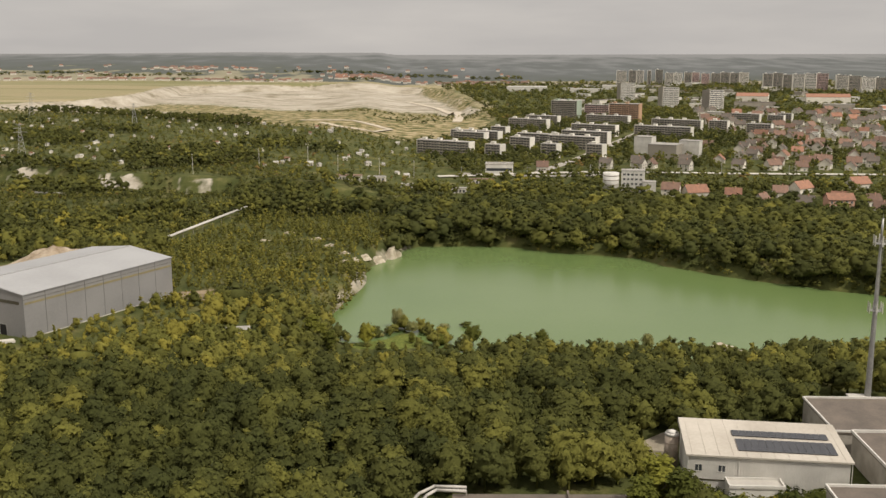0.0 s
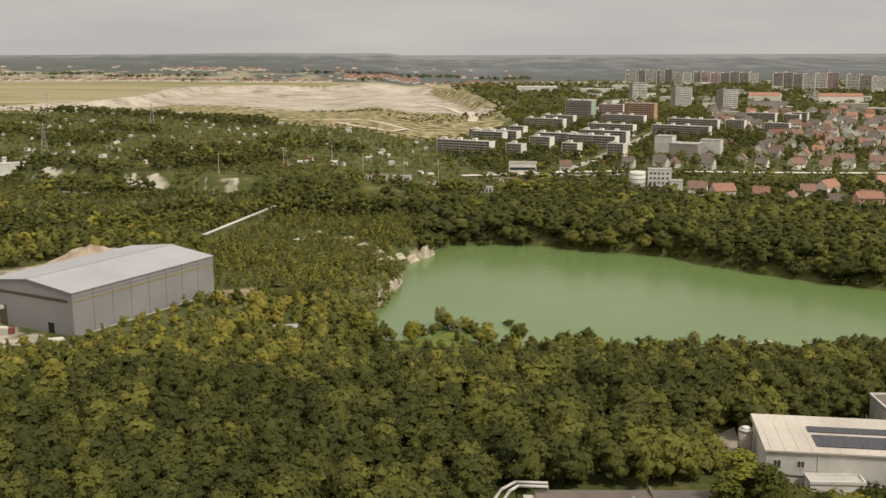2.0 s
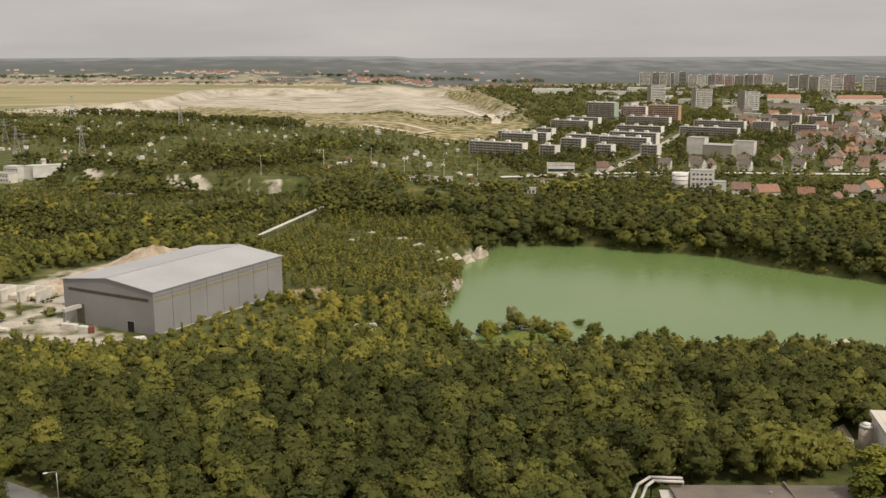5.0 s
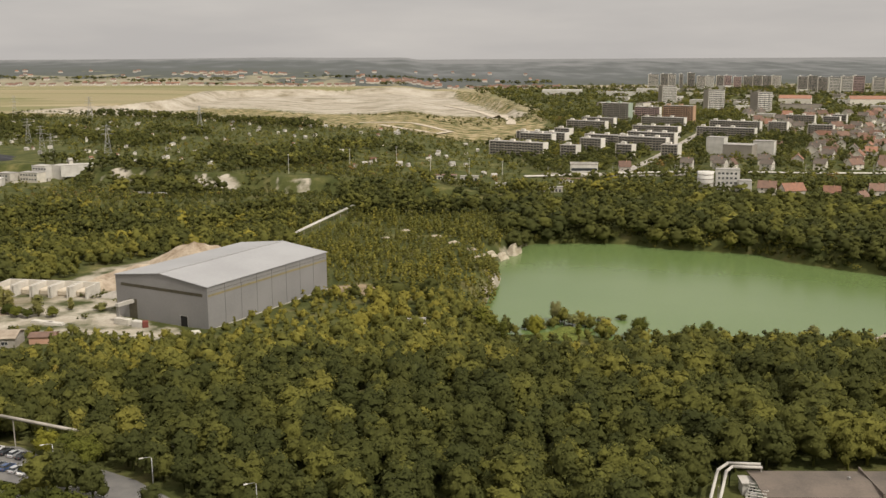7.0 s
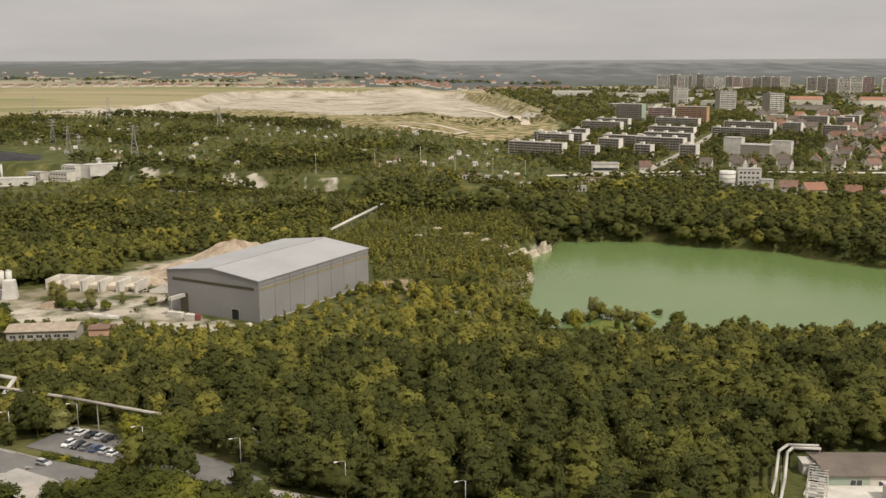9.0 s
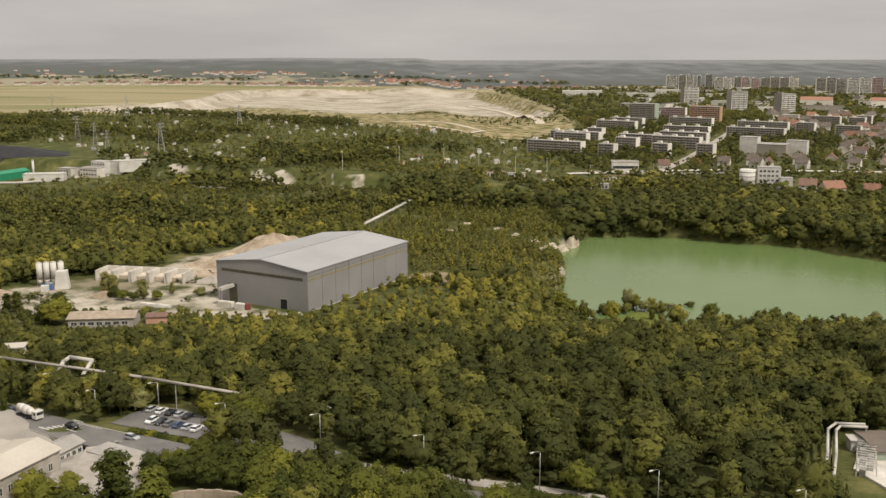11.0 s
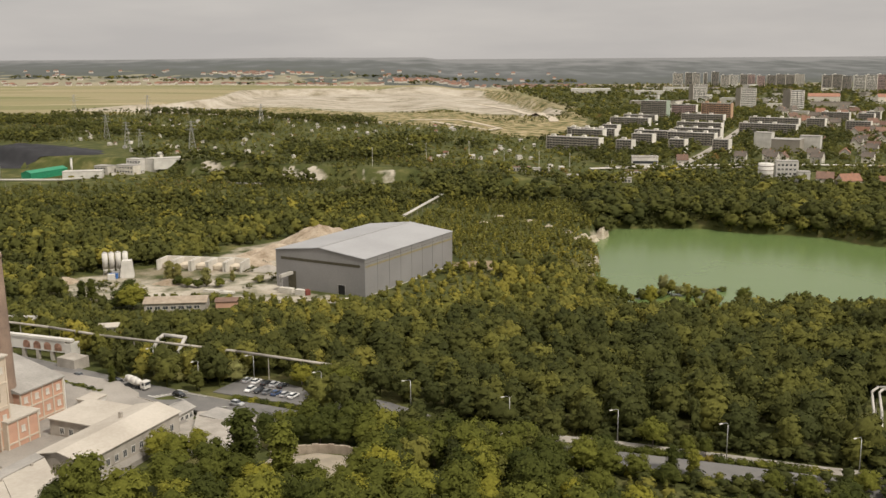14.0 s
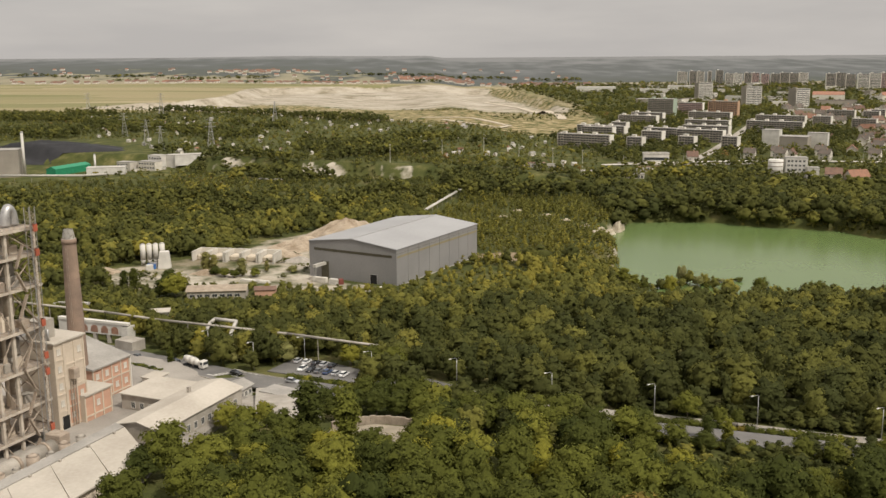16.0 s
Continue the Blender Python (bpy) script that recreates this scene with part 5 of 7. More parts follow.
pipeline([(-300, 302, 2.2), (-241, 275.6, 2.4), (-219.6, 263.9, 2.5), (-171.7, 243.4, 2.6), (-140, 227.6, 2.6)], 0.42, "long pale clad heating pipe on posts along the wood's edge", mat="concrete")
pipeline([(-270.5, 297.7, -1), (-267.3, 303.5, -1), (-255.3, 302, -1), (-254.5, 294.3, -1)], 0.55, "pale clad pipe with a square expansion loop")
pipeline([(-202.6, 262, -2.2), (-201.2, 264, 1.0), (-199.5, 265.2, 2.0), (-191.5, 261, 2.2), (-192.2, 255, 0.0), (-192.6, 252, -3)], 0.62, "white clad pipe bridge rising over a track", step=40)
pipeline([(-128.6, 556.8, -9.6), (-95.5, 660, -7.6)], 0.5, "straight pale pipeline across the scrub", twin=1.3)
pipeline([(-262, 733, -7.0), (-236.4, 725.3, -7.0)], 0.7, "short pale pipe span in the scrub")

# ---- heating plant and warehouse yard beside the wood ----
tower_g = -2.6
ob = pipeline([(-4, 170, 1.4), (2.8, 184.3, 1.7), (9.0, 198.9, 1.8), (11.8, 201.9, 1.8), (18.6, 201.0, 1.8)], 0.35, "twin white clad pipes bending over a rack", twin=1.9, step=7)
ob = thing("pipe_rack", pose(6.8, 180, tower_g, 0, 0, -25), "white steel valve rack beside the pipes", "pipe rack")
for x in (0, 4.2):
    for k in range(6):
        part("post", boxes((x - 0.1, x + 0.1, k * 3.4 - 0.1, k * 3.4 + 0.1, 0, 3.4)), "white_paint", ob)
for k in range(12):
    part("rung", boxes((0.12, 4.08, k * 1.5 - 0.08, k * 1.5 + 0.08, 3.0, 3.2)), "white_paint", ob)
for k in range(5):
    part("valve_box", boxes((0.6 + (k % 2) * 1.6, 2.0 + (k % 2) * 1.6, k * 3.2 + 0.5, k * 3.2 + 1.8, 0.4, 2.2), bevel=0.08), "steel", ob)
simple_building("pump_house", pose(13.0, 196.6, -3.2, 0, 0, -6), 4.4, 3.6, 2.8, "white_paint", "white_sheet", "small white pump house by the pipes", "hut", doors=(("f", 2.2, 0.1, 1.6, 2.0),))
ob = simple_building("workshop", pose(15.3, 188.8, -3.5, 0, 0, -3.5), 44, 12.6, 3.6, "green_wall", "dark_roof", "long low pale green workshop with a brown felt roof", "workshop", rise=0.7, over=0.5,
                     windows=(("f", 6.5, 0.9, 2.6, 1.8), ("f", 12.5, 0.9, 2.0, 1.5), ("f", 16.5, 0.2, 1.7, 2.2), ("f", 22, 0.8, 2.4, 1.6), ("f", 25.5, 0.2, 1.7, 2.3), ("f", 29, 0.9, 2.4, 1.5), ("f", 33, 0.2, 2.6, 2.5), ("f", 38, 0.9, 2.6, 1.5)))
part("cream_cladding", boxes((9.5, 43.9, -0.02, 0.0, 0, 3.4)), "house_wall", ob, "cream painted wall")
part("ridge_vent", boxes((20, 20.5, 7, 7.5, 4.2, 5.0)), "steel", ob)
part("firewall", boxes((24.5, 24.9, -0.6, 13.2, 3.0, 4.75)), "dark_roof", ob)
simple_building("store_shed", pose(24.0, 170.5, -2.2, 0, 0, -4), 30, 12, 3.4, "white_paint", "white_sheet", "low shed with a pale sheet roof", "shed", over=0.4, rise=0.5)
patch("works_yard", [(8, 184), (12, 191), (60, 188), (60, 172), (10, 172)], "pale_concrete", 0.5, "dusty pale concrete yard", "yard")

# warehouse with solar panels
WH = pose(69.8, 208.6, -3.9, 0, 0, -11.0)
WL, WW, WHH = 35.6, 20.0, 9.3
ob = thing("warehouse", WH, "white sheet-clad warehouse with solar panels on its pale roof", "warehouse")
n = 60
part("wall", boxes((0.1, WL - 0.1, 0.1, WW, 0, WHH)), "white_paint", ob)
bm = bmesh.new()
for k in range(n):
    box(bm, k * WL / n, (k + 0.55) * WL / n, 0.0, 0.1, 0.3, WHH - 0.2)
part("front_cladding", bm, "white_paint", ob, "ribbed white sheet cladding")
bm = bmesh.new()
prism(bm, [(-0.5, -0.5), (WL + 0.5, -0.5), (WL + 0.5, WW + 0.5), (-0.5, WW + 0.5)], WHH - 0.1, [WHH + 0.3, WHH + 0.3, WHH + 1.1, WHH + 1.1])
roof = part("roof", bm, "pale_roof", ob)
for k in range(12):
    z = WHH + 0.33
    part("roof_seam", boxes((k * 3.05 + 0.9, k * 3.05 + 0.98, -0.4, WW + 0.4, -0.02, 0.06)), "pale_roof", roof, m=pose(0, 0, z + 0.02, 2.0))
sp = boxes((0, 1.62, 0, 1.0, 0, 0.05), (0, 1.62, -0.03, 0.0, -0.02, 0.08))
sp_mesh = mesh_of("solar_panel", sp, "solar")
for row, (y0, lo, hi) in enumerate([(2.6 + 1.06 * k, 11.5, 33.0) for k in range(6)] + [(10.6 + 1.06 * k, 11.2, 32.0) for k in range(3)]):
    u = lo
    while u < hi:
        o = new("solar_panel", sp_mesh)
        o.parent = ob
        o.matrix_basis = pose(u, y0, WHH + 0.52 + 0.040 * y0, 2.5)
        u += 1.68
shared = {}
for u, z in ((2.4, 5.6), (7.6, 5.6)):
    put_opening("window", ob, shared, "f", u, z, 1.5, 1.5, WL, WW, "glass")
# dark bar on the cladding: the gap's shadow is only its colour
part("painted_shadow_gap", boxes((1.5, 8.5, -0.14, -0.02, 3.4, 3.65)), "dark_band", ob)
part("downpipe", tube(bmesh.new(), (11.3, -0.15, 0.4), (11.3, -0.15, WHH), 0.09, n=6), "white_paint", ob)
part("downpipe", tube(bmesh.new(), (35.8, -0.15, 0.4), (35.8, -0.15, WHH), 0.09, n=6), "white_paint", ob)
tank = thing("water_tank", pose(70.6, 224.5, -4.2), "rusty brown round tank with a pale domed lid beside the warehouse", "tank")
part("barrel", tube(bmesh.new(), (0, 0, 0), (0, 0, 8.0), 1.7, n=20), "rust_steel", tank)
bm = tube(bmesh.new(), (0, 0, 8.0), (0, 0, 8.7), 1.8, 1.5, n=20)
tube(bm, (0, 0, 8.7), (0, 0, 9.1), 1.5, 0.5, n=20)
part("lid", bm, "white_paint", tank, "pale domed lid")
for z in (2.0, 4.0, 6.0):
    part("hoop", tube(bmesh.new(), (0, 0, z), (0, 0, z + 0.18), 1.76, n=20), "rust_steel", tank)
simple_building("loading_annex", pose(77.5, 202.0, -3.9, 0, 0, -6), 12.0, 4.2, 3.9, "white_paint", "white_sheet", "low white loading annex before the warehouse", "annex", over=0.2, parapet=0.5)
simple_building("flat_roof_store", pose(112.8, 199.0, -3.4, 0, 0, -5), 46, 24, 7.0, "concrete", "dark_roof", "flat dark-roofed store with a white parapet", "store", parapet=0.7)
simple_building("flat_roof_store", pose(94.0, 176.0, -3.0, 0, 0, -6), 50, 18.5, 6.2, "concrete", "dark_roof", "low flat dark-roofed store with white edges", "store", parapet=0.6)
simple_building("flat_roof_store", pose(112, 226, -4.4, 0, 0, -5), 40, 24, 7.0, "concrete", "dark_roof", "dark-roofed store behind the warehouse", "store", parapet=0.5)
simple_building("roof_cabin", pose(133.4, 262.8, -7.0, 0, 0, -8), 5.4, 3.6, 4.6, "white_paint", "white_sheet", "white equipment cabin at the mast's foot", "cabin", over=0.1)
patch("mast_yard", [(126, 254), (150, 252), (152, 272), (126, 274)], "concrete", 0.7, "concrete yard at the mast's foot", "yard")

patch("dust_yard", [(61, 231), (67, 241), (77, 250), (74, 237), (67, 227)], "sand", 0.35, "pale dusty yard among trees", "yard")

# antenna mast
ob = thing("antenna_mast", pose(139.2, 264.4, -7.0), "tall slim grey steel antenna mast with two rings of aerials", "mast")
bm = bmesh.new()
for k in range(9):
    z0, z1 = k * 6.3, (k + 1) * 6.3
    tube(bm, (0, 0, z0), (0, 0, z1), 0.95 - 0.075 * k, 0.95 - 0.075 * (k + 1), n=14, caps=k == 8)
    tube(bm, (0, 0, z1 - 0.12), (0, 0, z1), 1.03 - 0.075 * (k + 1), n=14)
part("pole", bm, "steel", ob)
part("footing", boxes((-2.4, 2.4, -2.4, 2.4, 0, 0.8), bevel=0.08), "pale_concrete", ob)
part("ladder", boxes((-0.2, -0.15, -1.15, -1.05, 0.8, 52), (0.15, 0.2, -1.15, -1.05, 0.8, 52)), "steel", ob)
for z, r in ((30.2, 1.7), (49.5, 1.7)):
    ring = part("platform", tube(bmesh.new(), (0, 0, z), (0, 0, z + 0.15), r, n=16), "steel", ob)
    bm = bmesh.new()
    for i in range(16):
        a, b = 2 * math.pi * i / 16, 2 * math.pi * (i + 1) / 16
        for h in (0.6, 1.2):
            tube(bm, (r * math.cos(a), r * math.sin(a), z + h), (r * math.cos(b), r * math.sin(b), z + h), 0.04, n=4)
        tube(bm, (r * math.cos(a), r * math.sin(a), z), (r * math.cos(a), r * math.sin(a), z + 1.2), 0.04, n=4)
    part("railing", bm, "steel", ring)
    for i in range(6):
        a = 2 * math.pi * i / 6 + 0.3
        part("aerial", boxes((-0.18, 0.18, -0.1, 0.1, z - 0.6, z + 2.4), bevel=0.04), "white_paint", ob, m=pose(2.0 * math.cos(a), 2.0 * math.sin(a), 0, 0, 0, math.degrees(a) + 90))
part("spike", tube(bmesh.new(), (0, 0, 56.6), (0, 0, 58.5), 0.06, 0.02, n=6), "steel", ob)


# ---- street lamps ----
def street_lamp(m, h=9.0):
    ob = thing("street_lamp", m, "grey steel street lamp with a short arm", "street lamp", "lamps along the road")
    part("pole", tube(bmesh.new(), (0, 0, -0.3), (0, 0, h), 0.13, 0.075, n=8), "steel", ob)
    bm = tube(bmesh.new(), (0, 0, h), (0, -0.4, h + 0.35), 0.06, n=6)
    tube(bm, (0, -0.4, h + 0.35), (0, -1.9, h + 0.45), 0.055, n=6)
    part("arm", bm, "steel", ob)
    part("lamp_head", boxes((-0.2, 0.2, -2.7, -1.8, h + 0.34, h + 0.54), bevel=0.05), "white_paint", ob)
    return ob


lamp = street_lamp(pose(-198.1, 245.7, lz(-198, 245.7), 0, 0, -35))
for x, y, t in ((-180.4, 228.3, -35), (-165, 234, -60), (-142.7, 213.9, -60), (-117.5, 203.7, -60), (-66.6, 174.4, -62), (-43.3, 162.6, -62), (-17, 151, -62), (-92, 187, -62)):
    copy_thing(lamp, pose(x, y, lz(x, y), 0, 0, t))


# ---- vehicles ----
CARS = {}
for name, c in (("white", (0.75, 0.74, 0.72)), ("silver", (0.42, 0.42, 0.42)), ("black", (0.02, 0.02, 0.022)), ("grey", (0.16, 0.165, 0.17)), ("blue", (0.05, 0.08, 0.16))):
    M["car_" + name] = material(name + "_car_paint", c, tuple(k * 0.85 for k in c), rough=0.25, bump=0, spec=0.6)


def car(m, colour):
    if colour in CARS:
        return copy_thing(CARS[colour], m)
    ob = thing("car", m, f"parked {colour} hatchback car", "car", "parked cars")
    bm = bmesh.new()
    prof = [(-2.1, 0.3), (2.1, 0.3), (2.15, 0.62), (1.95, 0.82), (1.1, 0.95), (-1.85, 1.0), (-2.12, 0.75)]
    a, b = [bm.verts.new((x, -0.86, z)) for x, z in prof], [bm.verts.new((x, 0.86, z)) for x, z in prof]
    bm.faces.new(a), bm.faces.new(b[::-1])
    for i in range(len(prof)):
        j = (i + 1) % len(prof)
        bm.faces.new((a[i], b[i], b[j], a[j]))
    bmesh.ops.bevel(bm, geom=list(bm.edges), offset=0.07, segments=2, affect="EDGES")
    bmesh.ops.recalc_face_normals(bm, faces=list(bm.faces))
    part("body", bm, "car_" + colour, ob)
    bm = bmesh.new()
    lo = [bm.verts.new(p) for p in ((-1.8, -0.8, 0.97), (1.15, -0.8, 0.94), (1.15, 0.8, 0.94), (-1.8, 0.8, 0.97))]
    hi = [bm.verts.new(p) for p in ((-1.45, -0.62, 1.42), (0.3, -0.62, 1.45), (0.3, 0.62, 1.45), (-1.45, 0.62, 1.42))]
    bm.faces.new(hi)
    for i in range(4):
        bm.faces.new((lo[i], lo[(i + 1) % 4], hi[(i + 1) % 4], hi[i]))
    cabin = part("cabin_glass", bm, "glass", ob)
    part("car_roof", boxes((-1.4, 0.25, -0.6, 0.6, 1.43, 1.5), bevel=0.03), "car_" + colour, ob)
    for x in (-1.3, 1.3):
        for y in (-0.8, 0.8):
            w = part("wheel", tube(bmesh.new(), (x, y - 0.1, 0.32), (x, y + 0.1, 0.32), 0.32, n=14), "rubber", ob)
            part("rim", tube(bmesh.new(), (x, y - 0.115, 0.32), (x, y + 0.115, 0.32), 0.2, n=10), "steel", w)
    for y in (-0.6, 0.6):
        part("headlight", boxes((2.05, 2.14, y - 0.16, y + 0.16, 0.62, 0.76)), "white_paint", ob)
        part("tail_light", boxes((-2.14, -2.08, y - 0.14, y + 0.14, 0.7, 0.86)), "red_paint", ob)
    CARS[colour] = ob
    return ob


for x, y, t, c in ((-167.6, 236.4, 70, "silver"), (-164.6, 234.8, 70, "white"), (-161.4, 232.9, 68, "black"), (-158.6, 231.2, 68, "silver"), (-155.9, 229.5, 66, "black"),
                   (-165.0, 226.2, 245, "white"), (-162.2, 224.7, 246, "black"), (-159.5, 223.3, 66, "grey"), (-156.8, 221.9, 66, "blue"), (-154.0, 220.3, 65, "silver"), (-151.4, 218.8, 65, "white"),
                   (-138.6, 213.0, 40, "white"), (-136.4, 212.0, 40, "grey")):
    car(pose(x, y, lz(x, y) + 0.24, 0, 0, t), c)
for x, y, t, c in ((-166.5, 212.6, -30, "silver"), (-207.5, 238.5, -36, "black"), (-222, 245.6, 143, "grey"), (-185, 222.5, -32, "black")):
    car(pose(x, y, lz(x, y) + 0.14, 0, 0, t), c)


def mixer_truck(m):
    ob = thing("mixer_truck", m, "white concrete mixer truck on the road", "truck")
    part("chassis", boxes((-4.2, 3.2, -1.0, 1.0, 0.75, 1.15)), "rubber", ob)
    cab = part("cab", boxes((2.6, 4.6, -1.2, 1.2, 0.8, 3.1), bevel=0.14), "white_paint", ob)
    part("windscreen", boxes((4.6, 4.63, -1.0, 1.0, 1.9, 2.8)), "glass", cab)
    for y in (-1.215, 1.2):
        part("side_window", boxes((3.4, 4.3, y, y + 0.015, 1.9, 2.7)), "glass", cab)
    bm = bmesh.new()
    sections = ((-4.3, 3.25, 0.55), (-3.4, 2.95, 1.0), (-1.6, 2.55, 1.25), (0.4, 2.25, 1.2), (1.9, 2.0, 0.8), (2.3, 1.95, 0.5))
    for (x0, z0, r0), (x1, z1, r1) in zip(sections, sections[1:]):
        tube(bm, (x0, 0, z0), (x1, 0, z1), r0, r1, n=18)
    part("drum", bm, "white_paint", ob)
    part("chute", boxes((-5.0, -4.2, -0.4, 0.4, 1.7, 2.5), bevel=0.1), "steel", ob)
    for x in (-3.3, -2.1, -0.2, 3.3):
        for y in (-1.05, 1.05):
            w = part("wheel", tube(bmesh.new(), (x, y - 0.16, 0.5), (x, y + 0.16, 0.5), 0.5, n=14), "rubber", ob)
            part("rim", tube(bmesh.new(), (x, y - 0.18, 0.5), (x, y + 0.18, 0.5), 0.27, n=10), "steel", w)
    return ob


mixer_truck(pose(-199.5, 231.0, lz(-199.5, 231) + 0.14, 0, 0, -32))

# retaining wall round the sandy yard
ob = thing("round_wall", pose(-139.8, 155.5, lz(-139.8, 171)), "old curved concrete retaining wall", "wall")
for k in range(18):
    a0, a1 = radians(50 + k * 4.5), radians(50 + (k + 0.97) * 4.5)
    bm = bmesh.new()
    prism(bm, [(16.8 * math.cos(a0), 16.8 * math.sin(a0)), (17.4 * math.cos(a0), 17.4 * math.sin(a0)), (17.4 * math.cos(a1), 17.4 * math.sin(a1)), (16.8 * math.cos(a1), 16.8 * math.sin(a1))], -1.5, 2.2 + 0.12 * math.sin(k * 2.3))
    bmesh.ops.recalc_face_normals(bm, faces=list(bm.faces))
    part("wall_panel", bm, "old_wall", ob)
ob = thing("hut", pose(-61.5, 368, lz(-58, 368) - 0.2, 0, 0, 8), "weathered white plank hut in the scrub", "hut")
part("wall", boxes((0, 9, 0, 5, 0, 2.8)), "white_paint", ob)
part("roof", boxes((-0.3, 9.3, -0.4, 5.4, 2.8, 3.1)), "grey_roof", ob)
part("door", boxes((1.0, 2.0, -0.06, 0.0, 0.1, 2.1)), "black", ob)
simple_building("hut", pose(-118, 226, lz(-117, 226) - 0.2, 0, 0, -20), 4, 3.4, 4.0, "white_paint", "white_sheet", "small white hut half hidden in the wood", "hut")
OPEN += [(YARD, 2.0), (CLEARING, -2.0), (MEADOW, 0.0), (LAKE, -1.5)]
OPEN += [([(-138, 372), (-96.9, 438.8), (-139, 465.5), (-180, 399)], 3.5)]

# ---- the town ----
BUILT = []                                                     # (x, y, radius) kept clear of trees


def near_house(x, y):
    bad = np.zeros(len(x), bool)
    for hx, hy, r in BUILT:
        bad |= (np.abs(x - hx) < r) & (np.abs(y - hy) < r * 1.25)
    return bad


def keep_plot(m, L, D):
    """Notes a building's plot, in short steps along its length."""
    n = max(1, round(L / 12))
    for k in range(n):
        p = m @ Vector((L * (k + 0.5) / n, D / 2, 0))
        BUILT.append((p.x, p.y, max(D * 0.55, L / n * 0.5) + 2.0))


def panel_block(x, y, L, D, H, floors, wall, end, label, turn=-40.0, loggias=True, group="panel blocks of flats"):
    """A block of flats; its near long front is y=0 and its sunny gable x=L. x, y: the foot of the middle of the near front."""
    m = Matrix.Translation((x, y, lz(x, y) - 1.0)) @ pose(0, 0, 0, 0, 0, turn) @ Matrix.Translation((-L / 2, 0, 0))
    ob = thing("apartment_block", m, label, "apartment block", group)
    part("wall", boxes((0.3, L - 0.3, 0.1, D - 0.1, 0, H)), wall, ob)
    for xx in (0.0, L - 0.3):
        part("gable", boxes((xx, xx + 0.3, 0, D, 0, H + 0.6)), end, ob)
    part("roof", boxes((0.3, L - 0.3, -0.1, D + 0.1, H, H + 0.4)), "grey_roof", ob)
    fh = (H - 1.5) / floors
    n = max(2, int(L / 3.4))
    for f in range(floors):
        z = 1.5 + f * fh
        bm = bmesh.new()
        for k in range(n):
            u = 0.9 + k * (L - 1.8) / n
            w = (L - 1.8) / n
            if loggias and k % 3 == 1:
                box(bm, u + 0.1, u + w - 0.1, -0.9, 0.08, z, z + 1.1, 1)
                box(bm, u + 0.2, u + w - 0.2, 0.02, 0.09, z + 1.1, z + fh - 0.3, 0)
            else:
                box(bm, u + 0.5, u + w - 0.5, 0.02, 0.09, z + 0.8, z + fh - 0.45, 0)
        tagged(part("window_band", bm, ("glass", wall), ob), kind="stuff")
    for k in range(max(1, int(L / 18))):
        part("roof_house", boxes((4 + k * 18, 8.5 + k * 18, D * 0.35, D * 0.7, H + 0.4, H + 2.6)), end, ob)
    keep_plot(m, L, D)
    return ob


T5 = "five-storey panel block of flats with pale gable ends"
T11 = "tall eleven-storey panel tower block"


def block_at(x, y, front, D, H, floors, wall, end, label, turn=-35.0, group="panel blocks of flats"):
    """A block by the foot of its near right corner and the length of its front."""
    a = radians(turn)
    return panel_block(x - math.cos(a) * front / 2, y - math.sin(a) * front / 2, front, D, H, floors, wall, end, label, turn, True, group)


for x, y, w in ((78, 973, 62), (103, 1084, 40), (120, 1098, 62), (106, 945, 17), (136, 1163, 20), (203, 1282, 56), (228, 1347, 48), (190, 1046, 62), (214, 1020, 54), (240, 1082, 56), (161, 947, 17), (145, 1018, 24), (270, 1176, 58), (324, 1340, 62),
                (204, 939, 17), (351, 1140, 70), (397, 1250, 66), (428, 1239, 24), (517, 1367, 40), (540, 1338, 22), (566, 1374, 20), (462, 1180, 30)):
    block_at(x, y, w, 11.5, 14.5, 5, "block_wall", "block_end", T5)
block_at(283, 1499, 42, 22, 27, 9, "block_wall", "green_wall", "grey nine-storey panel block with pale green gables", -30)
block_at(339, 1530, 40, 12, 19, 6, "pink_wall", "block_end", "pale pink six-storey panel block", -30)
block_at(354, 1400, 44, 18, 27.5, 9, "brown_wall", "brown_wall", "brown nine-storey panel block", -28)
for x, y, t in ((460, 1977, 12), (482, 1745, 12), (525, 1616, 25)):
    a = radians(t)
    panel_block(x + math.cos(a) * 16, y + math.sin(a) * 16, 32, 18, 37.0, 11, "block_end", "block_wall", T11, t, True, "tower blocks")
tr = random.Random(3)
for x, y, w, h in ((684, 2880, 30, 41), (735, 2880, 44, 43), (757, 2880, 12, 44), (790, 2875, 22, 43), (846, 2870, 50, 37), (896, 2868, 44, 37), (925, 2866, 24, 32), (1036, 2850, 108, 36), (1040, 2540, 76, 41), (1072, 2400, 86, 43), (1136, 2364, 58, 40), (1205, 2358, 66, 38)):
    n = max(1, round(w / 27))
    for k in range(n):                                         # stair sections of uneven height
        wall = tr.choice(("block_wall", "house_wall", "block_wall", "block_end", "block_wall", "pink_wall"))
        block_at(x - k * w / n, y + k * 2.5, w / n - 1.2, 14, h + tr.uniform(-3, 2), 11, wall, "block_end", "far eleven-storey slab block of flats", -12, "tower blocks")


def plain_block(name, x, y, L, D, H, wall, roof, label, category, turn=-31.3, rows=(), parapet=0.0, rise=0.0):
    m = Matrix.Translation((x, y, lz(x, y) - 1.0)) @ pose(0, 0, 0, 0, 0, turn) @ Matrix.Translation((-L / 2, 0, 0))
    keep_plot(m, L, D)
    return simple_building(name, m, L, D, H, wall, roof, label, category, windows=rows, parapet=parapet, rise=rise, over=0.2)


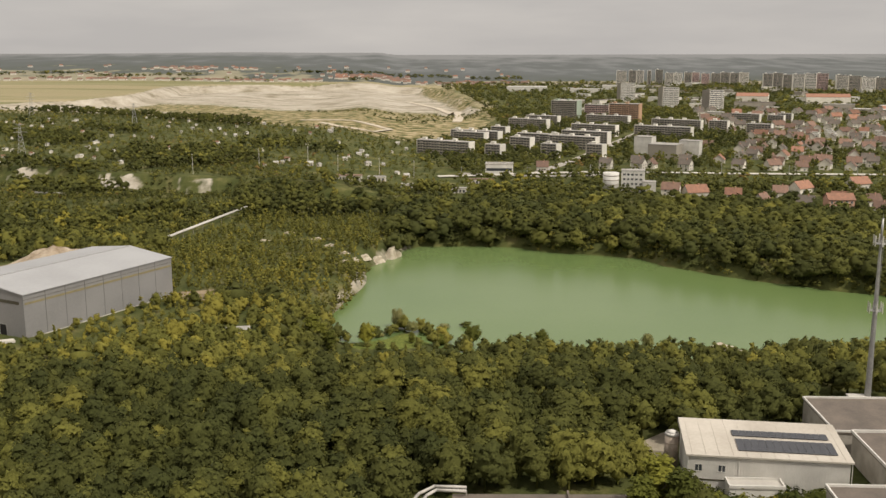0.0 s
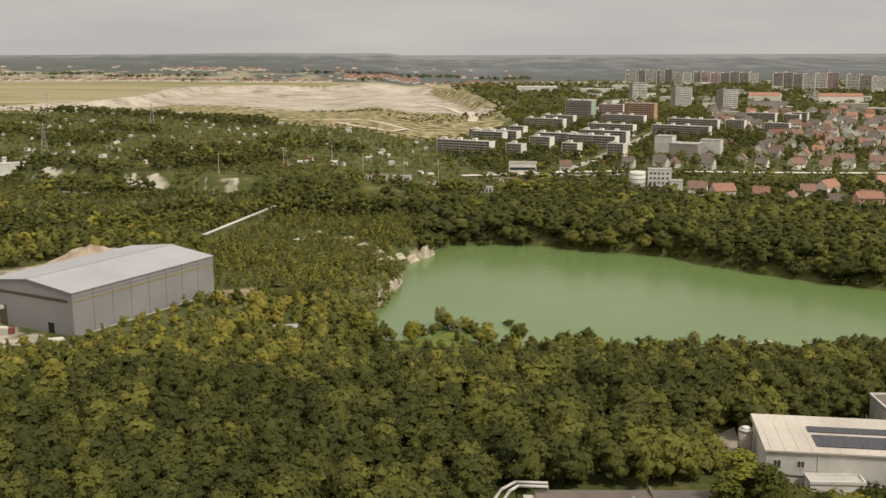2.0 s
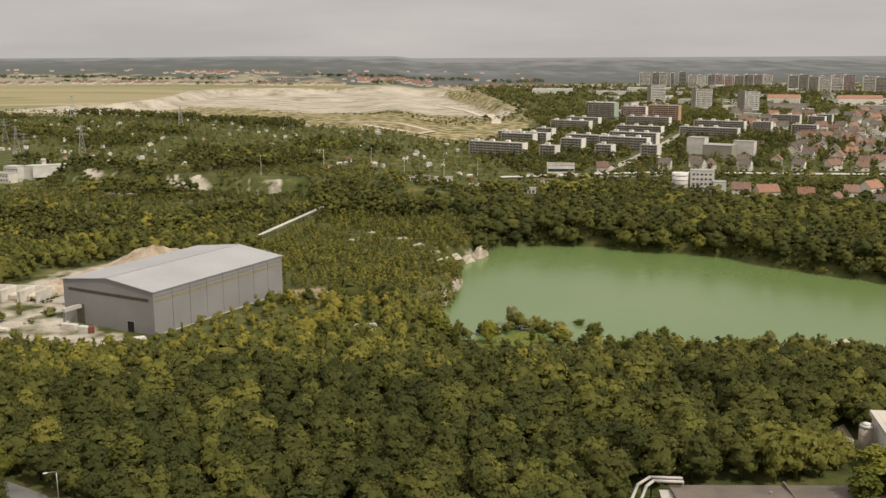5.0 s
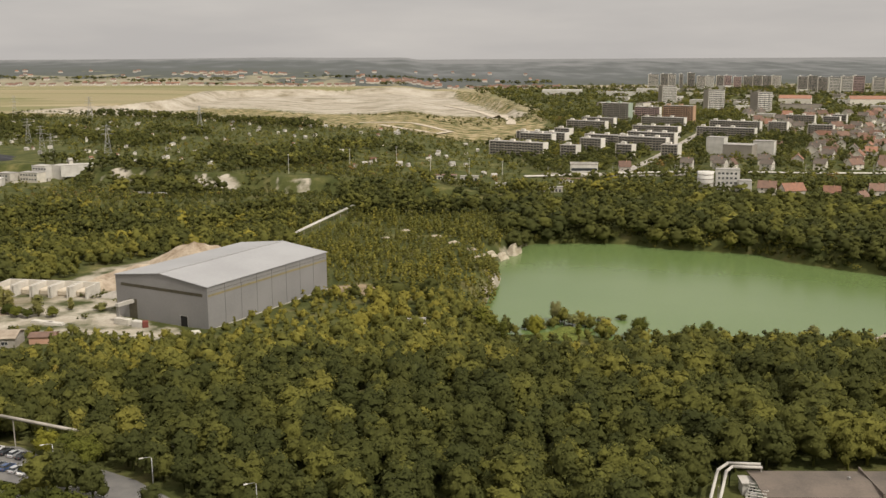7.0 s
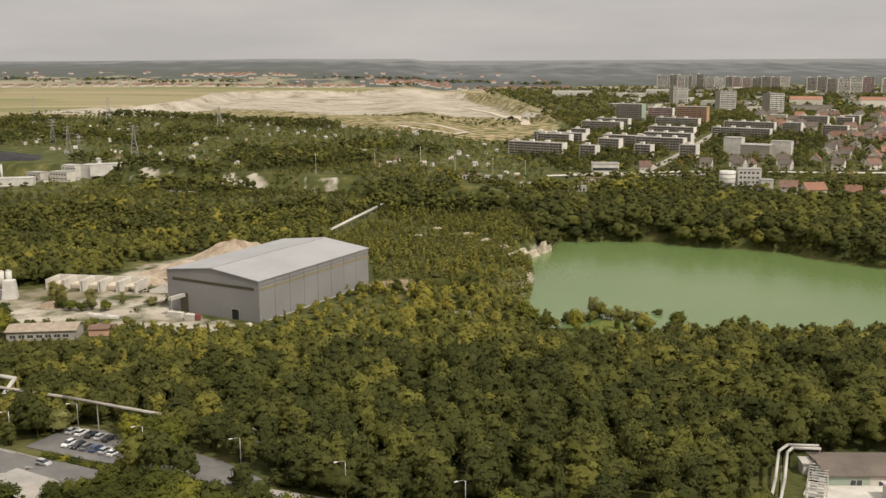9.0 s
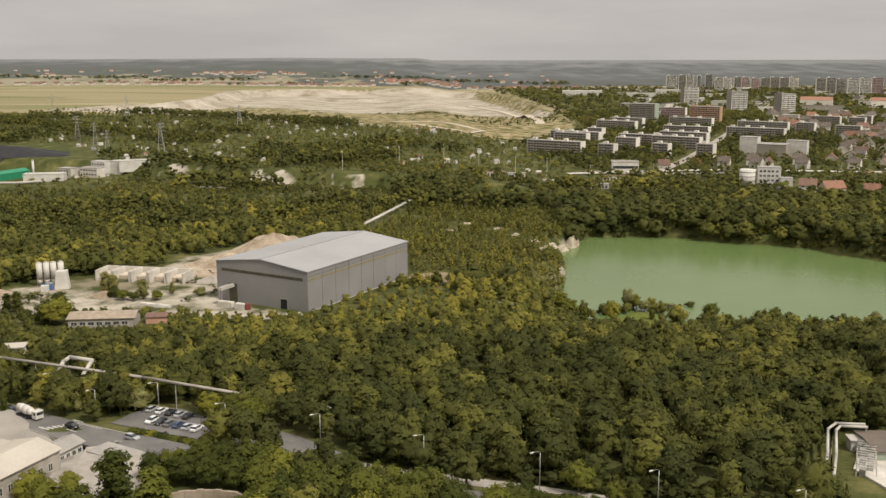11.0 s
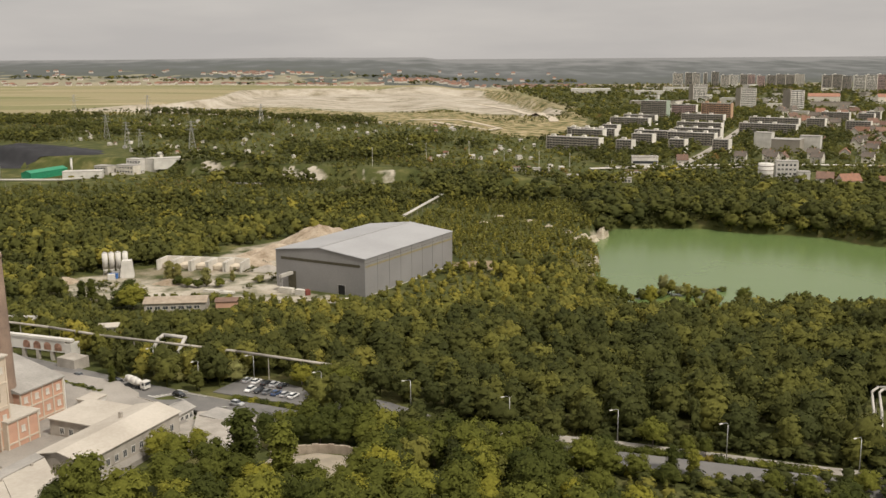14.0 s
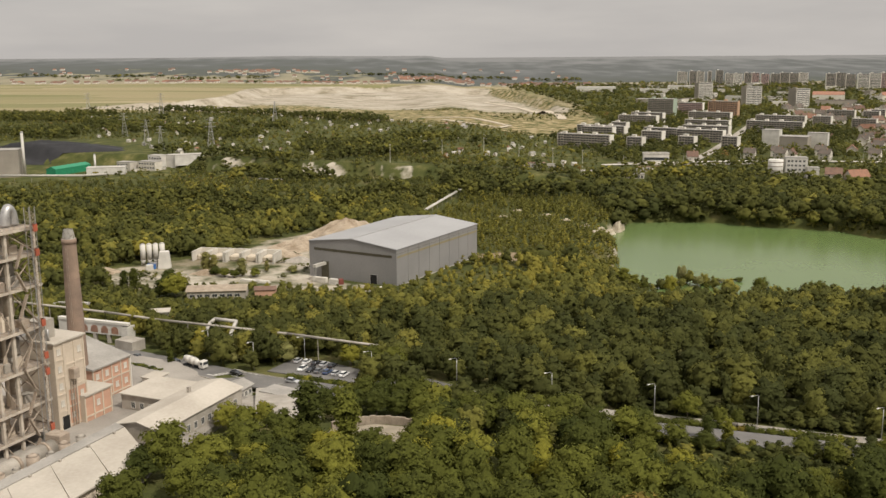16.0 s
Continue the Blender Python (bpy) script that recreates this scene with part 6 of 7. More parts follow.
plain_block("school_hall", 255, 985, 18, 16, 18, "white_paint", "grey_roof", "white flat-roofed school hall", "school")
plain_block("school_hall", 262, 938, 28, 22, 14.5, "block_wall", "grey_roof", "grey windowless sports hall", "sports hall")
plain_block("school_hall", 292, 950, 20, 12, 17, "white_paint", "grey_roof", "white stair wing of the sports hall", "school")
ob = thing("round_building", pose(165, 722, lz(165, 722) - 1), "round white drum-shaped office building", "office")
part("drum", tube(bmesh.new(), (0, 0, 0), (0, 0, 15.2), 6.0, n=32), "white_paint", ob)
for f in range(4):
    part("window_ring", tube(bmesh.new(), (0, 0, 3.0 + f * 3.3), (0, 0, 3.7 + f * 3.3), 6.06, n=32), "block_wall", ob)
BUILT.append((165, 722, 9))
ob = plain_block("office_block", 180, 716, 17, 11, 17, "white_paint", "grey_roof", "white four-storey office block beside a drum tower", "office", turn=-14,
                 rows=[("f", u, z, 1.7, 1.5) for u in (2.2, 5.0, 8.0, 11.0, 14.2) for z in (3, 6.5, 10, 13.5)] + [("r", u, z, 1.5, 1.5) for u in (3, 7.5) for z in (3, 6.5, 10, 13.5)])
plain_block("office_block", 190, 706, 9, 9, 10, "white_paint", "grey_roof", "low white wing of the office block", "office", turn=-14)
ob = plain_block("service_building", 92.5, 826, 23, 12, 9.5, "white_paint", "dark_roof", "low white service building with a dark window band", "service building", turn=-8, parapet=0.8)
part("window_band", boxes((0.6, 22.4, -0.06, 0.0, 4.2, 6.6)), "glass", ob)
plain_block("retail_hall", 337, 2474, 100, 60, 12, "white_paint", "white_sheet", "large white flat warehouse store", "warehouse", turn=-10)
plain_block("retail_hall", 470, 2380, 80, 30, 10, "white_paint", "white_sheet", "long white warehouse store", "warehouse", turn=-12)
plain_block("retail_hall", 600, 2550, 110, 30, 12, "white_paint", "white_sheet", "long pale warehouse store", "warehouse", turn=-12)
plain_block("low_school", 640, 1720, 70, 24, 12, "block_wall", "dark_roof", "long low grey school building", "school", turn=-20)
plain_block("low_school", 760, 1650, 50, 20, 12, "block_wall", "grey_roof", "long low grey school building", "school", turn=-20)
plain_block("low_school", 700, 1900, 60, 30, 14, "house_wall", "tile", "broad red-roofed school building", "school", turn=-25, rise=6)
plain_block("low_school", 830, 1850, 80, 26, 14, "house_wall", "tile", "broad red-roofed school building", "school", turn=-15, rise=6)
for x, y, l in ((-31, 742, 20), (13, 738, 9), (50, 720, 14), (72, 768, 20), (-10, 760, 14)):
    plain_block("garage_row", x, y, l, 6, 4.6, "house_wall", "grey_roof" if l != 20 else "brown_tile", "low pale row of garages among trees", "garage", turn=-6,
                rows=[("f", 1.6 + 2.6 * k, 1.4, 1.6, 2.2) for k in range(int((l - 1) / 2.6))])


lr = random.Random(12)
for k in range(75):                                            # low halls and shops at the upper edge of the town
    x, y = lr.uniform(250, 1250), lr.uniform(1480, 2840)
    L, D = lr.uniform(24, 70), lr.uniform(12, 24)
    if x < 60 + 0.14 * y or any(abs(x - bx) < r + L * 0.5 and abs(y - by) < r + L * 0.5 for bx, by, r in BUILT):
        continue
    plain_block("low_hall", x, y, L, D, lr.uniform(5, 10), lr.choice(("white_paint", "block_wall", "house_wall")), lr.choice(("white_sheet", "grey_roof", "white_sheet", "dark_roof")), "low flat-roofed hall at the town's edge", "hall", turn=lr.choice((-31, -12, 50)))


# houses: five kinds, copied along the streets
def house(m, L, W, H, rise, roof, label):
    ob = simple_building("house", m, L, W, H, "house_wall", roof, label, "house", rise=rise, over=0.5, group="family houses",
                         windows=[(s, u, z, 1.2, 1.3) for s, k in (("f", L), ("r", W)) for u in (k * 0.25, k * 0.7) for z in (1.2, 3.9) if z < H - 1.0])
    part("chimney", boxes((L * 0.6, L * 0.6 + 0.7, W * 0.4, W * 0.4 + 0.6, H + rise * 0.5, H + rise + 1.0)), "brick", ob)
    return ob


KIT = [house(pose(197, 700, lz(197, 700) - 0.5, 0, 0, -25), 12.5, 10, 5.5, 4.6, "brown_tile", "pale rendered house with a steep brown roof"),
       house(pose(214, 690, lz(214, 690) - 0.5, 0, 0, 8), 16, 11, 4.6, 4.8, "tile", "pale rendered house with a broad red tiled roof"),
       house(pose(236, 676, lz(236, 676) - 0.5, 0, 0, -20), 11, 10, 5.8, 4.2, "tile", "pale rendered house with a red tiled roof"),
       house(pose(258, 660, lz(258, 660) - 0.5, 0, 0, 40), 10, 9, 4.4, 4.4, "brown_tile", "small rendered house with a brown gabled roof"),
       house(pose(276, 648, lz(276, 648) - 0.5, 0, 0, -35), 10.5, 9.5, 6.2, 4.0, "dark_roof", "white rendered house with a dark gabled roof")]
for x, y in ((197, 700), (214, 690), (236, 676), (258, 660), (276, 648)):
    BUILT.append((x + 5, y + 5, 11))
ob = simple_building("town_house", pose(291, 632, lz(291, 640) - 1.0, 0, 0, -6), 17, 12, 10.5, "brick", "tile", "three-storey brick town house with a bright red tiled roof", "house", rise=3.6, over=0.5,
                     windows=[("f", u, z, 1.3, 1.7) for u in (2, 5, 8.5, 12, 15) for z in (1.5, 4.8, 8.0)])
BUILT.append((299, 638, 14))
SPOTS = []
hr = random.Random(5)
for row in range(16):
    for col in range(30):
        u, v = 150 + col * 21 + hr.uniform(-5, 5), 870 + row * 27 + hr.uniform(-6, 6)
        x, y = 40 + u + 0.30 * (v - 800), v - 0.10 * u
        if x < 190 + 0.22 * (y - 800) or (x < 330 and y > 900) or (y > 1060 and x < 420):
            continue
        if hr.random() < 0.36:
            continue
        SPOTS.append((x, y, hr.choice((-31, 59, -20, 62, -35)) + hr.uniform(-6, 6)))
for x, y in ((128, 850), (185, 862), (205, 858), (226, 855), (246, 852), (266, 850), (288, 846), (308, 843), (330, 838), (352, 834), (375, 830), (398, 826), (420, 822), (268, 648), (322, 632), (338, 622), (305, 660), (330, 655), (352, 640), (276, 690), (300, 700), (372, 690), (350, 720), (400, 700)):
    SPOTS.append((x, y, hr.uniform(-40, 40)))
for x, y, t in SPOTS:
    if any(abs(x - bx) < r * 0.9 + 6 and abs(y - by) < r * 0.9 + 6 for bx, by, r in BUILT):
        continue
    k = hr.choice((0, 0, 1, 2, 3, 3, 4, 4, 4, 4))
    copy_thing(KIT[k], pose(x, y, lz(x, y) - 0.5, 0, 0, t))
    BUILT.append((x + 3, y + 3, 9.5))
cube = simple_building("cube_house", pose(560, 1110, lz(560, 1110) - 0.5, 0, 0, -35), 9, 9, 7.5, "block_end", "grey_roof", "white flat-roofed cube-shaped house", "house", over=0.15, group="cube houses",
                       windows=[(c, u, z, 1.6, 1.4) for c in "fr" for u in (2.3, 6.5) for z in (1.4, 4.6)])
BUILT.append((564, 1114, 9))
for row in range(4):
    for col in range(7):
        x, y = 470 + col * 17 + row * 9, 1130 + row * 24 - col * 8
        if not any(abs(x - bx) < r * 0.8 + 5 and abs(y - by) < r * 0.8 + 5 for bx, by, r in BUILT):
            copy_thing(cube, pose(x, y, lz(x, y) - 0.5, 0, 0, -35))
            BUILT.append((x + 3, y + 3, 8))
for row in range(9):                                           # row houses further off
    for col in range(20):
        x, y = 400 + col * 26 + row * 12 + hr.uniform(-6, 6), 1180 + row * 50 + hr.uniform(-10, 10)
        if any(abs(x - bx) < r + 6 and abs(y - by) < r + 6 for bx, by, r in BUILT) or hr.random() < 0.45:
            continue
        copy_thing(KIT[hr.choice((0, 2, 3, 4, 4, 4))], pose(x, y, lz(x, y) - 0.5, 0, 0, hr.uniform(-40, 40)) @ Matrix.Diagonal((1.3, 1.2, 1.2, 1)))
        BUILT.append((x + 4, y + 4, 12))
RAIL = [(40, 812), (75, 817), (127, 828), (180, 834), (245, 824), (290, 814), (355, 806), (450, 795), (600, 780)]
tagged(part("railway_bank", strip_mesh(RAIL, -3.5, 3.5, 1.2, 12), "pale_concrete"), "pale ballast railway bank across the town", "railway", kind="structure")
STREET = [(127, 836), (175, 930), (226, 1039), (324, 1261)]
tagged(part("street", strip_mesh(STREET, -4.5, 4.5, 0.4, 15), "concrete"), "pale town street between blocks", "street", kind="structure")
tagged(part("street", strip_mesh([(60, 836), (90, 818), (127, 812), (180, 818)], -5, 5, 0.5, 15), "concrete"), "pale forecourt street", "street", kind="structure")
for line in (RAIL, STREET):
    for (ax, ay), (bx, by) in zip(line, line[1:]):
        n = int(math.dist((ax, ay), (bx, by)) / 9) + 1
        BUILT += [(ax + (bx - ax) * k / n, ay + (by - ay) * k / n, 8) for k in range(n)]
for k in range(7):
    x, y = 60 + k * 55, 816 + (8 if k in (2, 3) else 0) - max(0, k - 4) * 8
    ob = thing("catenary_mast", pose(x, y, lz(x, y) + 0.5), "slim grey railway catenary mast", "mast", "railway masts")
    part("post", boxes((-0.15, 0.15, -0.15, 0.15, 0, 8)), "steel", ob)
    part("bracket", boxes((0.15, 3.0, -0.06, 0.06, 6.6, 6.8)), "steel", ob)


# ---- allotments, pylons and the far plant ----
def allotment_hut(m, roof, label):
    ob = simple_building("garden_hut", m, 5, 4, 2.6, "house_wall", roof, label, "hut", rise=1.2, over=0.3, group="allotment huts", windows=(("f", 1.4, 1.0, 0.9, 0.9),), doors=(("f", 3.6, 0.1, 0.9, 2.0),))
    return ob


HUTS = [allotment_hut(pose(-67, 806, lz(-67, 806), 0, 0, 10), "white_sheet", "small garden hut with a white roof"), allotment_hut(pose(-90, 840, lz(-90, 840), 0, 0, -20), "tile", "small garden hut with a red roof"),
        allotment_hut(pose(-20, 850, lz(-20, 850), 0, 0, 30), "grey_roof", "small garden hut with a grey roof")]
for k in range(150):
    y = hr.uniform(800, 1420)
    x = hr.uniform(-60 - 0.42 * y, 30)
    if float(inside_by(QUARRY, x, y)) > -15:
        continue
    copy_thing(HUTS[hr.choice((0, 0, 1, 2, 2))], pose(x, y, lz(x, y) - 0.1, 0, 0, hr.uniform(0, 360)) @ Matrix.Diagonal((hr.uniform(0.55, 0.95), hr.uniform(0.55, 0.9), 0.8, 1)))
    BUILT.append((x, y, 5.5))


def pylon(m, h=34.0):
    ob = thing("pylon", m, "grey lattice steel power pylon", "pylon", "power pylons")

    def half(z):
        return 3.2 * (1 - z / h) ** 1.2 + 0.45

    for sx, sy in ((1, 1), (1, -1), (-1, 1), (-1, -1)):
        bm = bmesh.new()
        zs = [h * k / 8 for k in range(9)]
        for a, b in zip(zs, zs[1:]):
            tube(bm, (sx * half(a), sy * half(a), a), (sx * half(b), sy * half(b), b), 0.16, n=4)
        part("leg", bm, "steel", ob)
    bm = bmesh.new()
    for k in range(8):
        a, b = h * k / 8, h * (k + 1) / 8
        for (x0, y0), (x1, y1) in (((1, 1), (1, -1)), ((1, -1), (-1, -1)), ((-1, -1), (-1, 1)), ((-1, 1), (1, 1))):
            tube(bm, (x0 * half(a), y0 * half(a), a), (x1 * half(b), y1 * half(b), b), 0.10, n=4)
            tube(bm, (x1 * half(a), y1 * half(a), a), (x0 * half(b), y0 * half(b), b), 0.10, n=4)
    part("lattice", bm, "steel", ob)
    for z, w in ((h * 0.72, 6.0), (h * 0.84, 5.0), (h * 0.95, 4.0)):
        bm = tube(bmesh.new(), (-w, 0, z), (0, 0, z + 0.9), 0.12, n=4)
        tube(bm, (w, 0, z), (0, 0, z + 0.9), 0.12, n=4)
        tube(bm, (-w, 0, z), (w, 0, z), 0.12, n=4)
        part("crossarm", bm, "steel", ob)
    return ob


p0 = pylon(pose(-327, 894, lz(-327, 894), 0, 0, 20), 30)
for x, y, k in ((-310, 1219, 1.0), (-514, 1450, 1.1), (-640, 1500, 1.1), (-400, 935, 0.9), (-372, 880, 0.8), (-455, 1050, 0.9)):
    copy_thing(p0, pose(x, y, lz(x, y), 0, 0, 20) @ Matrix.Diagonal((k, k, k, 1)))
for x, y in ((-67, 815), (-150, 760), (-105, 800), (-40, 770), (20, 800), (-8, 790)):
    ob = thing("lamp_mast", pose(x, y, lz(x, y)), "slim pale lighting mast above the trees", "mast", "lighting masts")
    part("post", tube(bmesh.new(), (0, 0, 0), (0, 0, 15), 0.22, 0.12, n=6), "white_paint", ob)
    part("lamp_head", boxes((-0.6, 0.6, -0.2, 0.2, 14.6, 15.0)), "white_paint", ob)

PLANT_DEG = 57
plain_block("plant_office", -364.5, 824, 14, 10, 13, "white_paint", "white_sheet", "white high plant office block", "office", turn=-25, rows=[("f", 2 + 3 * k, z, 1.8, 1.4) for k in range(5) for z in (3, 6.5, 10)])
plain_block("plant_office", -368, 810, 19, 10, 9, "house_wall", "grey_roof", "cream three-storey plant office", "office", turn=-25, rows=[("f", 2 + 3 * k, z, 1.8, 1.4) for k in range(6) for z in (3, 6.5)])
plain_block("plant_office", -389, 812, 15, 10, 8.5, "house_wall", "grey_roof", "cream low plant office", "office", turn=-25, rows=[("f", 2 + 3 * k, z, 1.8, 1.4) for k in range(4) for z in (2.5, 5.6)])
plain_block("plant_hall", -350.5, 826, 12.5, 12, 12.5, "white_paint", "white_sheet", "white boxy plant tower", "factory building", turn=-25)
plain_block("plant_hall", -333, 826, 26, 12, 9.5, "white_paint", "white_sheet", "long white plant hall", "factory building", turn=20)
M["green_sheet"] = material("bright_green_sheet", (0.03, 0.24, 0.12), (0.02, 0.17, 0.09), rough=0.5)
plain_block("green_hall", -428, 797, 44, 10, 6.5, "green_sheet", "green_sheet", "green sheet-clad open hall", "factory building", turn=68, rise=2)
plain_block("plant_hall", -396, 784, 32, 12, 7, "white_paint", "white_sheet", "white low plant with pipes", "factory building", turn=10)
plain_block("boiler_house", -478, 770, 26, 20, 24, "block_wall", "grey_roof", "grey boiler house with a tall stack", "factory building", turn=10)
ob = thing("stack", pose(-462, 776, lz(-462, 776)), "slim pale steel stack", "chimney")
part("shaft", tube(bmesh.new(), (0, 0, 0), (0, 0, 38), 1.3, 1.1, n=12), "white_paint", ob)
part("rim", tube(bmesh.new(), (0, 0, 37.6), (0, 0, 38.3), 1.25, n=12), "steel", ob)
ob = thing("stack", pose(-410, 800, lz(-410, 800)), "short white steel stack", "chimney")
part("shaft", tube(bmesh.new(), (0, 0, 0), (0, 0, 16), 0.9, n=12), "white_paint", ob)
part("rim", tube(bmesh.new(), (0, 0, 15.7), (0, 0, 16.3), 1.0, n=12), "steel", ob)
pipeline([(-520, 730, -3.0), (-470, 738, -3.0), (-400, 737, -3.5), (-385, 750, -4)], 0.9, "white clad pipe bridge of the far plant", step=14)
M["coal"] = material("black_coal", (0.035, 0.034, 0.036), (0.02, 0.02, 0.021), rough=0.9, scale=0.1, fine=1.0, bump=0.5)
heap("coal_mound", -492, 905, 78, 42, 9, "broad low black mound of stored coal", mat="coal", seed=9, n=56)
BUILT += [(-470, 910, 80), (-420, 890, 50), (-520, 900, 60), (-440, 770, 30), (-480, 775, 40)]
OPEN += [([(-540, 725), (-540, 850), (-300, 870), (-290, 830), (-380, 765), (-385, 738)], 0.0)]

# far villages at the edge of the fields
bm = bmesh.new()
VILLAGES = ((-900, -330, 2895, 2945, 60), (-1500, -900, 2900, 3000, 30), (-190, 60, 3040, 3260, 80), (-880, -480, 3500, 3680, 40), (-330, -170, 2900, 2960, 16), (70, 420, 2880, 3010, 34), (-1700, 420, 3000, 3900, 60))
for x, y in [(hr.uniform(v[0], v[1]), hr.uniform(v[2], v[3])) for v in VILLAGES for k in range(v[4])]:
    z, s = lz(x, y), hr.uniform(0.8, 1.4)
    c, w, h = hr.choice((0, 1, 1, 1)), 6 * s, 4.0 * s
    box(bm, x - w, x + w, y - 5, y + 5, z - 1, z + h, 0)
    v = [bm.verts.new(p) for p in ((x - w, y - 5.5, z + h), (x + w, y - 5.5, z + h), (x + w, y, z + h + 4), (x - w, y, z + h + 4), (x + w, y + 5.5, z + h), (x - w, y + 5.5, z + h))]
    for f in ((0, 1, 2, 3), (3, 2, 4, 5), (0, 3, 5), (1, 4, 2)):
        bm.faces.new([v[i] for i in f]).material_index = 1 + c
tagged(part("far_village", bm, ("house_wall", "tile", "brown_tile")), "far villages of red-roofed houses beyond the fields", "village", kind="stuff")
# chalk ramp and tracks in the quarry
tagged(part("track", strip_mesh([(96, 1430), (112, 1600), (120, 1800), (95, 2050), (40, 2300)], -7, 7, 1.0, 25), "chalk"), "pale chalk haul road in the quarry", "track", kind="structure")
tagged(part("track", strip_mesh([(-90, 1290), (-60, 1215), (-20, 1200), (0, 1270), (-50, 1330), (-120, 1330)], -4, 4, 0.8, 12), "chalk"), "pale chalk track loop in the scrub", "track", kind="structure")

# ---- woods ----
def strip_outline(line, half):
    return offset_line(line, half) + offset_line(line, -half)[::-1]


WORKS = [(-176, 206), (-176, 194), (-193, 152), (-190, 130), (-215, 90), (-300, 90), (-300, 300), (-262, 286), (-246, 284), (-224, 262), (-216, 246)]
OPEN += [(strip_outline(ROAD, 5.0), 2.0), (strip_outline(PATHWAY, 1.5), 1.5), (LOT, 1.5), (LOT_B, 1.0), (FORECOURT, 1.0), (SAND, 1.0), (WORKS, 0.0)]
OPEN += [([(-10, 150), (-2, 190), (10, 208), (62, 206), (66, 169), (22, 169), (14, 150)], 1.0), ([(62, 196), (70, 232), (156, 255), (160, 196), (150, 172), (92, 172)], 3.0), ([(124, 252), (124, 274), (152, 274), (152, 252)], 1.0)]
OPEN += [([(-232, 342), (-230, 358), (-190, 362), (-190, 349)], 1.0), ([(-131, 555), (-97, 662), (-93, 661), (-127, 554)], 4.0), ([(-64, 364), (-64, 376), (-50, 376), (-50, 364)], 1.0)]


def belt(x0, x1, y0, y1, step):
    x, y = scatter(x0, x1, y0, y1, step)
    keep = ~kept_clear(x, y)
    return x[keep], y[keep]


def colours(x, y, a=1.25, b=1.9, k=0.02):
    return np.clip(rng.beta(a, b, len(x)) + 0.20 * wave(x, y, k, 1.0) + 0.14 * wave(x, y, k * 3.5, 2.0), 0, 1)


# the trees that the flight passes nearest are things of their own
tree_meshes = []
for V, Q, n_leaf, N in NEAR:
    used = int(Q[:n_leaf].max()) + 1
    crown = rounded(fast_mesh("crown", V[:used], Q[:n_leaf], "leaf"), N[:used])
    bm = tube(bmesh.new(), (0, 0, -0.05), (0.01, 0, 0.3), 0.024, 0.015, n=7, caps=False)
    for k in range(5):
        a = k * 1.3
        tube(bm, (0, 0, 0.2 + 0.05 * k), (0.17 * math.cos(a), 0.17 * math.sin(a), 0.42 + 0.07 * k), 0.010, 0.004, n=5, caps=False)
    tree_meshes.append((crown, mesh_of("trunk", bm, "bark")))
KINDS = ("broad green broadleaf tree", "broad green broadleaf tree", "rounded leafy tree", "rounded leafy tree", "tall narrow poplar", "low spreading leafy tree")


pale_crowns = []
for crown, _ in tree_meshes:
    me = crown.copy()
    me.materials[0] = M["leaf_pale"]
    pale_crowns.append(me)


def tree(x, y, h, kind, wide, turn, pale=False):
    ob = thing("tree", Matrix.Translation((x, y, lz(x, y) - 0.1)) @ pose(0, 0, 0, 0, 0, turn) @ Matrix.Diagonal((h * wide, h * wide, h, 1)), f"{KINDS[kind]} with pale yellowish leaves" if pale else f"{KINDS[kind]} in full late summer leaf", "tree", "trees near the road")
    for me, name in zip((pale_crowns[kind] if pale else tree_meshes[kind][0], tree_meshes[kind][1]), ("crown", "trunk")):
        o = new(name, me)
        o.parent = ob
    return ob


OPEN += [([(61, 231), (67, 241), (77, 250), (74, 237), (67, 227)], 0.5), ([(118, 360), (118, 380), (146, 380), (146, 360)], 1.0)]
OPEN += [([(x - L / 2, y - D - (7 if H < 4 else 14)), (x - L / 2, y + D * 0.6), (x + L / 2, y + D * 0.6), (x + L / 2, y - D - (7 if H < 4 else 14))], 0.0) for x, y, L, D, H, t in ROCKS]
OPEN += [([(-205, 256), (-201, 268), (-188, 264), (-189, 250)], 1.0)]
OPEN += [([(-205, 100), (-197, 150), (-178, 200), (-178, 212), (-150, 202), (-122, 186), (-120, 150), (-124, 134), (-150, 134), (-172, 118), (-176, 100)], 0.0), ([(-82, 120), (-84, 168), (-60, 176), (-20, 158), (10, 145), (10, 112)], 0.0)]
x, y = belt(-230, 110, 96, 192, 7.6)
pick = np.argsort(y + 0.12 * np.abs(x + 60))[:175]
for i in pick:
    kind = int(rng.choice(6, p=(0.25, 0.25, 0.2, 0.16, 0.08, 0.06)))
    tree(float(x[i]), float(y[i]), float(rng.uniform(8, 14.5)), kind, float(rng.uniform(0.85, 1.2)), float(rng.uniform(0, 360)))
PLANTED = ((-191.6, 125.9, 12, 1, 1.1), (-187.3, 146.3, 15, 0, 1.0), (-176.1, 138.2, 13, 2, 1.2), (-179.3, 132.7, 12, 1, 1.2), (-179.7, 179.3, 8.5, 1, 1.2), (-173.4, 170.9, 8, 2, 1.1), (-169.3, 174.8, 7, 3, 0.7),
           (-156.6, 165.7, 15, 4, 1.5), (-146.4, 156, 14.5, 4, 1.4), (-164.2, 130.1, 9, 0, 1.2), (-159.1, 137.8, 9, 1, 1.2), (-158.3, 121.9, 8, 2, 1.3))
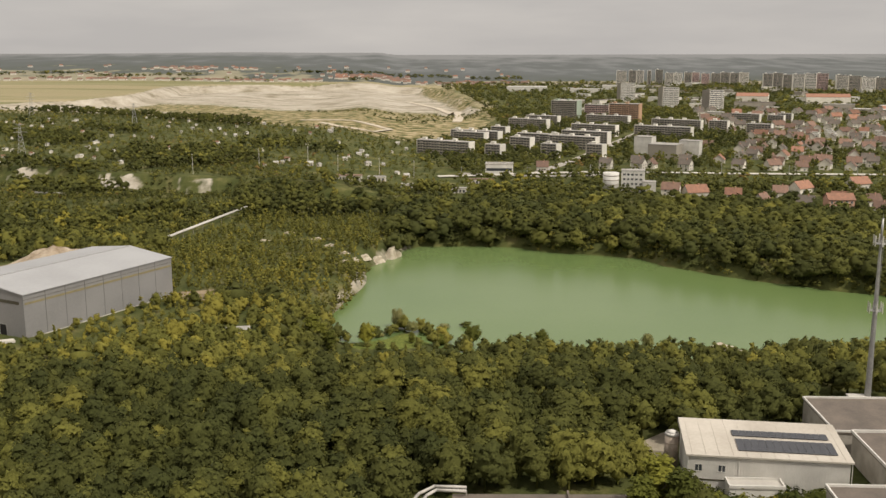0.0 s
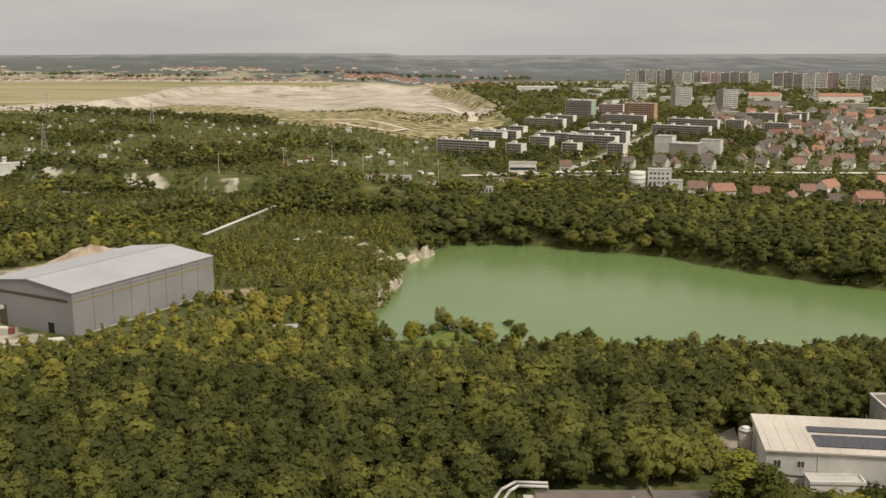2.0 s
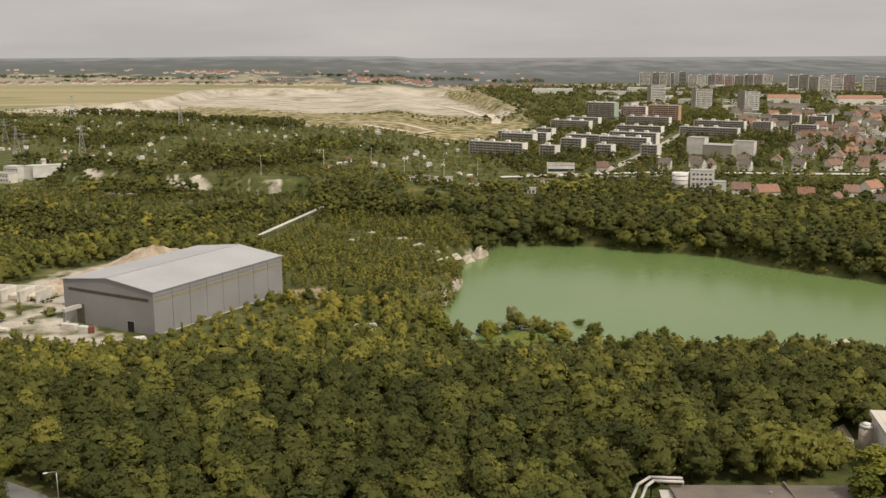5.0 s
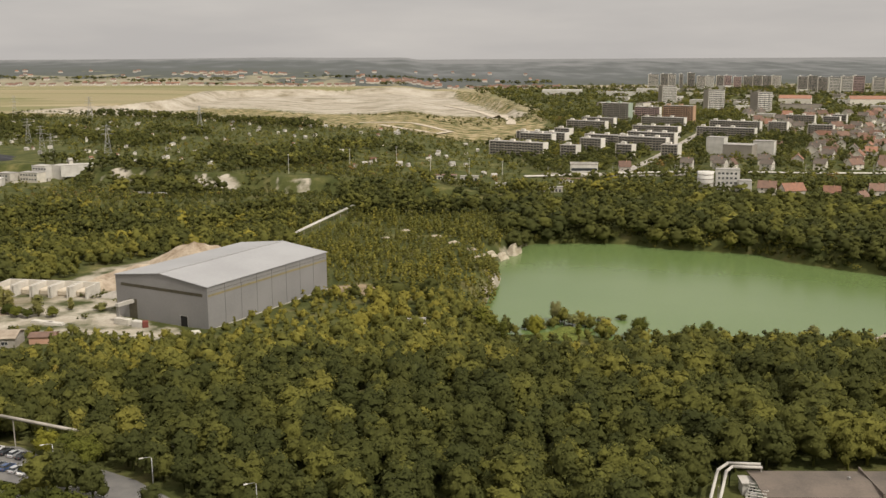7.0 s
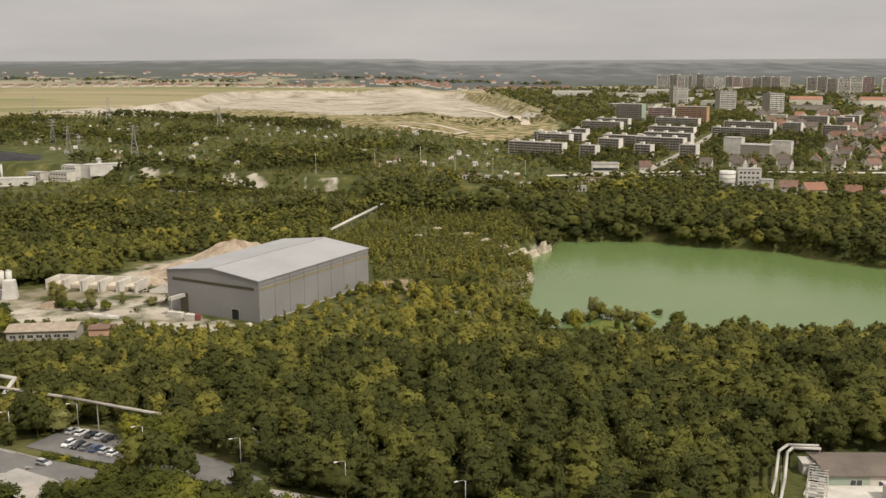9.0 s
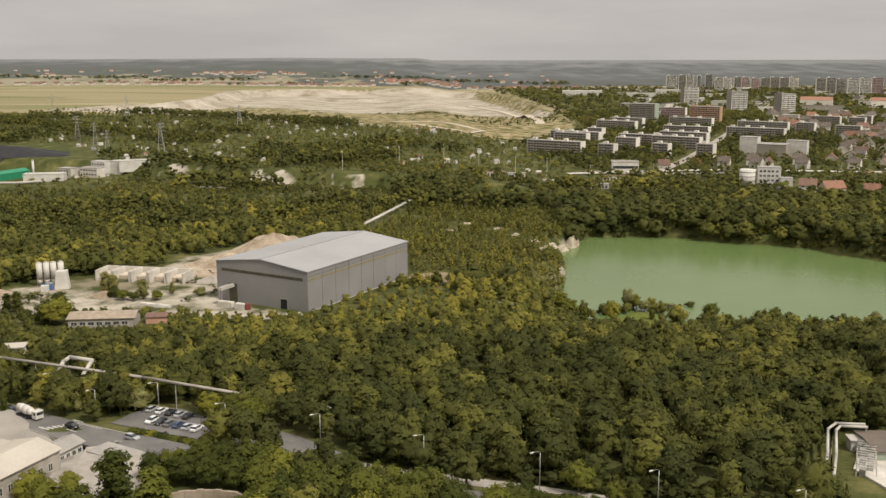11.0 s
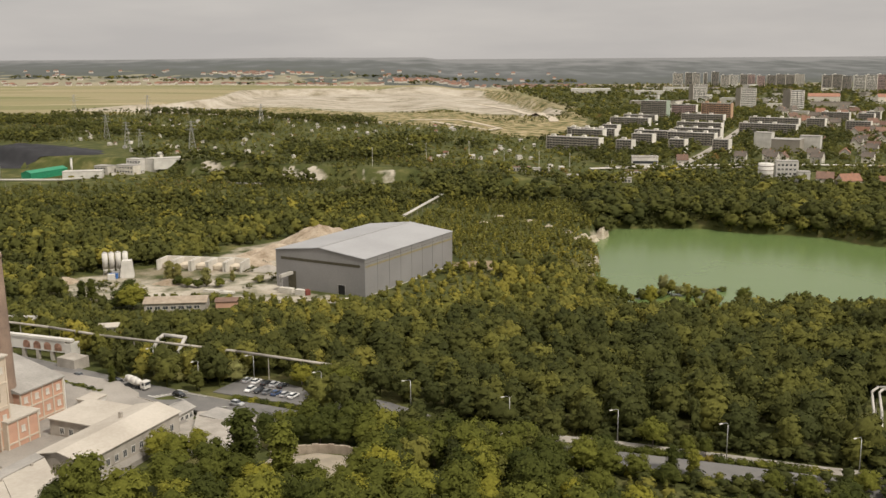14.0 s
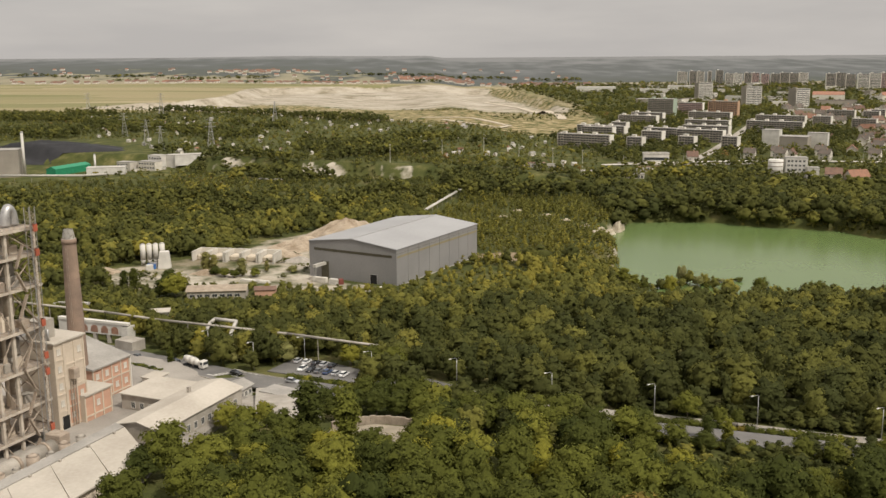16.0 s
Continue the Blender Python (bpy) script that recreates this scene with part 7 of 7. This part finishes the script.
OTHERS = ((-233, 410, 10.7, 4, 1.5), (-229, 409, 9.5, 4, 1.3), (-213.5, 399, 9.8, 4, 1.5), (-234.5, 352, 12, 1, 1.3), (-240, 356, 10, 2, 1.3), (-258.4, 373, 10.6, 4, 1.2), (-264, 377, 9, 4, 1.2), (-222, 398, 5, 3, 1.6), (-227, 402, 5, 0, 1.5), (-217, 396, 4.5, 1, 1.5), (-207, 397, 5, 2, 1.5), (-203, 408, 6, 4, 1.2), (-245, 384, 8, 3, 1.3), (-276, 384, 8, 2, 1.2), (-283, 392, 7, 1, 1.2), (-190, 407, 4, 5, 1.5))
GROVE = ((-67, 152, 6.5, 1, 1.2), (-61, 147, 6, 3, 1.3), (-40, 141.5, 6, 2, 1.2), (-34, 138, 6, 0, 1.2), (-26, 136, 6, 1, 1.3), (-73, 154, 7.5, 0, 1.2), (59.5, 197, 14, 4, 1.9), (63.5, 192, 12.5, 4, 1.9), (55, 193, 11, 4, 1.8), (-146, 181, 8, 1, 1.2), (-140, 179.5, 8.5, 3, 1.2), (-134, 178, 8, 0, 1.2), (-128, 175, 9, 2, 1.2), (-151, 176, 7, 1, 1.2), (-154, 184, 7.5, 0, 1.1), (-149, 185, 8, 2, 1.2), (-122, 168, 9, 1, 1.2), (-120, 160, 9, 0, 1.2), (-121, 151, 9, 2, 1.2))
ROWS = ((-168.5, 172, 7, 2, 1.1), (-163, 160, 9, 1, 1.2), (-192, 143, 10, 3, 1.2), (-139, 163, 7.5, 1, 1.2), (-132, 164.5, 8, 3, 1.2), (-145, 165.5, 6, 0, 1.2), (-170, 148, 11, 2, 1.2), (-165, 145, 9, 3, 1.2), (-155, 152, 8, 0, 1.3), (-161, 151, 8.5, 1, 1.2), (-150, 147, 8, 2, 1.3), (-140, 150, 7.5, 1, 1.3), (-134, 153, 7.5, 2, 1.3), (-128, 157, 8, 0, 1.3), (-151, 137, 9, 3, 1.2), (-144, 139, 9, 0, 1.2), (-137, 141, 8.5, 1, 1.2), (-130, 144, 9, 3, 1.2), (-124, 150, 10, 1, 1.2), (-145, 131, 9, 0, 1.2), (-152, 128, 9, 2, 1.2), (-137, 131, 8, 1, 1.2), (-129, 134, 10, 0, 1.2), (-124, 141, 11, 2, 1.2), (-148, 119, 8, 2, 1.3), (-140, 121, 8, 3, 1.3), (-133, 120, 9, 0, 1.2), (-165, 115, 10, 3, 1.2), (-170, 122, 11, 1, 1.2), (-153, 114, 9, 0, 1.2),
        (-166, 136, 9, 2, 1.2), (-172, 156, 8, 0, 1.2), (-125, 164, 9, 2, 1.2), (-123, 171, 9.5, 3, 1.2),
        (-148, 189.5, 6, 1, 1.0), (-143.5, 188.6, 9.5, 3, 1.0), (-138, 187.6, 9, 1, 1.1), (-132.5, 185.8, 10, 2, 1.1), (-127.5, 182.5, 10, 0, 1.1), (-123.5, 178, 10, 1, 1.1), (-136.7, 217, 11, 1, 1.0), (-150, 230.5, 8, 1, 1.2), (-143, 226, 9, 3, 1.2), (-208.5, 236.5, 6.5, 4, 1.0), (-189.4, 242, 7, 5, 1.6), (-184.3, 244.2, 8, 5, 1.6), (-179.1, 243, 8, 5, 1.6), (-173.8, 241, 8, 5, 1.5), (-196, 246, 8, 1, 1.2), (-201, 251, 9, 2, 1.2),
        (-70, 170.5, 4.5, 3, 1.2), (-58, 156, 7, 4, 1.2), (-54, 153, 7, 4, 1.2), (-74, 160, 8, 1, 1.3), (-78, 157, 9, 0, 1.2), (-20, 141, 6, 2, 1.2), (-30, 131, 7, 1, 1.2), (-100, 166, 11, 1, 1.2), (-92, 161, 12, 0, 1.2), (-108, 171, 11, 2, 1.2), (-86, 156, 10, 3, 1.2), (-96, 155, 11, 1, 1.2), (-104, 160, 12, 0, 1.2), (-116, 170, 10, 2, 1.2), (-112, 163, 11, 1, 1.2), (-120, 178, 9, 3, 1.2),
        (22, 158, 8, 0, 1.2), (28, 152, 9, 1, 1.2), (30, 162, 8, 2, 1.2), (37, 157, 9, 3, 1.2), (43, 163, 8, 1, 1.2), (46, 153, 9, 0, 1.2), (52, 160, 9, 2, 1.2), (58, 166, 9, 4, 1.4), (60, 155, 9, 1, 1.2), (64, 163, 10, 3, 1.2), (66, 172, 12, 4, 1.5), (70, 178, 12, 4, 1.4), (67, 186, 10, 1, 1.1))
FRONT = ((-85.7, 137.7, 9, 1, 1.2), (-82.0, 131.2, 8, 2, 1.2), (-77.7, 128.5, 8, 0, 1.2), (-71.4, 131.4, 8, 3, 1.2), (-67.1, 126.8, 7, 1, 1.3), (-62.9, 120.7, 7, 2, 1.3), (-55.3, 125.3, 7, 0, 1.3), (-51.3, 119.6, 6, 3, 1.4), (-43.1, 125.0, 6, 1, 1.3), (-36.0, 122.2, 8, 2, 1.3), (-31.0, 124.1, 9, 1, 1.2), (-58.3, 172.6, 8, 1, 1.2), (-51.9, 165.8, 6, 2, 0.9), (-47.5, 165.2, 5.5, 3, 0.9), (-77.5, 139.8, 8, 3, 1.1), (-92.2, 137.2, 10, 0, 1.2), (-97.5, 127.1, 9, 1, 1.2), (-91.4, 120.9, 9, 2, 1.2), (-85.9, 118.7, 8, 0, 1.2), (-77.6, 119.1, 7, 1, 1.3), (-42.3, 118.4, 6, 0, 1.3))
for px, py, ph, pk, pw in PLANTED + OTHERS + GROVE + ROWS + FRONT:
    if abs(px + 140) < 12 and 150 < py < 172 and pk != 4:      # the sandy yard lies open
        continue
    tree(px, py, ph, pk, pw, px * 7 % 360, pk == 5 or (-235 < px < -200 and py > 380 and pk == 4))


def bush(m):
    ob = thing("bush", m, "dark green leafy hedge clump", "bush", "hedge clumps")
    V, Q, n_leaf, N = crown_arrays(rng, 9, 220, 0.055, "low")
    V = V.copy()
    V[:, 2] = (V[:, 2] - 0.2) * 1.1
    used = int(Q[:n_leaf].max()) + 1
    o = new("leaves", rounded(fast_mesh("leaves", V[:used], Q[:n_leaf], "leaf"), N[:used]))
    o.parent = ob
    return ob


first = bush(pose(0, 0, -60))
for line, side, a, b, size in ((ROAD[4:6], 6.6, 0.05, 0.95, 2.0), (ROAD[7:9], 7.2, 0.0, 1.0, 2.3), (ROAD[8:10], 7.2, 0.0, 1.0, 2.3), (ROAD[7:10], -7.5, 0.0, 1.0, 2.4), (ROAD[2:4], -7.5, 0.1, 0.9, 1.6)):
    (ax, ay), (bx, by) = offset_line(line, side)[0], offset_line(line, side)[-1]
    n = int(math.dist((ax, ay), (bx, by)) / 2.3)
    for k in range(n):
        s = a + (b - a) * k / n
        px, py = ax + (bx - ax) * s, ay + (by - ay) * s
        g = size * random.uniform(0.8, 1.25)
        copy_thing(first, Matrix.Translation((px, py, lz(px, py) - 0.1)) @ pose(0, 0, 0, 0, 0, random.uniform(0, 360)) @ Matrix.Diagonal((g * 1.5, g * 1.5, g, 1)))
first.matrix_basis = Matrix.Translation((-100, 186, lz(-100, 186))) @ Matrix.Diagonal((3, 3, 2, 1))
rest = np.ones(len(x), bool)
rest[pick] = False
x2, y2 = belt(-330, 260, 192, 300, 6.5)
x, y = np.concatenate([x[rest], x2]), np.concatenate([y[rest], y2])
h = rng.uniform(7.5, 13.5, len(x)) + 1.8 * wave(x, y, 0.03, 5.0)
plant_stuff("woodland", "dense mixed broadleaf woodland in late summer green", "woodland", MID, x, y, h, rng.choice(6, len(x), p=(0.25, 0.25, 0.2, 0.18, 0.06, 0.06)), np.clip(colours(x, y, 0.9, 1.7) * np.where(x > -110, 0.80, 1.0) + 0.10 * smooth(-100, -150, x), 0, 1), rng.uniform(0.8, 1.2, len(x)))

x, y = belt(-420, 420, 300, 420, 5.7)
h = rng.uniform(5.5, 10.5, len(x)) + 1.5 * wave(x, y, 0.035, 5.0)
h = np.where((x < -105) & (y < 374), np.minimum(h, 3.0 + (374 - y) * 0.085 + rng.uniform(0, 1.5, len(x))), h)
h = np.where((np.abs(x + 213) < 25) & (y < 348), np.minimum(h, 1.5 + (346 - y) * 0.2), h)
h = np.where((np.abs(x - 3) < 26) & (y > 340) & (y < 380), np.minimum(h, rng.uniform(3, 5, len(x))), h)
h = np.where((np.abs(x - 131) < 15) & (y > 335), np.minimum(h, 1.5 + np.maximum(0, 358 - y) * 0.2), h)
h = np.where((np.hypot(x + 118, y - 392) < 46), rng.uniform(2.5, 5.5, len(x)), h)
plant_stuff("woodland", "young mixed woodland before the lake and the hall", "woodland", MIDB, x, y, h, rng.choice(6, len(x), p=(0.2, 0.2, 0.2, 0.2, 0.14, 0.06)), np.clip(colours(x, y) * 0.9 + 0.04 + 0.16 * smooth(60, -60, x) + 0.2 * smooth(75, 35, np.hypot(x + 105, y - 392)), 0, 0.92), rng.uniform(0.8, 1.15, len(x)))

x, y = belt(-480, 520, 420, 720, 6.2)
thin = (np.abs(x + 62) < 62) & (y > 420) & (y < 640)
shore = (x > -25) & (y > 440) & (y < 705) & ~thin
big = wave(x, y, 0.045, 9.0) + 0.5 * wave(x, y, 0.13, 4.0)
h = np.where(big > 0.15, rng.uniform(8, 14, len(x)), rng.uniform(4.5, 9.5, len(x))) + 1.5 * wave(x, y, 0.03, 5.0)
h = np.where((y > 660) & (x < -105), np.minimum(h, rng.uniform(3, 5.5, len(x))), h)
keep = ~thin & ~shore & ~near_house(x, y) & (big > -0.75)
x, y, h = x[keep], y[keep], h[keep]
wide = rng.uniform(0.9, 1.35, len(x))
for sel, kit in ((y < 560, MIDB), (y >= 560, FAR)):
    plant_stuff("woodland", "mixed woodland beyond the hall", "woodland", kit, x[sel], y[sel], h[sel], rng.choice(6, sel.sum(), p=(0.24, 0.22, 0.2, 0.2, 0.08, 0.06)), np.clip(colours(x[sel], y[sel], 1.1, 1.8) * 0.85 + 0.14, 0, 0.95), wide[sel])
x, y = belt(-128, 4, 418, 645, 3.7)
keep = (wave(x, y, 0.11, 6.0) + 0.4 * wave(x, y, 0.31, 2.0) < 0.62) & ~near_house(x, y)
x, y = x[keep], y[keep]
plant_stuff("young_trees", "young thin birches and pines on dry ground", "young trees", YOUNG, x, y, rng.uniform(3.0, 6.8, len(x)) + 1.2 * wave(x, y, 0.06, 1.0), rng.choice(3, len(x)), np.clip(colours(x, y, 1.8, 2.0) * 0.6 + 0.44, 0, 0.94), rng.uniform(0.9, 1.4, len(x)))
x, y = belt(-25, 560, 440, 705, 8.6)
keep = ~((np.abs(x + 62) < 62) & (y < 640)) & ~near_house(x, y)
x, y = x[keep], y[keep]
h = rng.uniform(9, 14.5, len(x)) + 1.5 * wave(x, y, 0.04, 5.0)
h = np.where(y > 655, rng.uniform(4.5, 7.5, len(x)), h)
plant_stuff("woodland", "tall leafy woodland on the far lake shore", "woodland", MIDB, x, y, h, rng.choice(6, len(x), p=(0.26, 0.26, 0.2, 0.18, 0.02, 0.08)), np.clip(colours(x, y, 1.2, 2.4) * 0.85, 0, 1), rng.uniform(1.1, 1.5, len(x)))
sx, sy = [], []
for (ax, ay), (bx, by) in zip(LAKE[3:20], LAKE[4:21]):
    n = int(math.dist((ax, ay), (bx, by)) / 3.0) + 1
    d = Vector((bx - ax, by - ay)).normalized()
    for k in range(n):
        for off in (1.0, 4.0, 7.5):
            sx.append(ax + (bx - ax) * k / n - d.y * off + rng.uniform(-1.5, 1.5))
            sy.append(ay + (by - ay) * k / n + d.x * off + rng.uniform(-1.5, 1.5))
sx, sy = np.array(sx), np.array(sy)
keep = rng.uniform(0, 1, len(sx)) < np.where((sx < 14) & (sy > 520), 0.25, 0.85)
sx, sy = sx[keep], sy[keep]
keep = np.all([np.hypot(sx - x, sy - y + 4) > L * 0.6 + 3 for x, y, L, D, H, t in ROCKS], axis=0)
sx, sy = sx[keep], sy[keep]
plant_stuff("shore_bushes", "pale willow bushes along the lake shore", "bushes", FAR, sx, sy, rng.uniform(2.2, 5.0, len(sx)), rng.choice((3, 5, 5, 2), len(sx)), np.clip(colours(sx, sy, 2.5, 2.0), 0, 0.9), rng.uniform(1.2, 1.7, len(sx)))

for k in range(16):                                            # bushes along the warehouse front
    px, py = 68 + k * 2.3, 204.6 - k * 0.36 - (6 if 4 <= k <= 8 else 0)
    g = 1.3 + 0.5 * math.sin(k * 2.1)
    copy_thing(first, Matrix.Translation((px, py, lz(px, py) - 0.1)) @ pose(0, 0, 0, 0, 0, k * 50) @ Matrix.Diagonal((g * 1.5, g * 1.5, g * 1.3, 1)))

# bushes behind the cycle path
bx, by = [], []
for off in (4.2, 6.6, 9.0):
    for (ax, ay), (cx, cy) in zip(offset_line(PATHWAY, off), offset_line(PATHWAY, off)[1:]):
        n = int(math.dist((ax, ay), (cx, cy)) / 2.6)
        bx += [ax + (cx - ax) * k / n + rng.uniform(-1, 1) for k in range(n)]
        by += [ay + (cy - ay) * k / n + rng.uniform(-1, 1) for k in range(n)]
bx, by = np.array(bx), np.array(by)
plant_stuff("scrub", "dark hedge and bushes behind the cycle path", "scrub", MIDB, bx, by, rng.uniform(1.6, 4.6, len(bx)), rng.choice(6, len(bx)), np.clip(colours(bx, by) * 0.6, 0, 1), rng.uniform(1.2, 1.8, len(bx)))

# scrub below the near road, and bushes by the water
x, y = scatter(-82, 12, 112, 150, 4.0)
plant_stuff("scrub", "low scrub and young trees below the road", "scrub", MIDB, x, y, rng.uniform(2.0, 4.0, len(x)), rng.choice(6, len(x)), colours(x, y), rng.uniform(1.2, 1.8, len(x)))
for px, py, ph, pk, pw, pale in ((4.5, 409, 10, 1, 0.7, True), (10.6, 401, 5.5, 3, 1.5, True), (15.5, 403, 4, 5, 1.5, True), (24.5, 408, 2.6, 5, 1.9, True), (34, 410, 2.7, 5, 1.9, False), (-8, 383, 10, 0, 0.9, False), (34.7, 381, 10, 1, 0.9, False),
                                 (-30, 386, 13, 4, 1.5, False), (-26, 381, 11, 4, 1.5, False), (-22, 376, 9, 4, 1.4, False), (10, 385, 5, 4, 1.6, False), (21, 383, 5.5, 2, 1.3, False), (62, 379, 8, 2, 1, False), (104, 374, 7, 3, 1, True), (0.5, 402, 2.2, 5, 2.0, True), (-3, 397, 2.0, 5, 2.0, True)):
    o = tree(px, py, ph, pk, pw, px * 13 % 360, pale)
    o.location.z = max(o.location.z, -21.7)

x, y = scatter(-290, -150, 366, 450, 3.4)
keep = (inside_by(YARD, x, y) > 1) & (wave(x, y, 0.09, 4.0) + 0.4 * wave(x, y, 0.3, 1.0) > 0.42) & (inside_by([(-142, 366), (-92, 440), (-139, 468), (-186, 397)], x, y) < -4)
x, y = x[keep], y[keep]
plant_stuff("scrub", "weeds and bushes on the gravel yard", "scrub", FAR, x, y, rng.uniform(1.0, 2.8, len(x)), rng.choice((3, 5, 5, 2), len(x)), colours(x, y), rng.uniform(1.3, 2.0, len(x)))

# gardens, streets and far belts
BUILT += [(x, 757 - 0.42 * (x + 200) + 4, 6.5) for x in (-308, -297, -286, -275, -266, -220, -209, -198, -190, -151, -142, -135)]
x, y = scatter(-900, 140, 722, 1560, 8.6)
inq = inside_by(QUARRY, x, y)
keep = (inq < -8) & (x < 60 - 0.02 * y) & ~near_house(x, y)
x, y, inq = x[keep], y[keep], inq[keep]
lump = wave(x, y, 0.012, 3.0) + 0.6 * wave(x, y, 0.05, 7.0) + 0.9 * smooth(-75, -40, inq) * smooth(-120, -220, x)
tall = lump > 0.35
h = np.where(tall, rng.uniform(6.5, 12.5, len(x)), rng.uniform(2.2, 5.5, len(x)))
sel = tall | (rng.uniform(0, 1, len(x)) < 0.78)
x, y, h, tall = x[sel], y[sel], h[sel], tall[sel]
plant_stuff("garden_trees", "fruit trees and bushes of allotment gardens", "trees", TINY, x, y, h, rng.choice(6, len(x), p=(0.24, 0.22, 0.2, 0.18, 0.08, 0.08)), np.clip(colours(x, y) * np.where(tall, 0.75, 0.9) + np.where(tall, 0.08, 0.2), 0, 1), rng.uniform(1.0, 1.6, len(x)))
x, y = scatter(-335, -60, 712, 850, 4.6)
c = y - 757 + 0.42 * (x + 200) - 9 * wave(x, y, 0.05, 3.0)
face = (c > -6) & (c < 15) & ((np.abs(x + 288) < 26) | (np.abs(x + 206) < 19) | (np.abs(x + 143) < 12))
keep = ~face & (wave(x, y, 0.07, 2.0) > -0.35) & ~kept_clear(x, y)
x, y = x[keep], y[keep]
plant_stuff("scrub", "low bushes and rough grass round the chalk steps", "scrub", TINY, x, y, rng.uniform(1.2, 3.6, len(x)), rng.choice(6, len(x)), np.clip(colours(x, y) + 0.15, 0, 1), rng.uniform(1.2, 1.9, len(x)))
x, y = scatter(40, 460, 850, 1420, 19.0)
keep = ~near_house(x, y) & (inside_by(QUARRY, x, y) < -6)
x, y = x[keep], y[keep]
plant_stuff("street_trees", "tall old trees between the panel blocks", "trees", FAR, x, y, rng.uniform(7, 12, len(x)), rng.choice(4, len(x)), np.clip(colours(x, y, 1.2, 2.6) * 0.9, 0, 1), rng.uniform(0.9, 1.3, len(x)))
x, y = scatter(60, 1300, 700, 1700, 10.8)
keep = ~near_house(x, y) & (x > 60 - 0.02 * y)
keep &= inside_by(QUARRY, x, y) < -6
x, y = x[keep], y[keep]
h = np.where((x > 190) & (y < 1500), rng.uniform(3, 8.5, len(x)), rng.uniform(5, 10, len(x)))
# tints raised: haze over the town is put into the leaf colour
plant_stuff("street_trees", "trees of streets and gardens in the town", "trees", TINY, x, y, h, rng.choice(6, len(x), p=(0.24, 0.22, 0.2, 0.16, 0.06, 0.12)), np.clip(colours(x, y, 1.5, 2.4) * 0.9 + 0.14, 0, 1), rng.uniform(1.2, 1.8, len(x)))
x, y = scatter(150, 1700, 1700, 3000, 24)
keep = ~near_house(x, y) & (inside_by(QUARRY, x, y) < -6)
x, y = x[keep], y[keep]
# lighter tints again, with distance haze worked into the leaves
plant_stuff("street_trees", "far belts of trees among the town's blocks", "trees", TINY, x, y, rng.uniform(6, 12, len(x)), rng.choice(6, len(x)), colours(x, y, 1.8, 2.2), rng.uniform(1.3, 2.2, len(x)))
x, y = scatter(-760, 160, 1180, 2300, 15)
inq = inside_by(QUARRY, x, y)
keep = (inq > -8) & (wave(x, y, 0.013, 8.0) + 0.5 * wave(x, y, 0.05, 2.0) > 0.28) & (y < 1900 + 0.2 * x)
x, y = x[keep], y[keep]
plant_stuff("scrub", "scattered scrub on the quarry floor", "scrub", FAR, x, y, rng.uniform(2, 5, len(x)), rng.choice(6, len(x)), colours(x, y), rng.uniform(1.3, 2.0, len(x)))
x, y = scatter(-2600, 420, 2900, 3450, 26)
keep = (wave(x, y * 3, 0.006, 5.0) + 0.4 * wave(x, y, 0.03, 1.0) > 0.42)
x, y = x[keep], y[keep]
plant_stuff("far_woods", "far rows of trees between the fields", "woods", TINY, x, y, rng.uniform(7, 12, len(x)), rng.choice(6, len(x)), colours(x, y, 2, 4), rng.uniform(1.6, 3.0, len(x)))
